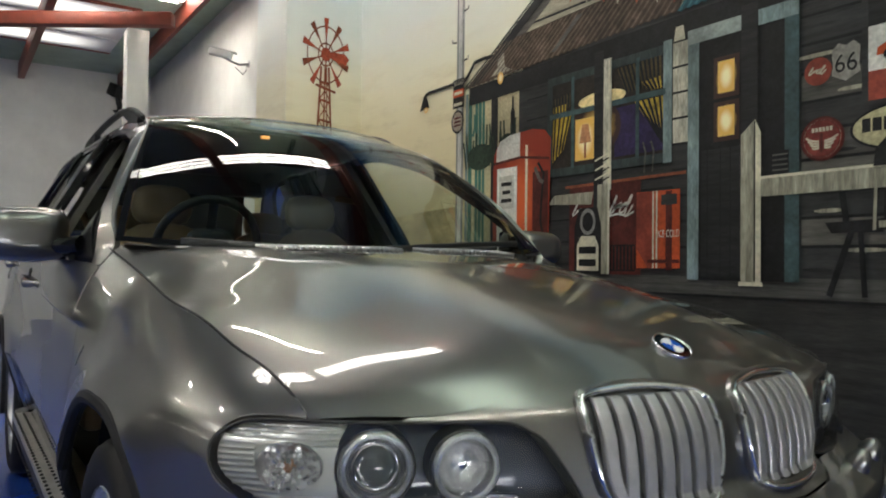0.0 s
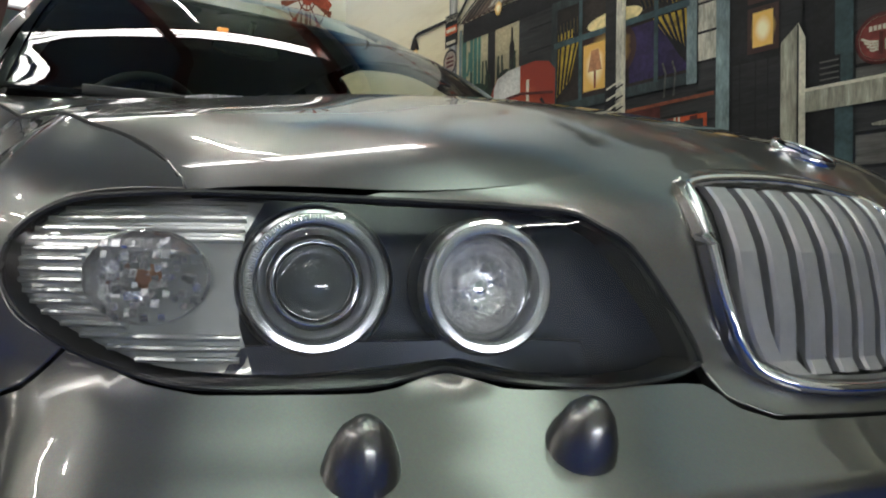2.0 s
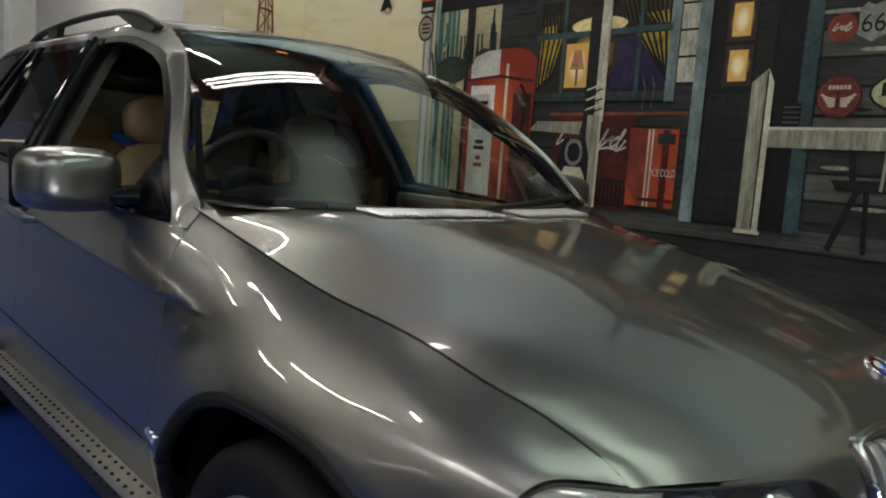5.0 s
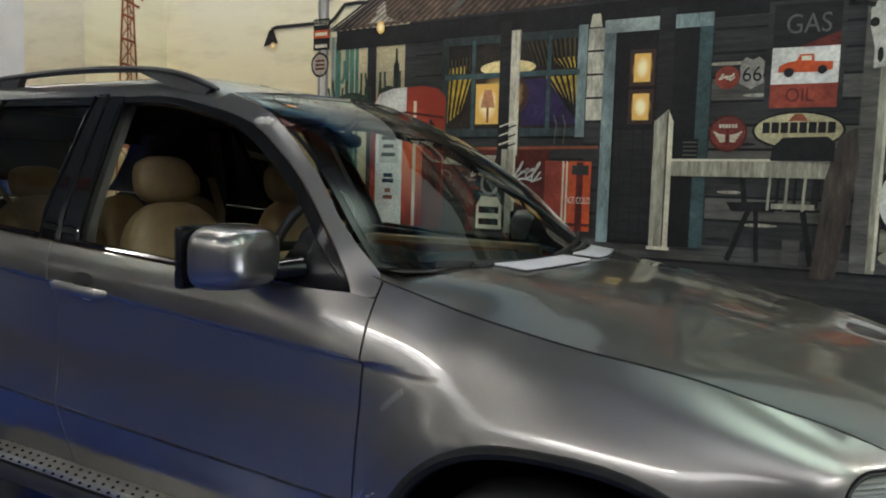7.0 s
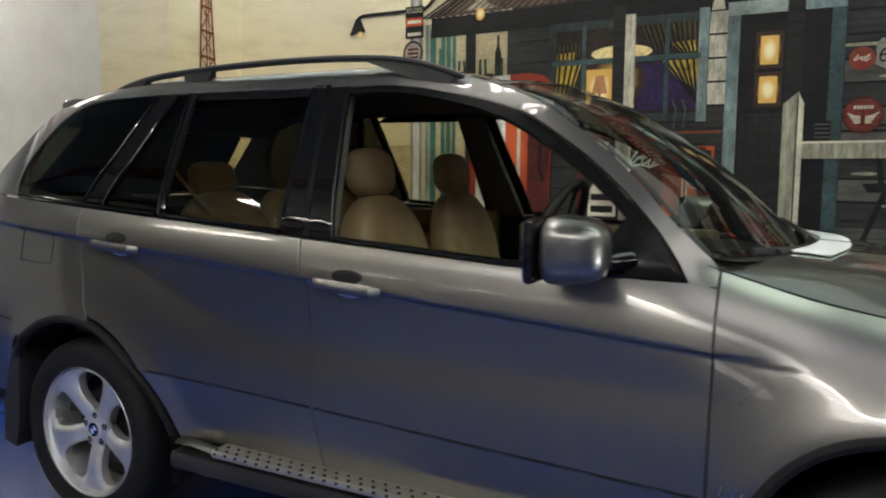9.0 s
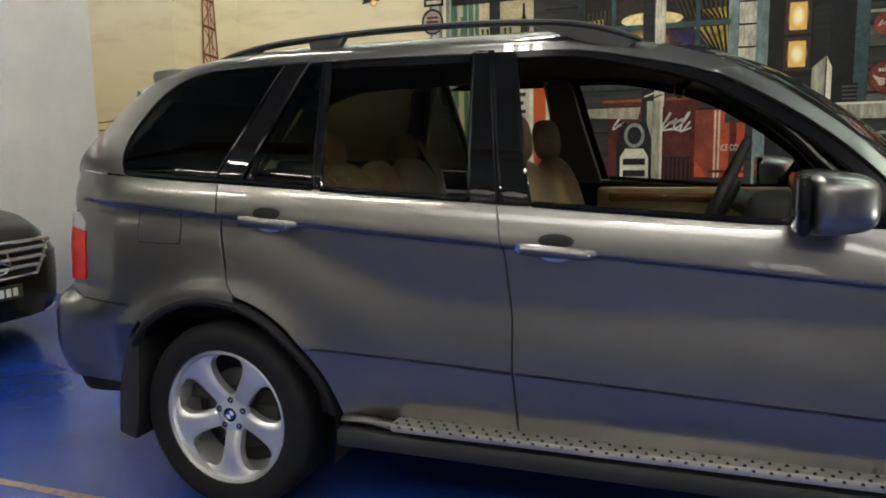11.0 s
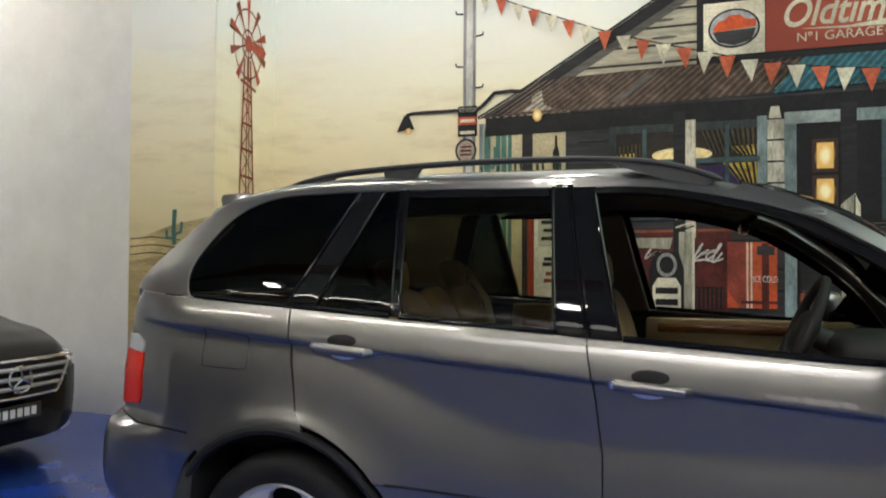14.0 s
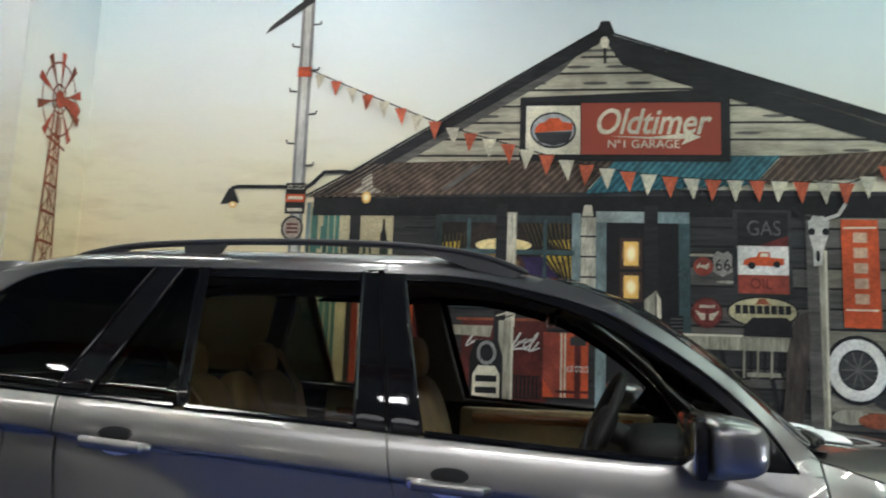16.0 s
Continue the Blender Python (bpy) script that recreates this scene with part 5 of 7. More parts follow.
# ---- inside the car ----
def cushion(name, lo, hi, material, parent, tilt=0.0, p=3.2, waist=0.0, label=""):
    """An upholstered pad with rounded faces; tilt: degrees it leans back."""
    bm = bmesh.new()
    bmesh.ops.create_icosphere(bm, subdivisions=4, radius=1)
    lo, hi = Vector(lo), Vector(hi)
    c, h = (lo + hi) / 2, (hi - lo) / 2
    for v in bm.verts:
        q = v.co.copy()
        q *= (abs(q.x) ** p + abs(q.y) ** p + abs(q.z) ** p) ** (-1 / p)
        q.x += 0.22 * waist * (abs(q.y) ** 2 - 0.5) * (1 if q.x > 0 else 0)
        q.y *= 1 - waist * 0.25 * max(0.0, q.z) ** 2
        w = Vector((q.x * h.x, q.y * h.y, q.z * h.z))
        if tilt:
            w = Matrix.Rotation(radians(-tilt), 3, "Y") @ w
        v.co = c + w
    return part(name, bm, material, parent, label)


def seat(x, y, parent):
    st = empty("seat")
    st.parent = parent
    tagged(st, "beige leather front seat with headrest")
    st.location = (x, y, 0)
    cushion("seat_cushion", (-0.05, -0.26, 0.62), (0.52, 0.26, 0.80), LEATHER, st, -6)
    cushion("backrest", (-0.20, -0.25, 0.72), (-0.02, 0.25, 1.33), LEATHER, st, 14, 3.0, 0.8)
    cushion("headrest", (-0.255, -0.135, 1.31), (-0.145, 0.135, 1.50), LEATHER, st, 8, 2.8)
    for k in (-0.05, 0.05):
        tube("headrest_post", [(-0.19, k, 1.25), (-0.20, k, 1.36)], 0.007, CHROME, st, 8)
    return st


seat(-0.20, -0.38, CAR), seat(-0.24, 0.38, CAR)
bench = empty("rear_bench")
bench.parent = CAR
tagged(bench, "beige leather rear bench")
cushion("seat_cushion", (-1.05, -0.62, 0.60), (-0.52, 0.62, 0.80), LEATHER, bench, -5)
for y0, y1 in ((-0.64, -0.14), (-0.14, 0.14), (0.14, 0.64)):
    cushion("backrest", (-1.18, y0, 0.72), (-1.02, y1, 1.33), LEATHER, bench, 14, 3.2, 0.4)
for y in (-0.40, 0.40):
    cushion("headrest", (-1.24, y - 0.12, 1.30), (-1.15, y + 0.12, 1.45), LEATHER, bench, 8)
BELT_WEB = mat("beige_seat_belt", (0.42, 0.34, 0.24), 0.7)
for y in (-0.55, 0.55):
    tube("seat_belt", [(-1.20, y * 1.12, 1.42), (-1.06, y * 1.02, 1.24), (-0.96, y * 0.80, 0.95)], 0.024, BELT_WEB, bench, 6, flat=(1, 0.12))
HEADLINER = mat("grey_headliner", (0.10, 0.095, 0.085), 0.9, vary=0.1, scale=60)
for flip in FLIPS:
    skin("headliner", [(0.05, 0.08), (-1.75, 0.08), (-1.75, 1.0), (0.2, 1.0)], lambda x, q: roof(x, q) - np.array((0, 0, 0.03)), HEADLINER, CAR, 0.1, 0, flip=flip)
    s = 1 if flip else -1
    fd, rd = DOORS[flip]
    for dr, x0, x1 in ((fd, -0.26, 0.72), (rd, -0.98, -0.38)):
        bm = block(bmesh.new(), (x0, 0.79, 0.62), (x1, 0.852, belt((x0 + x1) / 2) - 0.006), 0.02)
        bmesh.ops.scale(bm, vec=(1, s, 1), verts=bm.verts[:])
        card = part("door_card", bm, LEATHER, dr, "beige door lining")
        bm = block(bmesh.new(), (x0 + 0.06, 0.775, 1.080), (x1 - 0.10, 0.802, 1.126), 0.01)
        bmesh.ops.scale(bm, vec=(1, s, 1), verts=bm.verts[:])
        part("wood_strip", bm, WOOD_TRIM, card)
        bm = block(bmesh.new(), (x0 + 0.25, 0.735, 0.90), (x1 - 0.15, 0.805, 0.96), 0.02)
        bmesh.ops.scale(bm, vec=(1, s, 1), verts=bm.verts[:])
        part("armrest", bm, LEATHER, card)
        bm = block(bmesh.new(), (x1 - 0.22, 0.768, 1.06), (x1 - 0.10, 0.795, 1.10), 0.006)
        bmesh.ops.scale(bm, vec=(1, s, 1), verts=bm.verts[:])
        part("inner_handle", bm, PLASTIC, card)
    # pillar lining
    for pts in ([(-0.44, 1.21), (-0.24, 1.21), (-0.36, 1.69), (-0.49, 1.69)], [(-1.40, 1.26), (-1.30, 1.26), (-1.12, 1.68), (-1.21, 1.68)]):
        skin("pillar_lining", pts, lambda x, z: glasshouse(x, z, -0.05), HEADLINER, CAR, 0.08, 0.03, flip=flip)
box("cabin_floor", (-2.1, -0.80, 0.40), (0.75, 0.80, 0.46), CARPET, CAR)
box("load_floor", (-2.15, -0.70, 0.70), (-1.25, 0.70, 0.80), CARPET, CAR, 0.02)
DASH = mat("black_dashboard", (0.014, 0.014, 0.015), 0.6, bump=0.3, bump_scale=300)
cushion("dashboard", (0.42, -0.78, 0.78), (1.02, 0.78, 1.155), DASH, CAR, 0, 3.5)
box("bulkhead", (0.80, -0.80, 0.45), (1.0, 0.80, 1.10), VOID, CAR, 0.02)
cushion("binnacle", (0.42, -0.56, 1.06), (0.72, -0.20, 1.215), DASH, CAR, 0, 3.0)
cushion("console", (-0.35, -0.14, 0.46), (0.55, 0.14, 0.84), LEATHER, CAR, 0, 4)
sw = empty("steering_wheel")
sw.parent = CAR
sw.matrix_basis = pose(0.345, -0.38, 1.205, 0, -66, 0)
tube("wheel_rim", [(0.19 * math.cos(2 * math.pi * k / 40), 0.19 * math.sin(2 * math.pi * k / 40), 0) for k in range(40)], 0.0165, DASH, sw, 10, True)
cushion("hub_pad", (-0.085, -0.09, -0.05), (0.075, 0.09, 0.02), DASH, sw)
for a in (0, 180, 270):
    tube("spoke", [(0.07 * math.cos(radians(a + 90)), 0.07 * math.sin(radians(a + 90)), -0.01), (0.185 * math.cos(radians(a + 90)), 0.185 * math.sin(radians(a + 90)), 0)], 0.018, DASH, sw, 8, flat=(1, 0.4))
tube("column", [(0, 0, -0.03), (0, 0, -0.25)], 0.04, DASH, sw, 12)
cushion("inside_mirror", (0.16, -0.12, 1.555), (0.20, 0.12, 1.615), GLOSS, CAR)
tube("mirror_stem", [(0.19, 0, 1.60), (0.25, 0, 1.66)], 0.012, GLOSS, CAR, 8)
for y in (-0.38, 0.38):
    box("sun_visor", (0.10, y - 0.20, 1.655), (0.26, y + 0.20, 1.675), HEADLINER, CAR, 0.008)
LAMP_AMBER = glow("amber_roof_lamp", (1.0, 0.35, 0.06), 1.6)
box("roof_lamp", (-0.10, -0.02, 1.715), (-0.075, 0.02, 1.728), LAMP_AMBER, CAR, 0.004, "small amber roof lamp, lit")

# ---- the mural: a print on the wall, laid in thin flat layers ----
def ink(name, color, vary=0.25, scale=9.0, stretch=(1, 1, 1), second=None):
    """Faded print: brush grain over broad, uneven washes."""
    m = mat("print_" + name, color, 0.55, vary=vary, scale=scale, stretch=stretch, second=second, spec=0.25)
    n, l = m.node_tree.nodes, m.node_tree.links
    b = n["Principled BSDF"]
    src = b.inputs["Base Color"].links[0].from_socket
    tc = n["Texture Coordinate"]
    for sc, det, lo, hi in ((2.6, 4, 0.58, 1.12), (48.0, 3, 0.80, 1.12)):
        no, rm, mx, mp = n.new("ShaderNodeTexNoise"), n.new("ShaderNodeMapRange"), n.new("ShaderNodeMix"), n.new("ShaderNodeMapping")
        mp.inputs["Scale"].default_value = stretch if sc > 20 else (1, 1, 1)
        no.inputs["Scale"].default_value, no.inputs["Detail"].default_value = sc, det
        rm.inputs["From Min"].default_value, rm.inputs["From Max"].default_value = 0.32, 0.68
        rm.inputs["To Min"].default_value, rm.inputs["To Max"].default_value = lo, hi
        mx.data_type, mx.blend_type = "RGBA", "MULTIPLY"
        mx.inputs[0].default_value = 1.0
        l.new(tc.outputs["Object"], mp.inputs["Vector"]), l.new(mp.outputs["Vector"], no.inputs["Vector"])
        l.new(no.outputs["Fac"], rm.inputs["Value"]), l.new(src, mx.inputs[6]), l.new(rm.outputs["Result"], mx.inputs[7])
        src = mx.outputs[2]
    l.new(src, b.inputs["Base Color"])
    return m


def halo(name, mid, edge, start=0.25, end=1.1):
    """A printed patch that fades from its middle to its rim."""
    m = mat("print_" + name, mid, 0.55, spec=0.25)
    n, l = m.node_tree.nodes, m.node_tree.links
    tc, mp, ln, no, ad, rp = (n.new("ShaderNode" + k) for k in ("TexCoord", "Mapping", "VectorMath", "TexNoise", "Math", "ValToRGB"))
    mp.inputs["Scale"].default_value, mp.inputs["Location"].default_value = (2, 0, 2), (-1, 0, -1)
    ln.operation, ad.operation = "LENGTH", "MULTIPLY_ADD"
    no.inputs["Scale"].default_value, no.inputs["Detail"].default_value = 16, 5
    l.new(tc.outputs["Generated"], mp.inputs["Vector"]), l.new(mp.outputs["Vector"], ln.inputs[0]), l.new(tc.outputs["Object"], no.inputs["Vector"])
    ad.inputs[1].default_value = 0.35
    l.new(no.outputs["Fac"], ad.inputs[0]), l.new(ln.outputs["Value"], ad.inputs[2])
    l.new(ad.outputs[0], rp.inputs["Fac"])
    e = rp.color_ramp.elements
    e[0].position, e[0].color, e[1].position, e[1].color = start, (*mid, 1), min(1.0, end), (*edge, 1)
    l.new(rp.outputs["Color"], n["Principled BSDF"].inputs["Base Color"])
    return m


def sky_print():
    m = mat("print_sky", (0.7, 0.7, 0.6), 0.55, spec=0.25)
    n, l = m.node_tree.nodes, m.node_tree.links
    b = n["Principled BSDF"]
    tc, sep, no, add, ramp = n.new("ShaderNodeTexCoord"), n.new("ShaderNodeSeparateXYZ"), n.new("ShaderNodeTexNoise"), n.new("ShaderNodeMath"), n.new("ShaderNodeValToRGB")
    mp = n.new("ShaderNodeMapping")
    mp.inputs["Scale"].default_value = (0.5, 1, 2.2)
    no.inputs["Scale"].default_value, no.inputs["Detail"].default_value, no.inputs["Roughness"].default_value = 1.3, 7, 0.6
    l.new(tc.outputs["Object"], sep.inputs["Vector"]), l.new(tc.outputs["Object"], mp.inputs["Vector"]), l.new(mp.outputs["Vector"], no.inputs["Vector"])
    ms, mo = n.new("ShaderNodeMath"), n.new("ShaderNodeMath")
    ms.operation, mo.operation, add.operation = "MULTIPLY", "MULTIPLY_ADD", "ADD"
    ms.inputs[1].default_value = 0.2
    l.new(sep.outputs["Z"], ms.inputs[0])
    mo.inputs[1].default_value, mo.inputs[2].default_value = 0.10, -0.05
    l.new(no.outputs["Fac"], mo.inputs[0])
    l.new(ms.outputs[0], add.inputs[0]), l.new(mo.outputs[0], add.inputs[1])
    l.new(add.outputs[0], ramp.inputs["Fac"])
    e = ramp.color_ramp.elements
    e[0].position, e[0].color = 0.24, (0.50, 0.40, 0.20, 1)
    e[1].position, e[1].color = 1.0, (0.03, 0.20, 0.50, 1)
    for p, c in ((0.36, (0.66, 0.57, 0.34)), (0.46, (0.76, 0.68, 0.45)), (0.56, (0.80, 0.76, 0.58)), (0.66, (0.77, 0.79, 0.73)), (0.76, (0.70, 0.77, 0.77)), (0.87, (0.56, 0.69, 0.74)), (0.94, (0.22, 0.46, 0.66))):
        q = e.new(p)
        q.color = (*c, 1)
    # ochre cloud banks, drawn out sideways
    mp2, n2, rm, mx = n.new("ShaderNodeMapping"), n.new("ShaderNodeTexNoise"), n.new("ShaderNodeMapRange"), n.new("ShaderNodeMix")
    mp2.inputs["Scale"].default_value = (0.9, 0.9, 4.2)
    n2.inputs["Scale"].default_value, n2.inputs["Detail"].default_value, n2.inputs["Roughness"].default_value = 1.5, 7, 0.62
    rm.inputs["From Min"].default_value, rm.inputs["From Max"].default_value = 0.50, 0.66
    rm.inputs["To Max"].default_value = 0.55
    fade = n.new("ShaderNodeMapRange")
    fade.inputs["From Min"].default_value, fade.inputs["From Max"].default_value = 3.3, 2.2
    cut = n.new("ShaderNodeMath")
    cut.operation = "MULTIPLY"
    mx.data_type, mx.blend_type = "RGBA", "MIX"
    mx.inputs[7].default_value = (0.52, 0.44, 0.27, 1)
    l.new(tc.outputs["Object"], mp2.inputs["Vector"]), l.new(mp2.outputs["Vector"], n2.inputs["Vector"]), l.new(n2.outputs["Fac"], rm.inputs["Value"])
    l.new(sep.outputs["Z"], fade.inputs["Value"]), l.new(fade.outputs["Result"], cut.inputs[0]), l.new(rm.outputs["Result"], cut.inputs[1])
    l.new(cut.outputs[0], mx.inputs[0]), l.new(ramp.outputs["Color"], mx.inputs[6])
    l.new(mx.outputs[2], b.inputs["Base Color"])
    return m


SKY = sky_print()
mural = tagged(empty("wall_mural"), "wall-high print of a desert petrol station", "mural", kind="structure")


def on_wall(x, z, layer):
    """A place on the long wall."""
    return (1.0086 * x - 0.031, WALL_Y - 0.002 - 0.0022 * layer, 1.0053 * z - 0.005)


def on_pier(x, z, layer):
    """A place on the front of the pier."""
    return (0.873 * x + 0.031, PIER_Y - 0.002 - 0.0022 * layer, 0.861 * z + 0.235)


def on_mill(y, z, layer):
    """A place on the pier's side for the wind pump, which is drawn narrow there."""
    return on_return(1.82 + 0.88 * (y - 2.215), 3.19 + 1.08 * (z - 3.315), layer)


def on_return(y, z, layer):
    """A place on the pier's side, which faces along the hall."""
    return (PIER_X + 0.002 + 0.0022 * layer, y, z)


PLACE = [on_wall]
PIECES = itertools.count()


def laid(pts, layer):
    """Places for one printed piece, each a hair above those laid before it."""
    layer += 0.0022 * next(PIECES)
    return [PLACE[0](x, z, layer) for x, z in pts]



def flat(name, pts, material, layer=1, parent=None):
    return mesh_object(name, laid(pts, layer), [tuple(range(len(pts)))], material, parent or mural, smooth=False)


def rect(name, x0, z0, x1, z1, material, layer=1, parent=None):
    return flat(name, [(x0, z0), (x1, z0), (x1, z1), (x0, z1)], material, layer, parent)


def disc(name, x, z, rx, rz, material, layer=1, parent=None, n=36):
    return flat(name, [(x + rx * math.cos(2 * math.pi * k / n), z + rz * math.sin(2 * math.pi * k / n)) for k in range(n)], material, layer, parent)


def ring(name, x, z, r0, r1, material, layer=1, parent=None, sq=1.0, n=40):
    v, f = [], []
    for k in range(n):
        a = 2 * math.pi * k / n
        v += [(x + r0 * sq * math.cos(a), z + r0 * math.sin(a)), (x + r1 * sq * math.cos(a), z + r1 * math.sin(a))]
        j = (k + 1) % n
        f.append((2 * k, 2 * k + 1, 2 * j + 1, 2 * j))
    return mesh_object(name, laid(v, layer), f, material, parent or mural, smooth=False)


def line(name, pts, w, material, layer=1, parent=None):
    """A painted stroke of even width."""
    p = [Vector(q) for q in pts]
    v, f = [], []
    for i, q in enumerate(p):
        d = (p[min(i + 1, len(p) - 1)] - p[max(i - 1, 0)]).normalized()
        o = Vector((-d.y, d.x)) * w / 2
        v += [(q.x + o.x, q.y + o.y), (q.x - o.x, q.y - o.y)]
    for i in range(len(p) - 1):
        f.append((2 * i, 2 * i + 1, 2 * i + 3, 2 * i + 2))
    return mesh_object(name, laid(v, layer), f, material, parent or mural, smooth=False)


def words(name, text, x, z, size, material, layer, parent, width=None, shear=0.0, bold=0.0):
    cu = bpy.data.curves.new(name, "FONT")
    cu.body, cu.size, cu.align_x, cu.align_y, cu.shear, cu.offset = text, size, "CENTER", "CENTER", shear, bold
    tmp = bpy.data.objects.new(name, cu)
    me = bpy.data.meshes.new_from_object(tmp)
    bpy.data.objects.remove(tmp)
    w = max(v.co.x for v in me.vertices) - min(v.co.x for v in me.vertices)
    k = (width / w) if width else 1.0
    for v, q in zip(me.vertices, laid([(x + v.co.x * k, z + v.co.y) for v in me.vertices], layer)):
        v.co = q
    me.materials.append(material)
    ob = new(name, me)
    ob.parent = parent
    return ob


I_DARK = ink("near_black", (0.012, 0.012, 0.014), 0.5, 12)
I_CHAR = ink("charcoal", (0.020, 0.020, 0.022), 0.5, 10, (0.4, 1, 3))
I_SLATE = ink("slate_board", (0.040, 0.041, 0.042), 0.5, 9, (0.35, 1, 4))
I_GREYB = ink("grey_board", (0.125, 0.12, 0.108), 0.55, 8, (0.35, 1, 4))
I_PALE = ink("pale_board", (0.52, 0.48, 0.36), 0.45, 7, (0.35, 1, 4))
I_WHITEB = ink("whitewash", (0.66, 0.62, 0.50), 0.4, 12, (2, 1, 0.5))
I_POST = ink("weathered_post", (0.42, 0.40, 0.31), 0.6, 9, (4, 1, 0.5))
I_TEAL = ink("teal_frame", (0.25, 0.33, 0.335), 0.5, 8, (2, 1, 0.7))
I_TEALD = ink("deep_teal", (0.060, 0.105, 0.112), 0.5, 8)
I_TIN = ink("rusty_tin", (0.085, 0.055, 0.04), 0.6, 14)
I_TINL = ink("tin_ridge", (0.17, 0.125, 0.095), 0.6, 14)
I_TTIN = ink("teal_tin", (0.035, 0.13, 0.165), 0.5, 10)
I_TTINL = ink("teal_ridge", (0.075, 0.235, 0.28), 0.5, 10)
I_RED = ink("sign_red", (0.31, 0.06, 0.038), 0.35, 8)
I_ORANGE = ink("orange_red", (0.62, 0.10, 0.03), 0.3, 10)
I_MAROON = ink("maroon", (0.12, 0.022, 0.018), 0.5, 8)
I_CREAM = ink("cream", (0.78, 0.73, 0.56), 0.15, 10)
I_WHITE = ink("white", (0.80, 0.79, 0.74), 0.12, 10)
I_GOLD = halo("lamplight", (0.80, 0.48, 0.12), (0.05, 0.025, 0.02), 0.5, 1.0)
I_DIM = ink("dim_curtain", (0.10, 0.072, 0.028), 0.5, 14)
I_BROWN = ink("dark_room", (0.030, 0.022, 0.018), 0.5, 6)
I_FRAMED = ink("shaded_frame", (0.045, 0.065, 0.066), 0.5, 8, (2, 1, 0.7))
I_GLOW = halo("bright_pane", (1.0, 0.90, 0.58), (0.80, 0.48, 0.12), 0.5, 1.0)
I_YELLOW = ink("yellow_curtain", (0.62, 0.42, 0.05), 0.6, 14)
I_PURPLE = ink("night_violet", (0.035, 0.022, 0.085), 0.5, 6)
I_RUST = ink("rust_iron", (0.30, 0.085, 0.04), 0.45, 20)
I_RUSTR = ink("vane_red", (0.50, 0.10, 0.05), 0.3, 20)
I_STEEL = ink("pole_steel", (0.30, 0.30, 0.29), 0.4, 12, (6, 1, 0.4))
I_STEELL = ink("pole_light", (0.68, 0.67, 0.62), 0.3, 12, (6, 1, 0.4))
I_SAND = ink("sand", (0.56, 0.45, 0.22), 0.3, 4, (0.5, 1, 2))
I_CACTUS = ink("cactus_teal", (0.08, 0.20, 0.16), 0.45, 16, (5, 1, 0.7))
I_LEAF = ink("scrub", (0.035, 0.06, 0.04), 0.6, 30)
I_GROUND = ink("boardwalk", (0.045, 0.044, 0.043), 0.55, 6, (0.3, 1, 5))
I_DECK = ink("porch_deck", (0.085, 0.083, 0.078), 0.6, 8, (0.3, 1, 5))
I_SKULL = ink("bone", (0.62, 0.60, 0.54), 0.4, 20)

# sky sheets on the wall and on the two faces of the pier
rect("sky_sheet", -3.364, 0.0, 6.2, 4.95, SKY, 0)
PLACE[0] = on_return
rect("sky_sheet", PIER_Y, 0.0, WALL_Y, 5.0, SKY, 0)
flat("painted_dune", [(PIER_Y, 0.0), (WALL_Y, 0.0), (WALL_Y, 1.5), (1.85, 1.56), (PIER_Y, 1.62)], I_SAND, 1)
# wind pump
PLACE[0] = on_mill
mill = empty("painted_windpump")
mill.parent = mural
wx, wz, sq, R = 2.215, 3.315, 0.86, 0.315
ring("wheel_rim", wx, wz, R * 0.79, R * 0.835, I_RUST, 2, mill, sq)
ring("inner_rim", wx, wz, R * 0.30, R * 0.35, I_RUST, 2, mill, sq)
for k in range(10):
    a = math.pi / 5 * k + math.pi / 2
    c, s_ = math.cos(a), math.sin(a)
    line("spoke", [(wx + 0.04 * c * sq, wz + 0.04 * s_), (wx + R * 0.8 * c * sq, wz + R * 0.8 * s_)], 0.014, I_RUST, 3, mill)
    w0, w1 = 0.045, 0.10
    pts = [(wx + sq * R * r * math.cos(a + d), wz + R * r * math.sin(a + d)) for r, d in ((0.45, -w0), (1.06, -w1), (1.06, w1), (0.45, w0))]
    if k not in (5,):
        flat("vane", pts, I_RUSTR if k % 2 == 0 else I_RUST, 4, mill)
disc("hub", wx, wz, 0.062, 0.062, I_RUSTR, 5, mill)
flat("tail_vane", [(wx + 0.05, wz - 0.02), (wx + 0.24, wz - 0.075), (wx + 0.28, wz - 0.01), (wx + 0.23, wz + 0.03), (wx + 0.07, wz + 0.03)], I_RUSTR, 5, mill)
lx = lambda z: wx - 0.01 - 0.045 - 0.062 * (3.2 - z)
rx_ = lambda z: wx - 0.01 + 0.045 + 0.062 * (3.2 - z)
for f in (lx, rx_):
    line("tower_leg", [(f(3.2), 3.2), (f(1.3), 1.3)], 0.022, I_RUST, 3, mill)
line("tower_leg", [(wx - 0.01, 3.2), (wx - 0.03, 1.3)], 0.016, I_RUST, 3, mill)
line("tower_leg", [(wx + 0.01, 3.2), (wx + 0.04, 1.3)], 0.012, I_RUST, 3, mill)
line("tower_deck", [(wx - 0.12, 3.03), (wx + 0.12, 2.98)], 0.022, I_RUST, 4, mill)
zz = [3.06, 2.90, 2.72, 2.53, 2.33, 2.12, 1.9, 1.66, 1.4]
for a, b in zip(zz, zz[1:]):
    line("tower_strut", [(lx(a), a), (rx_(a), a - 0.015)], 0.020, I_RUST, 3, mill)
    line("tower_brace", [(lx(a), a), (rx_(b), b)], 0.011, I_RUST, 3, mill)
    line("tower_brace", [(rx_(a), a), (lx(b), b)], 0.011, I_RUST, 3, mill)
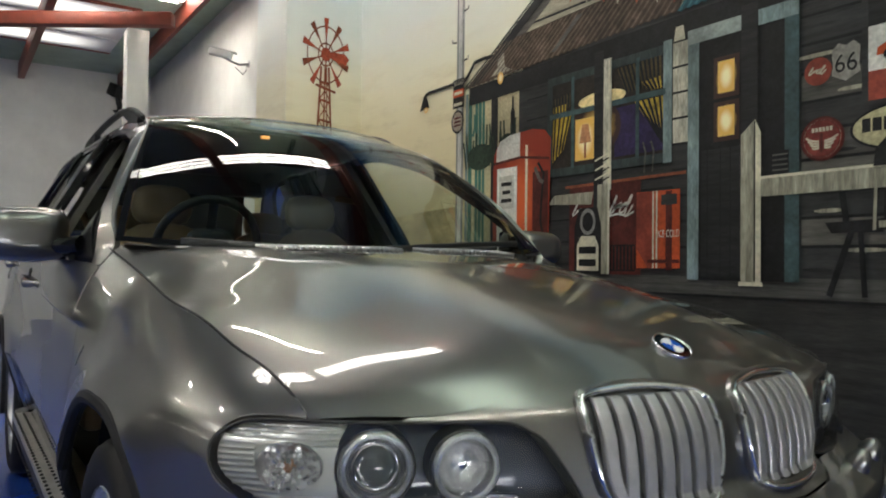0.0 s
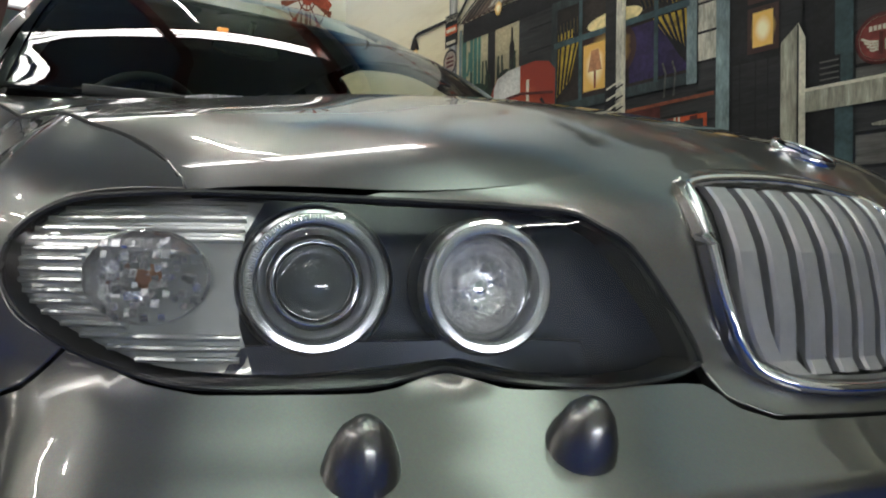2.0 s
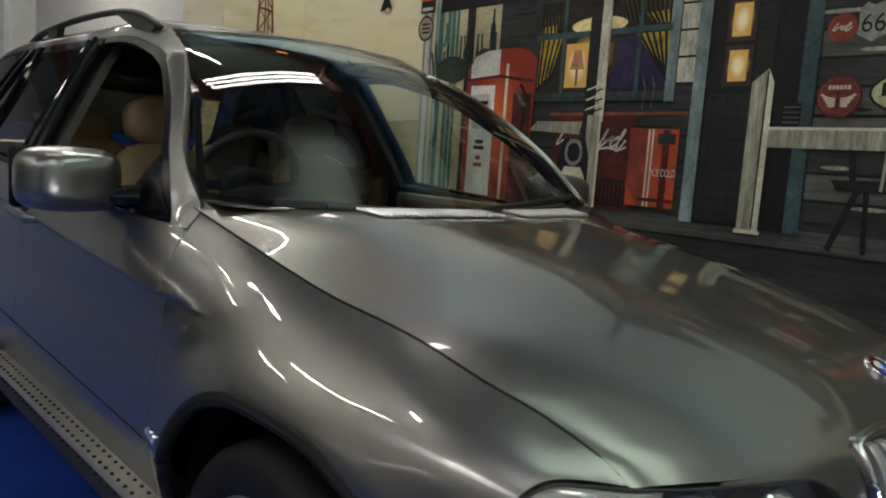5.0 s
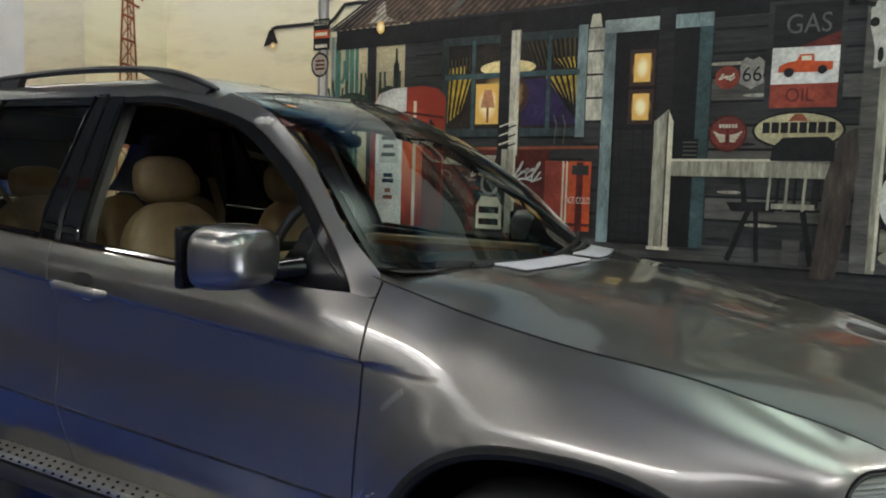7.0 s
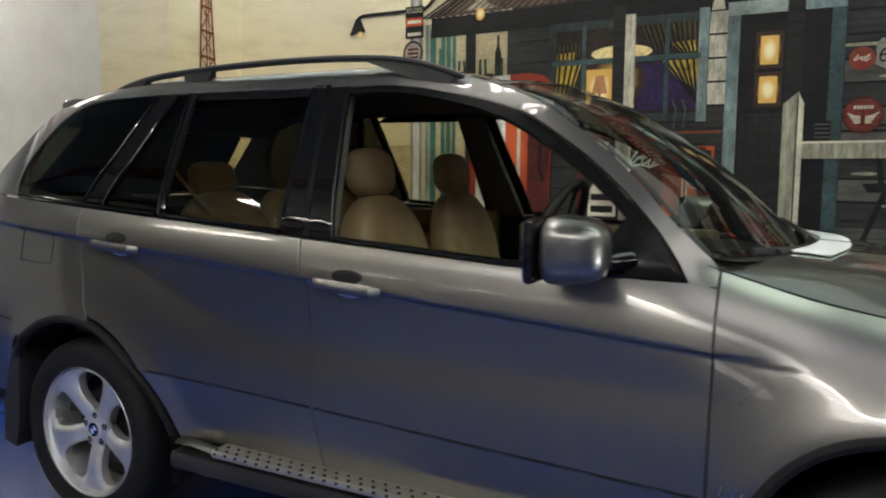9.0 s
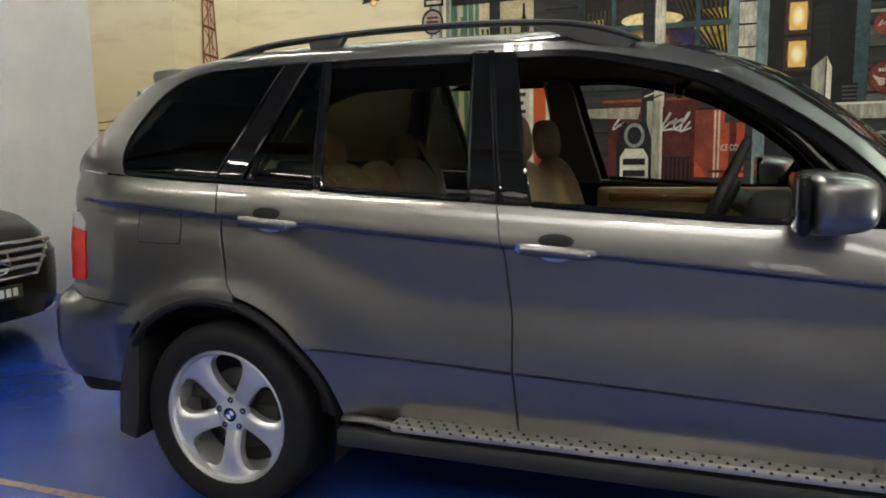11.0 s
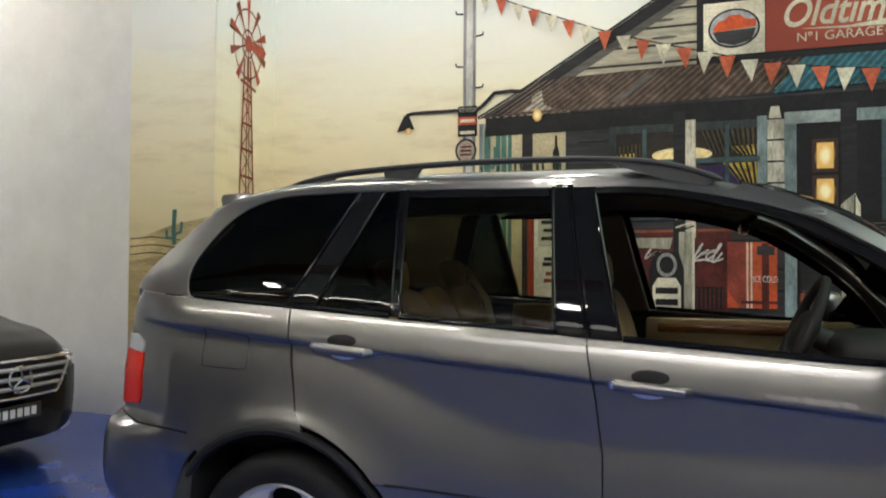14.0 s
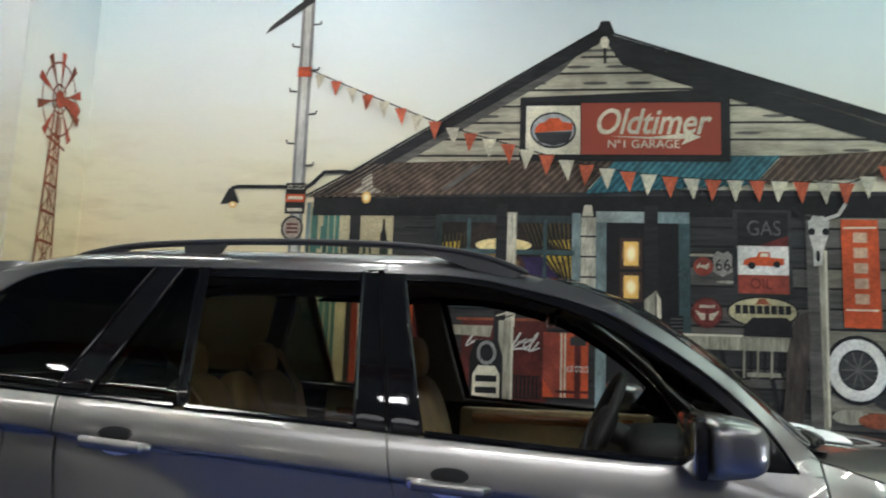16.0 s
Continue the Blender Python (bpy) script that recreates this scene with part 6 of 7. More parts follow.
# the pier's front: dunes, streaky clouds, fence and cactus
PLACE[0] = on_pier
rect("sky_sheet", -4.86, 0.0, -3.958, 5.3, SKY, 0)
flat("painted_dune", [(-4.85, 0.0), (-3.958, 0.0), (-3.958, 1.80), (-4.4, 1.72), (-4.85, 1.58)], I_SAND, 1)
flat("painted_dune", [(-4.85, 0.0), (-3.958, 0.0), (-3.958, 1.45), (-4.4, 1.47), (-4.85, 1.40)], ink("near_sand", (0.44, 0.34, 0.16), 0.35, 5, (0.5, 1, 2)), 2)
for z in (1.62, 1.55, 1.48):
    line("fence_wire", [(-4.84, z - 0.02), (-4.6, z), (-4.3, z - 0.03)], 0.010, I_DARK, 3)
line("cactus_stem", [(-4.36, 1.55), (-4.37, 1.70), (-4.36, 1.86)], 0.045, I_CACTUS, 3)
line("cactus_arm", [(-4.36, 1.64), (-4.29, 1.66), (-4.285, 1.75)], 0.03, I_CACTUS, 3)
line("cactus_arm", [(-4.36, 1.60), (-4.44, 1.61), (-4.445, 1.68)], 0.03, I_CACTUS, 3)
PLACE[0] = on_wall
flat("painted_dune", [(-3.4, 0.0), (-1.6, 0.0), (-1.6, 1.62), (-2.2, 1.60), (-2.9, 1.56), (-3.4, 1.62)], I_SAND, 1)

# pole with lamps
rect("painted_pole", -1.68, 0.9, -1.58, 5.0, I_STEEL, 3)
rect("pole_highlight", -1.655, 0.9, -1.605, 5.0, I_STEELL, 4)
flat("cross_arm", [(-1.96, 3.83), (-1.93, 3.89), (-1.60, 4.16), (-1.58, 4.09)], I_CHAR, 5)
line("cross_arm", [(-1.60, 4.12), (-1.50, 4.22), (-1.46, 4.36)], 0.035, I_CHAR, 5)
for z, sd in ((2.95, -1), (3.18, 1), (3.36, -1), (3.53, 1), (3.72, -1), (3.9, 1), (2.78, 1), (4.2, -1)):
    x = -1.63 + sd * 0.05
    line("pole_step", [(x, z), (x + sd * 0.055, z + 0.005), (x + sd * 0.06, z + 0.03)], 0.014, I_CHAR, 5)
rect("pole_band", -1.685, 3.48, -1.575, 3.56, I_ORANGE, 5)
line("lamp_arm", [(-1.62, 2.615), (-2.10, 2.615), (-2.15, 2.60)], 0.028, I_CHAR, 5)
flat("lamp_shade", [(-2.17, 2.60), (-2.13, 2.605), (-2.08, 2.49), (-2.23, 2.475)], I_CHAR, 5)
disc("lamp_bulb", -2.13, 2.475, 0.03, 0.025, I_GLOW, 6)
line("lamp_arm", [(-1.58, 2.60), (-1.52, 2.64), (-1.43, 2.73), (-1.30, 2.735), (-1.16, 2.72)], 0.030, I_CHAR, 6)
flat("lamp_shade", [(-1.125, 2.79), (-1.075, 2.79), (-1.055, 2.62), (-0.965, 2.575), (-1.235, 2.575), (-1.145, 2.62)], ink("shade_enamel", (0.45, 0.42, 0.34), 0.5, 14), 6)
disc("lamp_bulb", -1.10, 2.54, 0.035, 0.045, I_GLOW, 7)
rect("pole_sign", -1.72, 2.41, -1.565, 2.645, I_DARK, 6)
rect("sign_band", -1.715, 2.50, -1.57, 2.56, I_ORANGE, 7)
words("sign_words", "ICE COLD", -1.642, 2.612, 0.05, I_CREAM, 7, mural, 0.13)
for z in (2.53, 2.44):
    rect("sign_bar", -1.70, z - 0.012, -1.585, z + 0.012, I_CREAM, 8)
ring("round_sign", -1.655, 2.30, 0.075, 0.095, I_CHAR, 6, None, 0.9)
disc("round_sign", -1.655, 2.30, 0.07, 0.078, ink("aged_enamel", (0.50, 0.42, 0.34), 0.5, 20), 6)
for z in (2.33, 2.30, 2.27):
    rect("sign_bar", -1.70, z - 0.008, -1.61, z + 0.008, I_MAROON, 7)

# building: back wall, deck
rect("painted_ground", -1.6, 0.0, 6.0, 1.06, I_GROUND, 2)
rect("painted_deck", -1.6, 0.99, 6.0, 1.10, I_DECK, 3)
line("deck_edge", [(-1.6, 1.0), (6.0, 0.985)], 0.014, I_DARK, 4)
rect("painted_wall", -0.86, 1.08, 6.0, 2.62, I_SLATE, 2)
rect("open_bay", -1.55, 1.08, -0.86, 2.5, ink("far_sand", (0.60, 0.52, 0.32), 0.2, 4), 2)
for k in range(9):
    z = 1.16 + k * 0.145
    line("board_joint", [(-0.86, z), (0.5, z + 0.004)], 0.012, I_DARK, 3)
for k in range(10):
    z = 1.12 + k * 0.138
    rect("grey_plank", 1.22, z, 2.0, z + 0.122, I_GREYB if k in (1, 3, 4, 6) else I_SLATE, 3)
    line("plank_joint", [(1.22, z + 0.13), (2.0, z + 0.128)], 0.014, I_DARK, 4)
    rect("pale_plank", 2.12, z, 6.0, z + 0.122, I_GREYB if k % 3 else ink("dun_board", (0.26, 0.24, 0.19), 0.5, 7, (0.35, 1, 4)), 3)
    line("plank_joint", [(2.12, z + 0.13), (6.0, z + 0.13)], 0.014, I_DARK, 4)
for k in range(12):
    c = (1.3 + 0.6 * ((k * 37) % 11) / 11, 1.14 + 1.2 * ((k * 53) % 13) / 13)
    disc("board_wear", c[0], c[1], 0.07 + 0.03 * (k % 3), 0.010, I_POST if k % 2 else I_CHAR, 5)

# bay at the left: posts, cacti, bottle
rect("bay_post", -1.215, 1.1, -1.135, 2.5, I_CHAR, 4)
rect("bay_post", -0.89, 1.1, -0.80, 2.5, I_SLATE, 4)
rect("bay_post", -1.55, 1.1, -1.52, 2.5, I_TEAL, 3)
for x, w, z1 in ((-1.485, 0.05, 2.46), (-1.40, 0.035, 2.44), (-1.355, 0.04, 2.44), (-1.31, 0.03, 2.42)):
    line("painted_cactus", [(x, 1.1), (x, z1)], w, I_CACTUS, 4)
line("cactus_arm", [(-1.50, 2.18), (-1.44, 2.16), (-1.42, 2.22), (-1.42, 2.32)], 0.03, I_CACTUS, 5)
for k in range(16):
    x = -1.53 + 0.64 * ((k * 29) % 17) / 17
    line("scrub_blade", [(x, 1.9), (x + 0.02 * ((k % 5) - 2), 2.12 + 0.05 * (k % 3))], 0.018, I_LEAF, 5)
disc("scrub", -1.35, 1.98, 0.17, 0.10, I_LEAF, 4)
disc("scrub", -1.03, 2.0, 0.10, 0.12, I_LEAF, 3)
flat("painted_bottle", [(-0.985, 2.08), (-0.935, 2.08), (-0.935, 2.26), (-0.95, 2.30), (-0.952, 2.38), (-0.968, 2.38), (-0.97, 2.30), (-0.985, 2.26)], I_DARK, 4)

# roof: gable, barge boards, boards of the gable
flat("painted_gable", [(-1.25, 2.70), (0.60, 3.76), (3.3, 2.84), (3.3, 2.70)], I_PALE, 3)
for k in range(8):
    z = 2.86 + 0.125 * k
    x0 = -1.13 + (z - 2.70) * (1.85 / 1.06)
    x1 = 3.2 - (z - 2.82) * (2.7 / 0.94)
    if x1 > x0 + 0.1:
        line("gable_joint", [(x0, z), (x1, z + 0.003)], 0.016, I_CHAR, 4)
        for j in range(4):
            xx = x0 + (x1 - x0) * ((j * 0.27 + k * 0.13) % 1)
            disc("gable_wear", xx, z + 0.05, 0.09, 0.012, I_GREYB, 4)
flat("gable_shadow", [(0.62, 3.75), (3.3, 2.82), (3.3, 2.72), (2.2, 3.06), (1.1, 3.42), (0.75, 3.55)], I_CHAR, 5)
flat("gable_shadow", [(0.55, 3.765), (-1.2, 2.72), (-1.0, 2.70), (0.3, 3.48)], I_GREYB, 4)
flat("barge_board", [(-1.56, 2.535), (-1.20, 2.735), (0.585, 3.815), (0.60, 3.72), (-1.05, 2.735), (-1.32, 2.57)], I_CHAR, 6)
flat("barge_board", [(0.585, 3.815), (0.70, 3.77), (2.54, 3.165), (3.4, 2.86), (3.4, 2.80), (2.54, 3.095), (0.74, 3.69), (0.60, 3.72)], I_CHAR, 6)
line("barge_edge", [(-1.56, 2.548), (-1.20, 2.747), (0.585, 3.823), (0.71, 3.778), (3.4, 2.866)], 0.016, I_DARK, 7)
flat("ridge_cap", [(0.555, 3.78), (0.60, 3.885), (0.66, 3.885), (0.70, 3.785), (0.64, 3.74)], I_CHAR, 7)
disc("gable_lamp", 0.625, 3.72, 0.032, 0.045, I_CREAM, 8)
line("lamp_stem", [(0.625, 3.72), (0.63, 3.56)], 0.02, I_CHAR, 7)
flat("dark_eave", [(-1.50, 2.54), (3.4, 2.60), (3.4, 2.44), (-1.5, 2.40)], I_DARK, 4)


def tin(x0, x1, zb0, zb1, zt0, zt1, lean0, lean1, base, ridge, n, layer):
    """Corrugated sheet: a sheet with leaning ridges and a wavy foot."""
    foot = []
    for k in range(n * 2 + 1):
        t = k / (2 * n)
        foot.append((x0 + (x1 - x0) * t, zb0 + (zb1 - zb0) * t - (0.012 if k % 2 else 0)))
    flat("tin_sheet", foot + [(x1 + lean1, zt1), (x0 + lean0, zt0)], base, layer)
    for k in range(n):
        t0, t1 = (k + 0.12) / n, (k + 0.48) / n
        pts = []
        for t, top in ((t0, 0), (t1, 0), (t1, 1), (t0, 1)):
            xb, zb = x0 + (x1 - x0) * t, zb0 + (zb1 - zb0) * t
            xt, zt = x0 + lean0 + (x1 + lean1 - x0 - lean0) * t, zt0 + (zt1 - zt0) * t
            pts.append((xt, zt - 0.006) if top else (xb, zb - 0.004))
        flat("tin_ridge", pts, ridge, layer + 1)


tin(-1.52, 0.50, 2.545, 2.60, 2.80, 2.85, 0.42, 0.22, I_TIN, I_TINL, 34, 5)
tin(0.50, 1.66, 2.59, 2.665, 2.85, 2.87, 0.22, 0.18, I_TTIN, I_TTINL, 22, 7)
tin(1.66, 3.4, 2.665, 2.80, 2.86, 2.97, 0.18, 0.1, I_TIN, I_TINL, 26, 5)
flat("bright_sheet", [(-0.55, 2.60), (-0.50, 2.60), (-0.24, 2.79), (-0.30, 2.79)], I_GREYB, 7)

# the name board
board = empty("painted_name_board")
board.parent = mural
flat("board_frame", [(0.02, 2.82), (1.50, 2.82), (1.50, 3.36), (0.02, 3.30)], I_CHAR, 9, board)
rect("board_inset", 0.055, 2.86, 1.445, 3.265, I_DARK, 10, board)
rect("white_panel", 0.065, 2.87, 0.455, 3.235, I_CREAM, 11, board)
disc("oval", 0.26, 3.05, 0.165, 0.135, I_DARK, 12, board)
disc("oval_picture", 0.26, 3.05, 0.152, 0.122, ink("oval_grey", (0.42, 0.42, 0.42), 0.3, 20), 13, board)
flat("old_car", [(0.13, 3.06), (0.16, 3.10), (0.20, 3.11), (0.23, 3.14), (0.30, 3.14), (0.33, 3.11), (0.40, 3.10), (0.40, 3.05), (0.13, 3.03)], I_ORANGE, 14, board)
flat("road", [(0.125, 3.03), (0.40, 3.04), (0.37, 2.96), (0.26, 2.932), (0.16, 2.96)], I_SLATE, 14, board)
rect("red_panel", 0.46, 2.87, 1.435, 3.255, halo("board_red", (0.42, 0.095, 0.045), (0.26, 0.05, 0.03), 0.3, 1.0), 11, board)
words("board_words", "Oldtimer", 0.945, 3.105, 0.265, I_CREAM, 12, board, 0.80, 0.32, 0.004)
words("board_words", "Nº1 GARAGE", 0.90, 2.945, 0.085, I_CREAM, 12, board, 0.50)
flat("swash", [(0.66, 3.005), (0.95, 3.0), (1.22, 3.03), (1.30, 3.0), (1.16, 2.94), (1.19, 2.985), (0.95, 2.985)], I_CREAM, 12, board)

# windows
win = empty("painted_window")
win.parent = mural
rect("night_panes", -0.56, 1.78, 0.44, 2.40, I_BROWN, 4, win)
rect("violet_pane", 0.03, 1.82, 0.40, 2.12, I_PURPLE, 5, win)
rect("lit_pane", -0.33, 1.82, -0.10, 2.18, I_GOLD, 5, win)
disc("lamp_halo", -0.12, 2.02, 0.20, 0.17, I_GOLD, 5, win)
rect("bright_pane", -0.31, 1.83, -0.13, 2.10, I_GLOW, 6, win)
disc("ceiling_glow", -0.08, 2.20, 0.20, 0.05, ink("cream_glow", (0.92, 0.74, 0.36), 0.2, 8), 6, win)
flat("table_lamp", [(-0.245, 2.06), (-0.19, 2.06), (-0.165, 1.94), (-0.27, 1.94)], ink("lamp_shade", (0.55, 0.25, 0.12), 0.3, 20), 7, win)
line("lamp_foot", [(-0.217, 1.94), (-0.217, 1.84)], 0.016, I_RUST, 7, win)


def curtain(pts, folds, layer=6, cloth=None):
    flat("curtain", pts, cloth or I_YELLOW, layer, win)
    (xa, za), (xb, zb), (xc, zc), (xd, zd) = pts
    for k in range(folds):
        t = (k + 0.5) / folds
        line("curtain_fold", [(xa + (xb - xa) * t, za + (zb - za) * t), (xd + (xc - xd) * t, zd + (zc - zd) * t)], 0.016, I_DARK, layer + 1, win)


curtain([(-0.52, 2.13), (-0.34, 2.17), (-0.42, 1.92), (-0.53, 1.84)], 4)
curtain([(-0.53, 2.27), (-0.36, 2.29), (-0.36, 2.20), (-0.53, 2.19)], 6, 5, I_DIM)
curtain([(0.19, 2.13), (0.40, 2.13), (0.41, 1.85), (0.37, 1.90)], 5)
curtain([(0.05, 2.36), (0.41, 2.37), (0.41, 2.20), (0.12, 2.20)], 11, 5, I_DIM)
curtain([(0.24, 2.24), (0.41, 2.25), (0.41, 2.18), (0.30, 2.18)], 5, 6)
curtain([(-0.52, 2.215), (-0.40, 2.225), (-0.40, 2.175), (-0.52, 2.175)], 4, 6)
for x0, z0, x1, z1 in ((-0.575, 1.76, -0.525, 2.41), (-0.57, 2.365, 0.46, 2.42), (-0.57, 1.745, 0.46, 1.80), (0.405, 1.74, 0.465, 2.44)):
    rect("window_frame", x0, z0, x1, z1, I_TEAL if x0 > 0.3 else I_FRAMED, 8, win)
for x in (-0.33, 0.215):
    rect("glazing_bar", x - 0.014, 1.79, x + 0.014, 2.39, I_TEALD, 8, win)
rect("glazing_bar", -0.55, 2.135, 0.42, 2.17, I_TEALD, 8, win)
for x in (0.27, 0.33):
    line("cup_hook", [(x, 1.70), (x + 0.01, 1.82), (x - 0.01, 1.88)], 0.012, I_GREYB, 9, win)
rect("window_post", -0.135, 1.10, -0.055, 2.50, I_CHAR, 9, win)
rect("window_post", -0.055, 1.62, 0.012, 2.44, I_WHITEB, 9, win)
rect("window_post", -0.10, 1.10, 0.0, 1.66, I_POST, 10, win)
rect("post_highlight", -0.012, 1.10, 0.004, 2.43, I_CREAM, 11, win)
for k in range(6):
    line("post_stripe", [(-0.12, 1.66 + k * 0.03), (0.0, 1.70 + k * 0.03)], 0.010, I_CREAM if k % 2 else I_DARK, 11, win)
for k in range(9):
    z = 1.12 + k * 0.145
    rect("white_board", 0.468, z, 0.572, z + 0.132, I_WHITEB if k > 4 else I_SLATE, 5)
    line("board_joint", [(0.468, z + 0.138), (0.572, z + 0.138)], 0.012, I_DARK, 6)
flat("wall_lamp", [(0.49, 2.50), (0.54, 2.50), (0.555, 2.42), (0.475, 2.42)], I_CREAM, 7)

# petrol pump
pump = empty("painted_petrol_pump")
pump.parent = mural
PUMP_RED = halo("pump_orange", (0.64, 0.115, 0.035), (0.24, 0.03, 0.015), 0.4, 1.0)
flat("pump_body", [(-1.17, 1.08), (-0.56, 1.08), (-0.54, 1.86), (-0.54, 2.02), (-0.60, 2.08), (-0.72, 2.105), (-0.98, 2.095), (-1.10, 2.06), (-1.16, 1.97), (-1.17, 1.85)], PUMP_RED, 8, pump)
flat("pump_cap_white", [(-1.09, 2.06), (-0.98, 2.093), (-0.86, 2.10), (-0.86, 1.93), (-1.13, 1.91), (-1.13, 2.0)], I_WHITE, 9, pump)
rect("pump_face", -1.12, 1.10, -0.89, 1.86, I_WHITE, 9, pump)
rect("pump_edge", -0.80, 1.08, -0.775, 2.0, I_CREAM, 9, pump)
rect("pump_side", -0.72, 1.08, -0.56, 1.80, I_MAROON, 9, pump)
line("pump_band", [(-1.16, 1.90), (-0.85, 1.92), (-0.55, 1.88)], 0.018, I_MAROON, 10, pump)
rect("dial", -1.09, 1.56, -0.92, 1.80, ink("dial", (0.55, 0.55, 0.50), 0.2, 30), 10, pump)
for z, w in ((1.74, 0.12), (1.68, 0.09), (1.62, 0.12), (1.47, 0.08), (1.43, 0.10), (1.36, 0.05), (1.31, 0.08)):
    rect("print_bar", -1.005 - w / 2, z - 0.014, -1.005 + w / 2, z + 0.014, I_DARK if z > 1.38 else I_RED, 11, pump)
line("hose", [(-0.66, 1.86), (-0.60, 1.78), (-0.62, 1.62), (-0.63, 1.45), (-0.60, 1.35)], 0.022, I_DARK, 11, pump)
line("nozzle", [(-0.69, 1.83), (-0.64, 1.74), (-0.60, 1.72)], 0.03, I_GREYB, 12, pump)

# drinks cooler, bench, oil-can sign
rect("painted_cooler", -0.36, 1.10, 0.24, 1.66, I_MAROON, 5)
line("cooler_lid", [(-0.40, 1.665), (0.56, 1.675)], 0.018, I_RUST, 6)
rect("cooler_grate", 0.0, 1.12, 0.20, 1.28, I_DARK, 6)
for k in range(7):
    line("grate_bar", [(0.02 + k * 0.028, 1.13), (0.02 + k * 0.028, 1.27)], 0.010, I_MAROON, 7)


def swirl(x, z, w, h, loops, parent=None, layer=7, pen=0.012, paint=None):
    """Looped pen strokes, a flourish without letters."""
    n = loops * 16
    pts = [(x + w * k / n + 0.55 * w / loops * math.sin(2 * math.pi * k / 16 + 0.6) + 0.25 * h * math.sin(2 * math.pi * k / 16), z + h * (0.5 + 0.4 * math.cos(k * 0.11)) * math.sin(2 * math.pi * k / 16)) for k in range(n + 1)]
    line("swirl_writing", pts, pen, paint or I_WHITE, layer, parent)


swirl(0.01, 1.515, 0.16, 0.075, 4)
swirl(-0.32, 1.505, 0.10, 0.05, 3, None, 6, 0.010)
line("swirl_tail", [(-0.02, 1.455), (0.06, 1.468), (0.14, 1.455), (0.19, 1.475)], 0.012, I_WHITE, 7)
flat("cooler_shelf", [(-0.56, 1.56), (-0.50, 1.62), (-0.14, 1.62), (-0.16, 1.54)], I_POST, 7)
rect("red_fridge", 0.215, 1.14, 0.525, 1.585, I_ORANGE, 8)
flat("fridge_side", [(0.215, 1.58), (0.215, 1.26), (0.30, 1.14), (0.33, 1.14), (0.33, 1.585)], I_RED, 9)
for x in (0.335, 0.36):
    rect("fridge_trim", x, 1.14, x + 0.012, 1.585, I_CREAM, 10)
rect("fridge_stripe", 0.43, 1.13, 0.475, 1.58, I_MAROON, 10)
rect("fridge_label", 0.40, 1.50, 0.51, 1.56, I_SLATE, 11)
words("fridge_words", "ICE COLD", 0.452, 1.335, 0.06, I_WHITE, 11, mural, 0.15)
rect("fridge_foot", 0.30, 1.17, 0.525, 1.19, I_MAROON, 11)
flat("can_sign", [(-0.30, 1.10), (-0.065, 1.10), (-0.065, 1.40), (-0.10, 1.52), (-0.26, 1.52), (-0.30, 1.40)], I_DARK, 10)
flat("can_label", [(-0.275, 1.12), (-0.085, 1.12), (-0.085, 1.28), (-0.12, 1.34), (-0.24, 1.34), (-0.275, 1.28)], I_CREAM, 11)
ring("can_handle", -0.18, 1.43, 0.06, 0.085, I_STEEL, 11, None, 0.8)
for z in (1.25, 1.17):
    rect("can_bar", -0.255, z - 0.022, -0.105, z + 0.022, I_DARK, 12)

# door
door = empty("painted_door")
door.parent = mural
rect("door_leaf", 0.63, 1.08, 1.16, 2.40, I_DARK, 5, door)
rect("door_board", 0.66, 1.10, 0.90, 1.78, I_CHAR, 6, door)
for x in (0.70, 0.78, 0.84, 1.03, 1.08):
    line("door_joint", [(x, 1.1), (x, 1.78)], 0.006, I_DARK, 7, door)
rect("door_frame", 0.572, 1.08, 0.645, 2.45, I_TEAL, 7, door)
rect("door_frame", 0.572, 2.375, 0.93, 2.455, ink("pale_frame", (0.40, 0.46, 0.44), 0.4, 8), 8, door)
rect("door_frame", 1.00, 2.375, 1.215, 2.455, I_TEAL, 8, door)
rect("door_frame", 1.14, 1.08, 1.215, 2.455, I_TEALD, 7, door)
for z0, z1 in ((2.045, 2.265), (1.815, 2.025)):
    rect("lit_pane", 0.738, z0, 0.892, z1, I_GOLD, 7, door)
    rect("bright_pane", 0.765, z0 + 0.025, 0.865, z1 - 0.025, I_GLOW, 8, door)
rect("porch_post", 0.905, 1.80, 1.0, 2.50, I_CHAR, 9)
flat("low_post", [(0.905, 1.07), (0.985, 1.06), (0.985, 1.90), (0.905, 1.83)], I_POST, 10)
flat("low_post", [(0.985, 1.06), (1.018, 1.07), (1.018, 1.83), (0.985, 1.90)], I_CREAM, 10)
line("low_post_edge", [(0.985, 1.08), (0.985, 1.89)], 0.008, I_CHAR, 11)
rect("post_foot", 0.895, 1.055, 1.03, 1.075, I_CREAM, 11)
rect("hand_rail", 1.01, 1.505, 1.86, 1.605, I_POST, 9)
line("rail_edge", [(1.01, 1.60), (1.86, 1.605)], 0.014, I_CREAM, 10)
rect("tin_mug", 1.075, 1.605, 1.165, 1.725, I_DARK, 9)
for k in range(4):
    line("mug_band", [(1.08, 1.63 + k * 0.025), (1.16, 1.63 + k * 0.025)], 0.007, I_GREYB, 10)
flat("leaning_post", [(1.80, 0.95), (1.92, 0.95), (2.0, 1.60), (1.98, 1.78), (1.90, 1.74), (1.84, 1.50)], ink("dark_timber", (0.075, 0.06, 0.05), 0.6, 10, (3, 1, 0.6)), 11)

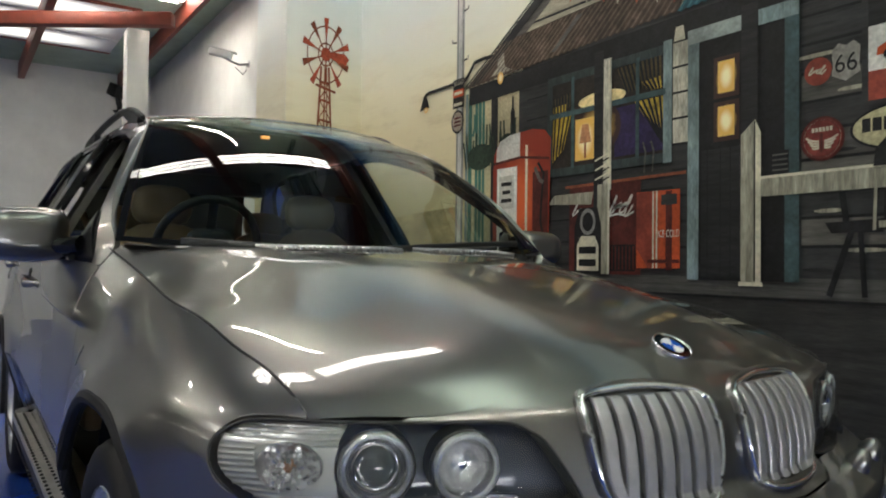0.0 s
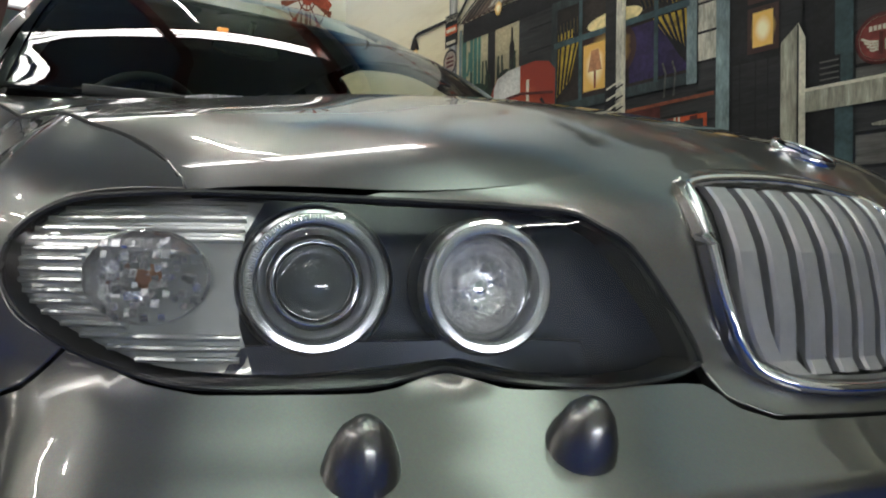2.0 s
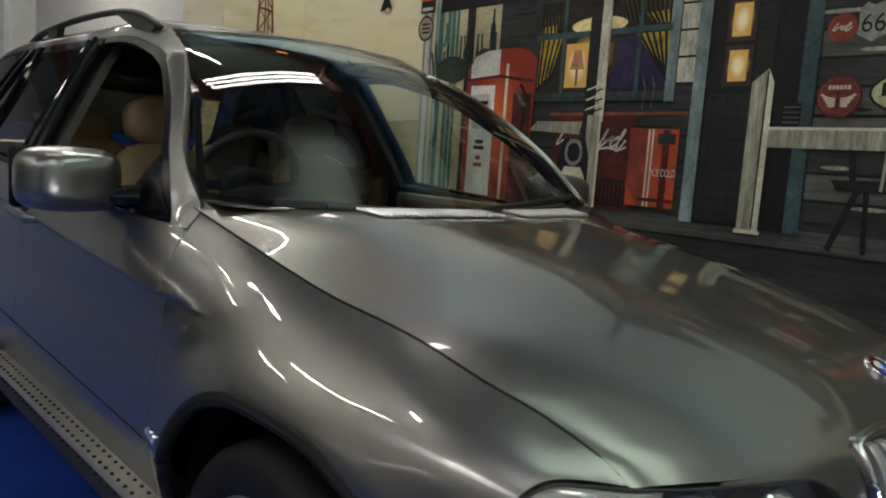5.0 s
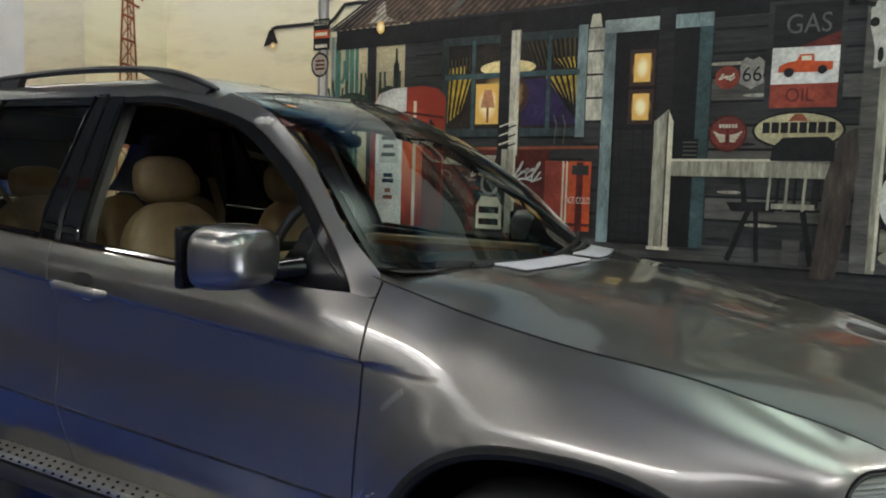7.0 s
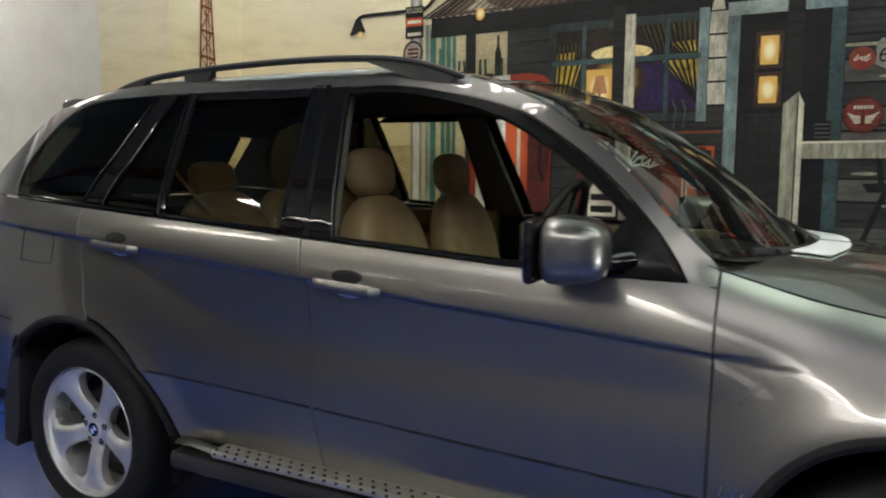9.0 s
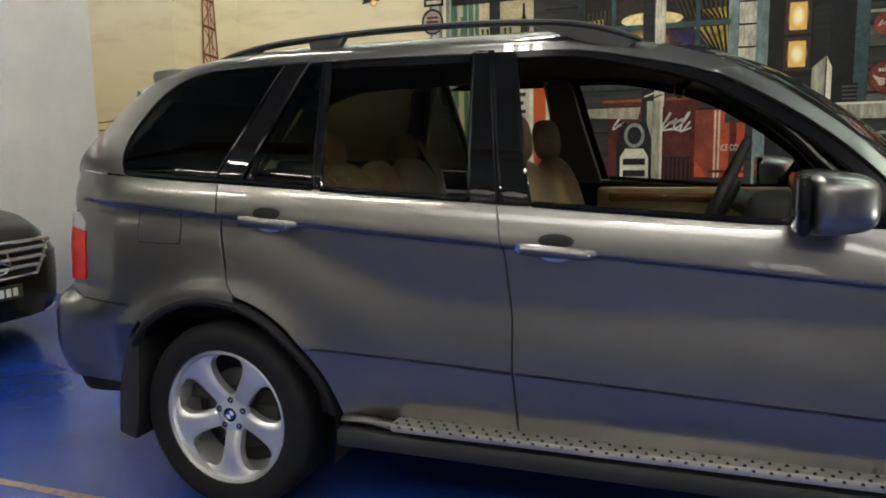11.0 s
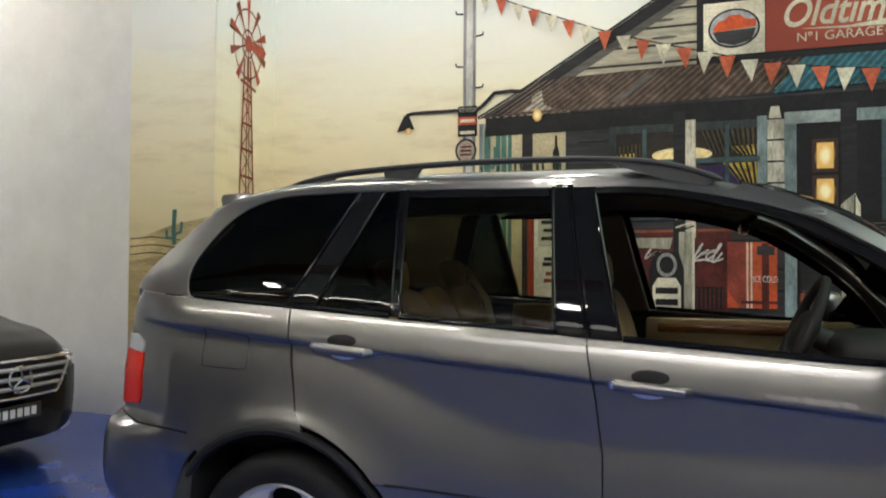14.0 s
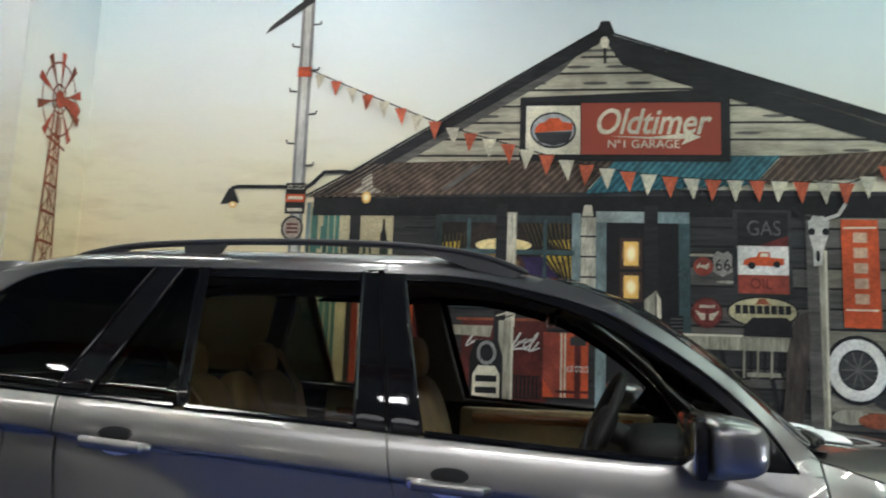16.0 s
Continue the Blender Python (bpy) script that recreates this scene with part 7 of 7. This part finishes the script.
# chair behind the rail
for pts, w in (([(1.36, 1.02), (1.47, 1.34)], 0.03), ([(1.50, 1.34), (1.52, 1.02)], 0.025), ([(1.42, 1.50), (1.44, 1.34)], 0.03), ([(1.74, 1.34), (1.80, 1.02)], 0.03), ([(1.80, 1.34), (1.82, 1.66)], 0.03)):
    line("painted_chair_leg", pts, w, I_DARK, 8)
flat("painted_chair_seat", [(1.34, 1.36), (1.60, 1.37), (1.60, 1.31), (1.37, 1.31)], I_DARK, 8)
for k in range(6):
    line("chair_spindle", [(1.56 + 0.045 * k, 1.32), (1.57 + 0.045 * k, 1.62)], 0.014, I_DARK if k % 2 else I_POST, 8)
rect("chair_bar", 1.58, 1.33, 1.80, 1.36, I_POST, 9)
flat("chair_top", [(1.56, 1.60), (1.88, 1.60), (1.88, 1.70), (1.84, 1.735), (1.62, 1.73), (1.57, 1.68)], I_DARK, 12)
rect("tin_can", 1.65, 1.02, 1.74, 1.16, I_GREYB, 8)

# signs
signs = empty("painted_signs")
signs.parent = mural
disc("cap_sign", 1.305, 2.075, 0.066, 0.066, I_RED, 6, signs)
swirl(1.265, 2.078, 0.075, 0.022, 4, signs, 7, 0.007, I_CREAM)
flat("road_shield", [(1.37, 2.155), (1.40, 2.185), (1.435, 2.17), (1.47, 2.185), (1.50, 2.155), (1.495, 2.08), (1.50, 2.04), (1.435, 2.005), (1.37, 2.04), (1.375, 2.08)], ink("aged_white", (0.40, 0.38, 0.34), 0.5, 16), 6, signs)
words("shield_number", "66", 1.436, 2.085, 0.12, I_DARK, 7, signs, 0.10)
rect("gas_frame", 1.505, 1.875, 1.895, 2.48, I_SLATE, 6, signs)
rect("gas_panel", 1.535, 2.225, 1.87, 2.46, I_CHAR, 7, signs)
flat("gas_red", [(1.66, 2.225), (1.87, 2.225), (1.87, 2.30)], I_MAROON, 8, signs)
words("gas_words", "GAS", 1.71, 2.345, 0.15, ink("faded_grey", (0.13, 0.125, 0.13), 0.3, 20), 8, signs, 0.22)
rect("truck_panel", 1.535, 2.025, 1.87, 2.225, I_WHITE, 7, signs)
flat("pickup", [(1.57, 2.09), (1.575, 2.125), (1.62, 2.145), (1.66, 2.15), (1.675, 2.185), (1.745, 2.185), (1.75, 2.145), (1.84, 2.14), (1.84, 2.10), (1.80, 2.085)], I_ORANGE, 8, signs)
disc("pickup_wheel", 1.625, 2.088, 0.025, 0.025, I_DARK, 9, signs)
disc("pickup_wheel", 1.79, 2.098, 0.023, 0.023, I_DARK, 9, signs)
rect("pickup_window", 1.685, 2.15, 1.735, 2.175, I_CREAM, 9, signs)
rect("oil_panel", 1.535, 1.895, 1.87, 2.025, I_RED, 7, signs)
words("oil_words", "OIL", 1.685, 1.96, 0.105, I_MAROON, 8, signs, 0.14)
disc("winged_sign", 1.325, 1.755, 0.105, 0.105, I_MAROON, 6, signs)
disc("winged_sign", 1.325, 1.755, 0.095, 0.095, ink("dull_red", (0.27, 0.05, 0.04), 0.4, 14), 7, signs)
for k in range(6):
    rect("sign_bar", 1.277 + k * 0.0172, 1.788, 1.290 + k * 0.0172, 1.808, I_CREAM, 8, signs)
for sd in (-1, 1):
    for k in range(4):
        line("wing_feather", [(1.325 + sd * 0.012, 1.742 - k * 0.010), (1.325 + sd * (0.045 - 0.004 * k), 1.748 - k * 0.013), (1.325 + sd * (0.078 - 0.011 * k), 1.765 - k * 0.017)], 0.009, I_CREAM, 8, signs)
    ring("sign_rim", 1.325, 1.755, 0.086, 0.090, I_CREAM if sd < 0 else I_MAROON, 8 + (sd > 0), signs)
line("wing_gap", [(1.325, 1.78), (1.325, 1.69)], 0.014, I_MAROON, 9, signs)
disc("oval_sign", 1.69, 1.77, 0.235, 0.105, I_DARK, 8, signs)
disc("oval_sign", 1.69, 1.77, 0.222, 0.094, ink("old_yellow", (0.52, 0.47, 0.28), 0.35, 12), 9, signs)
rect("oval_bar", 1.51, 1.755, 1.875, 1.815, I_DARK, 10, signs)
for k in range(7):
    rect("bar_gap", 1.548 + k * 0.047, 1.75, 1.556 + k * 0.047, 1.82, ink("old_yellow_gap", (0.52, 0.47, 0.28), 0.3, 12), 11, signs)
flat("oval_crest", [(1.64, 1.82), (1.67, 1.86), (1.71, 1.86), (1.74, 1.82)], I_RUST, 10, signs)
rect("oval_bar", 1.62, 1.70, 1.76, 1.725, I_RUST, 10, signs)

# right-hand post with skull, upright sign, whitewall tyre
rect("corner_post", 1.985, 1.0, 2.065, 2.45, I_GREYB, 9)
rect("corner_post", 2.065, 1.0, 2.105, 2.42, I_POST, 9)
line("post_highlight", [(2.10, 1.02), (2.11, 2.2)], 0.016, I_CREAM, 10)
flat("skull", [(2.0, 2.40), (2.03, 2.44), (2.10, 2.44), (2.14, 2.40), (2.125, 2.29), (2.095, 2.20), (2.085, 2.10), (2.03, 2.09), (2.03, 2.20), (2.005, 2.30)], I_SKULL, 11)
for x in (2.022, 2.112):
    disc("eye_hollow", x, 2.33, 0.022, 0.025, I_DARK, 12)
disc("nose_hollow", 2.058, 2.16, 0.014, 0.04, I_DARK, 12)
line("horn", [(2.02, 2.42), (1.95, 2.44), (1.90, 2.50)], 0.025, I_CHAR, 11)
line("horn", [(2.12, 2.42), (2.20, 2.45), (2.25, 2.53)], 0.025, I_SKULL, 11)
rect("upright_sign", 2.215, 1.68, 2.455, 2.42, I_ORANGE, 7)
for k in range(5):
    rect("upright_bar", 2.29, 1.84 + k * 0.105, 2.38, 1.91 + k * 0.105, ink("pale_rust", (0.62, 0.42, 0.30), 0.3, 20), 8)
line("sign_rule", [(2.23, 2.36), (2.44, 2.365)], 0.012, I_CREAM, 8)
line("sign_rule", [(2.23, 1.80), (2.44, 1.80)], 0.012, I_CREAM, 8)
for r0, r1, mm, ly in ((0.0, 0.23, I_DARK, 7), (0.135, 0.205, I_WHITE, 8), (0.0, 0.125, I_SLATE, 8)):
    ring("painted_tyre", 2.29, 1.40, r0, r1, mm, ly, None, 0.92)
for k in range(10):
    a = k * math.pi / 5
    line("tyre_spoke", [(2.29, 1.40), (2.29 + 0.11 * math.cos(a), 1.40 + 0.12 * math.sin(a))], 0.008, I_GREYB, 9)
for x, z, c in ((2.24, 1.09, I_POST), (2.40, 1.07, I_RUST), (2.62, 1.1, I_POST), (2.5, 1.2, I_SLATE)):
    disc("junk", x, z, 0.12, 0.05, c, 8)

# bunting
string = spline([(-1.59, 3.53), (-1.08, 3.31), (-0.56, 3.10), (-0.1, 2.955), (0.40, 2.815), (0.71, 2.755), (1.02, 2.715), (1.33, 2.69), (1.60, 2.685), (1.89, 2.68), (2.14, 2.675), (2.30, 2.68), (2.54, 2.80), (2.9, 3.05)], 10)
line("bunting_cord", [tuple(p) for p in string], 0.010, I_CHAR, 13)
cum = np.concatenate([[0], np.cumsum(np.hypot(*np.diff(string, axis=0).T))])
PALE_FLAG = ink("flag_cream", (0.70, 0.66, 0.50), 0.2, 12)
RED_FLAG = ink("flag_red", (0.58, 0.13, 0.06), 0.25, 12)
n = 0
d = 0.10
while d < cum[-1] - 0.05:
    x, z = np.interp(d, cum, string[:, 0]), np.interp(d, cum, string[:, 1])
    w = 0.042 + 0.014 * min(1, d / 2)
    h = 0.12 + 0.035 * min(1, d / 2)
    flat("bunting_flag", [(x - w, z), (x + w, z - 0.003), (x - 0.01 + 0.012 * (n % 3), z - h)], RED_FLAG if n % 2 else PALE_FLAG, 14)
    d += 0.135 + 0.012 * min(1, d / 2)
    n += 1

# ---- the black saloon behind ----
SALOON = empty("saloon_car", pose(-4.20, 0.36, 0.05))
tagged(SALOON, "black saloon car with a chrome barred grille", "car")


def nose_half(x):
    """Half width of the saloon at x behind its nose."""
    return float(np.interp(x, [0, 0.04, 0.12, 0.25, 0.45, 0.8, 3.8, 4.4, 4.75], [0.30, 0.48, 0.64, 0.76, 0.85, 0.90, 0.91, 0.86, 0.66]))


def top_line(x):
    return float(np.interp(x, [0, 0.05, 0.15, 0.4, 0.9, 1.35, 2.0, 2.3, 3.2, 3.9, 4.4, 4.75], [0.72, 0.76, 0.83, 0.90, 0.965, 1.0, 1.36, 1.43, 1.42, 1.20, 1.05, 0.98]))


def saloon_body():
    bm = bmesh.new()
    rows = []
    for i in range(60):
        x = 4.75 * (i / 59) ** 1.35
        w, zt = nose_half(x), top_line(x)
        belt_z = min(zt - 0.03, 0.62 + 0.36 * min(1, x / 1.2))
        cabin = max(0.0, zt - 1.0) / 0.43
        row = []
        for y, z in ((0.90, 0.20), (0.985, 0.28), (1.0, 0.45), (1.0, 0.62), (0.985, belt_z - 0.06), (0.94, belt_z), (0.94 - 0.12 - 0.10 * cabin, belt_z + (zt - belt_z) * 0.55), (0.72 - 0.10 * cabin, belt_z + (zt - belt_z) * 0.90), (0.42, zt - 0.008), (0.0, zt)):
            row.append((w * y, z))
        pts = [(-y, z) for y, z in row] + [(y, z) for y, z in row[-2::-1]]
        rows.append([bm.verts.new((-x + 0.045 * (1 - (y / (w + 1e-6)) ** 2) * max(0, 1 - x / 0.4) - (0.05 * max(0, 0.4 - z) if x < 0.3 else 0), y, z)) for y, z in pts])
    for p, q in zip(rows, rows[1:]):
        for k in range(len(p) - 1):
            bm.faces.new((p[k], p[k + 1], q[k + 1], q[k]))
    bm.faces.new(rows[0]), bm.faces.new(rows[-1])
    ob = part("body", bm, BLACK_PAINT, SALOON)
    return ob


saloon_body()
# glass of the cabin
for pts in ([(-1.42, -0.66, 1.02), (-1.42, 0.66, 1.02), (-2.0, 0.52, 1.372), (-2.0, -0.52, 1.372)],):
    mesh_object("windscreen", [(x + 0.03, y, z + 0.02) for x, y, z in pts], [(0, 1, 2, 3)], TINT, SALOON, smooth=False)
for s in (-1, 1):
    mesh_object("side_glass", [(-1.62, s * 0.86, 1.02), (-3.7, s * 0.86, 1.03), (-3.2, s * 0.72, 1.34), (-2.2, s * 0.72, 1.35)], [(0, 1, 2, 3)], TINT, SALOON, smooth=False)
gr = empty("radiator_grille")
gr.parent = SALOON
edge = [(-0.40, 0.74), (0.40, 0.74), (0.42, 0.70), (0.33, 0.54), (0.25, 0.51), (-0.25, 0.51), (-0.33, 0.54), (-0.42, 0.70)]
front = lambda y, z: 0.05 + 0.02 - 0.20 * y * y - 0.05 * max(0, z - 0.6)
mesh_object("backing", [(front(y, z) + 0.004, y, z) for y, z in edge], [tuple(range(8))], MESH_DARK, gr, smooth=False)
tube("surround", [(front(y, z) + 0.012, y, z) for y, z in [tuple(p) for p in spline(edge + edge[:1], 4)[:-1]]], 0.011, CHROME, gr, 8, True)
for z, w in ((0.685, 0.385), (0.625, 0.36), (0.567, 0.32)):
    tube("bar", [(front(y, z) + 0.022, y, z + 0.006) for y in np.linspace(-w, w, 15)], 0.017, SATIN, gr, 8, flat=(1, 0.8))
m = Matrix.LocRotScale(Vector((0.098, 0, 0.625)), Vector((0, 1, 0)).rotation_difference(Vector((1, 0, 0.08)).normalized()), None)
lathe("badge_ring", torus_profile(0.082, 0.008), CHROME, gr, m, 32)
lathe("badge_disc", [(0.078, 0.0), (0, 0.004)], GLOSS, gr, m, 24)
for a in (90, 210, 330):
    c, s_ = math.cos(radians(a)), math.sin(radians(a))
    tube("badge_arm", [m @ Vector((0, 0.012, 0)), m @ Vector((0.078 * c, 0.008, 0.078 * s_))], [0.012, 0.004], CHROME, gr, 6)
plate = box("number_plate", (0.055, -0.19, 0.36), (0.068, 0.19, 0.455), mat("black_plate", (0.02, 0.02, 0.02), 0.4), SALOON, 0.004, "black number plate with pale characters")
PLATE_WHITE = mat("plate_white", (0.72, 0.72, 0.70), 0.5)
for k in range(6):
    box("plate_bar", (0.0675, -0.155 + k * 0.053, 0.38), (0.0705, -0.118 + k * 0.053, 0.435), PLATE_WHITE, plate)
for s in (-1, 1):
    hl = bmesh.new()
    bmesh.ops.create_uvsphere(hl, u_segments=24, v_segments=14, radius=1)
    for v in hl.verts:
        v.co = (-0.20 + 0.11 * v.co.x - 0.08 * abs(v.co.y), s * (0.575 + 0.095 * v.co.y), 0.70 + 0.055 * v.co.z + 0.02 * v.co.y)
    lamp = part("headlamp", hl, FACET, SALOON, "clear angular headlamp")
    tube("indicator", [(-0.04, s * 0.46, 0.73), (-0.07, s * 0.50, 0.655), (-0.055, s * 0.47, 0.60)], 0.03, mat("pale_lens", (0.6, 0.58, 0.48), 0.15, 0, 0.6), lamp, 10)
    tube("bumper_lip", [(-0.02 - 0.20 * (k / 8) ** 3 - 0.12 * (k / 8) ** 8, s * 0.76 * k / 8, 0.205) for k in range(9)], 0.010, SATIN, SALOON, 8, flat=(1, 0.5))
    box("day_lamp", (-0.19, s * 0.62 - 0.035, 0.365), (-0.125, s * 0.62 + 0.03, 0.388), CHROME, SALOON, 0.01)
    for x in (-0.90, -3.75):
        w = lathe("wheel", [(0.0, -0.02), (0.20, -0.02), (0.215, 0.0), (0.23, 0.005), (0.31, 0.0), (0.325, -0.03), (0.325, -0.20), (0.2, -0.21)], RUBBER, SALOON, pose(x, s * 0.885, 0.325, 0, 0, 0 if s > 0 else 180))
        lathe("rim", [(0.215, 0.004), (0.21, -0.01), (0.06, 0.0), (0, 0.0)], ALLOY, w, pose(x, s * 0.885, 0.325, 0, 0, 0 if s > 0 else 180), 24)

# ---- camera on the white wall, post and beams at the back ----
cctv = empty("security_camera", pose(-7.2, 2.342, 4.02))
tagged(cctv, "white security camera on a jointed wall bracket", "camera")
part("housing", block(bmesh.new(), (-0.16, -0.055, -0.05), (0.17, 0.055, 0.05), 0.02, pose(-0.12, -0.38, 0.12, 0, 12, 62)), WHITE_METAL, cctv)
part("sunshield", block(bmesh.new(), (-0.18, -0.065, 0.05), (0.22, 0.065, 0.062), 0.004, pose(-0.12, -0.38, 0.12, 0, 12, 62)), WHITE_METAL, cctv)
tube("bracket", [(0, 0.0, 0), (-0.02, -0.14, -0.03), (-0.06, -0.26, 0.02), (-0.09, -0.34, 0.07)], 0.016, SATIN, cctv, 8)
lathe("wall_plate", [(0.05, -0.02), (0.05, 0.0), (0, 0.005)], SATIN, cctv, pose(0, 0, 0, 0, 0, 180), 20)
tube("cable", [(0.0, -0.02, 0), (0.03, -0.05, -0.12), (-0.02, -0.08, -0.16), (-0.05, -0.18, -0.06)], 0.006, PLASTIC, cctv, 6)
tagged(box("column", (-7.78, 0.76, 0), (-7.50, 1.04, 4.33), WHITE_WALL, None, 0.01), "white painted square column", "column", kind="structure")
tagged(box("beam_cross", (-3.2, -0.09, -0.09), (1.35, 0.09, 0.09), BEAM_RED, None, 0.01, m=pose(-7.9, 0.15, 4.43, 0, 0, 55.5)), "rust red cross beam on the column", "beam", kind="structure")
sp = empty("loudspeaker", pose(-13.85, 1.75, 5.0 - 0.3))
tagged(sp, "black wedge loudspeaker hung on a bracket", "loudspeaker")
part("cabinet", block(bmesh.new(), (-0.14, -0.16, -0.12), (0.14, 0.16, 0.14), 0.015, pose(0, 0, 0.1, 0, 25, 30)), PLASTIC, sp)
tube("bracket", [(0, 0, 0.0), (0.0, 0.05, -0.25), (0, -0.05, -0.35)], 0.06, PLASTIC, sp, 8)
# worn floor line
tagged(box("floor_line", (-3.4, -1.02, 0.0005), (-0.9, -0.98, 0.003), mat("worn_yellow_paint", (0.30, 0.22, 0.05), 0.6, vary=0.8, scale=12, second=(0.02, 0.05, 0.26))), "worn yellow line painted on the blue floor", "floor line", kind="structure")
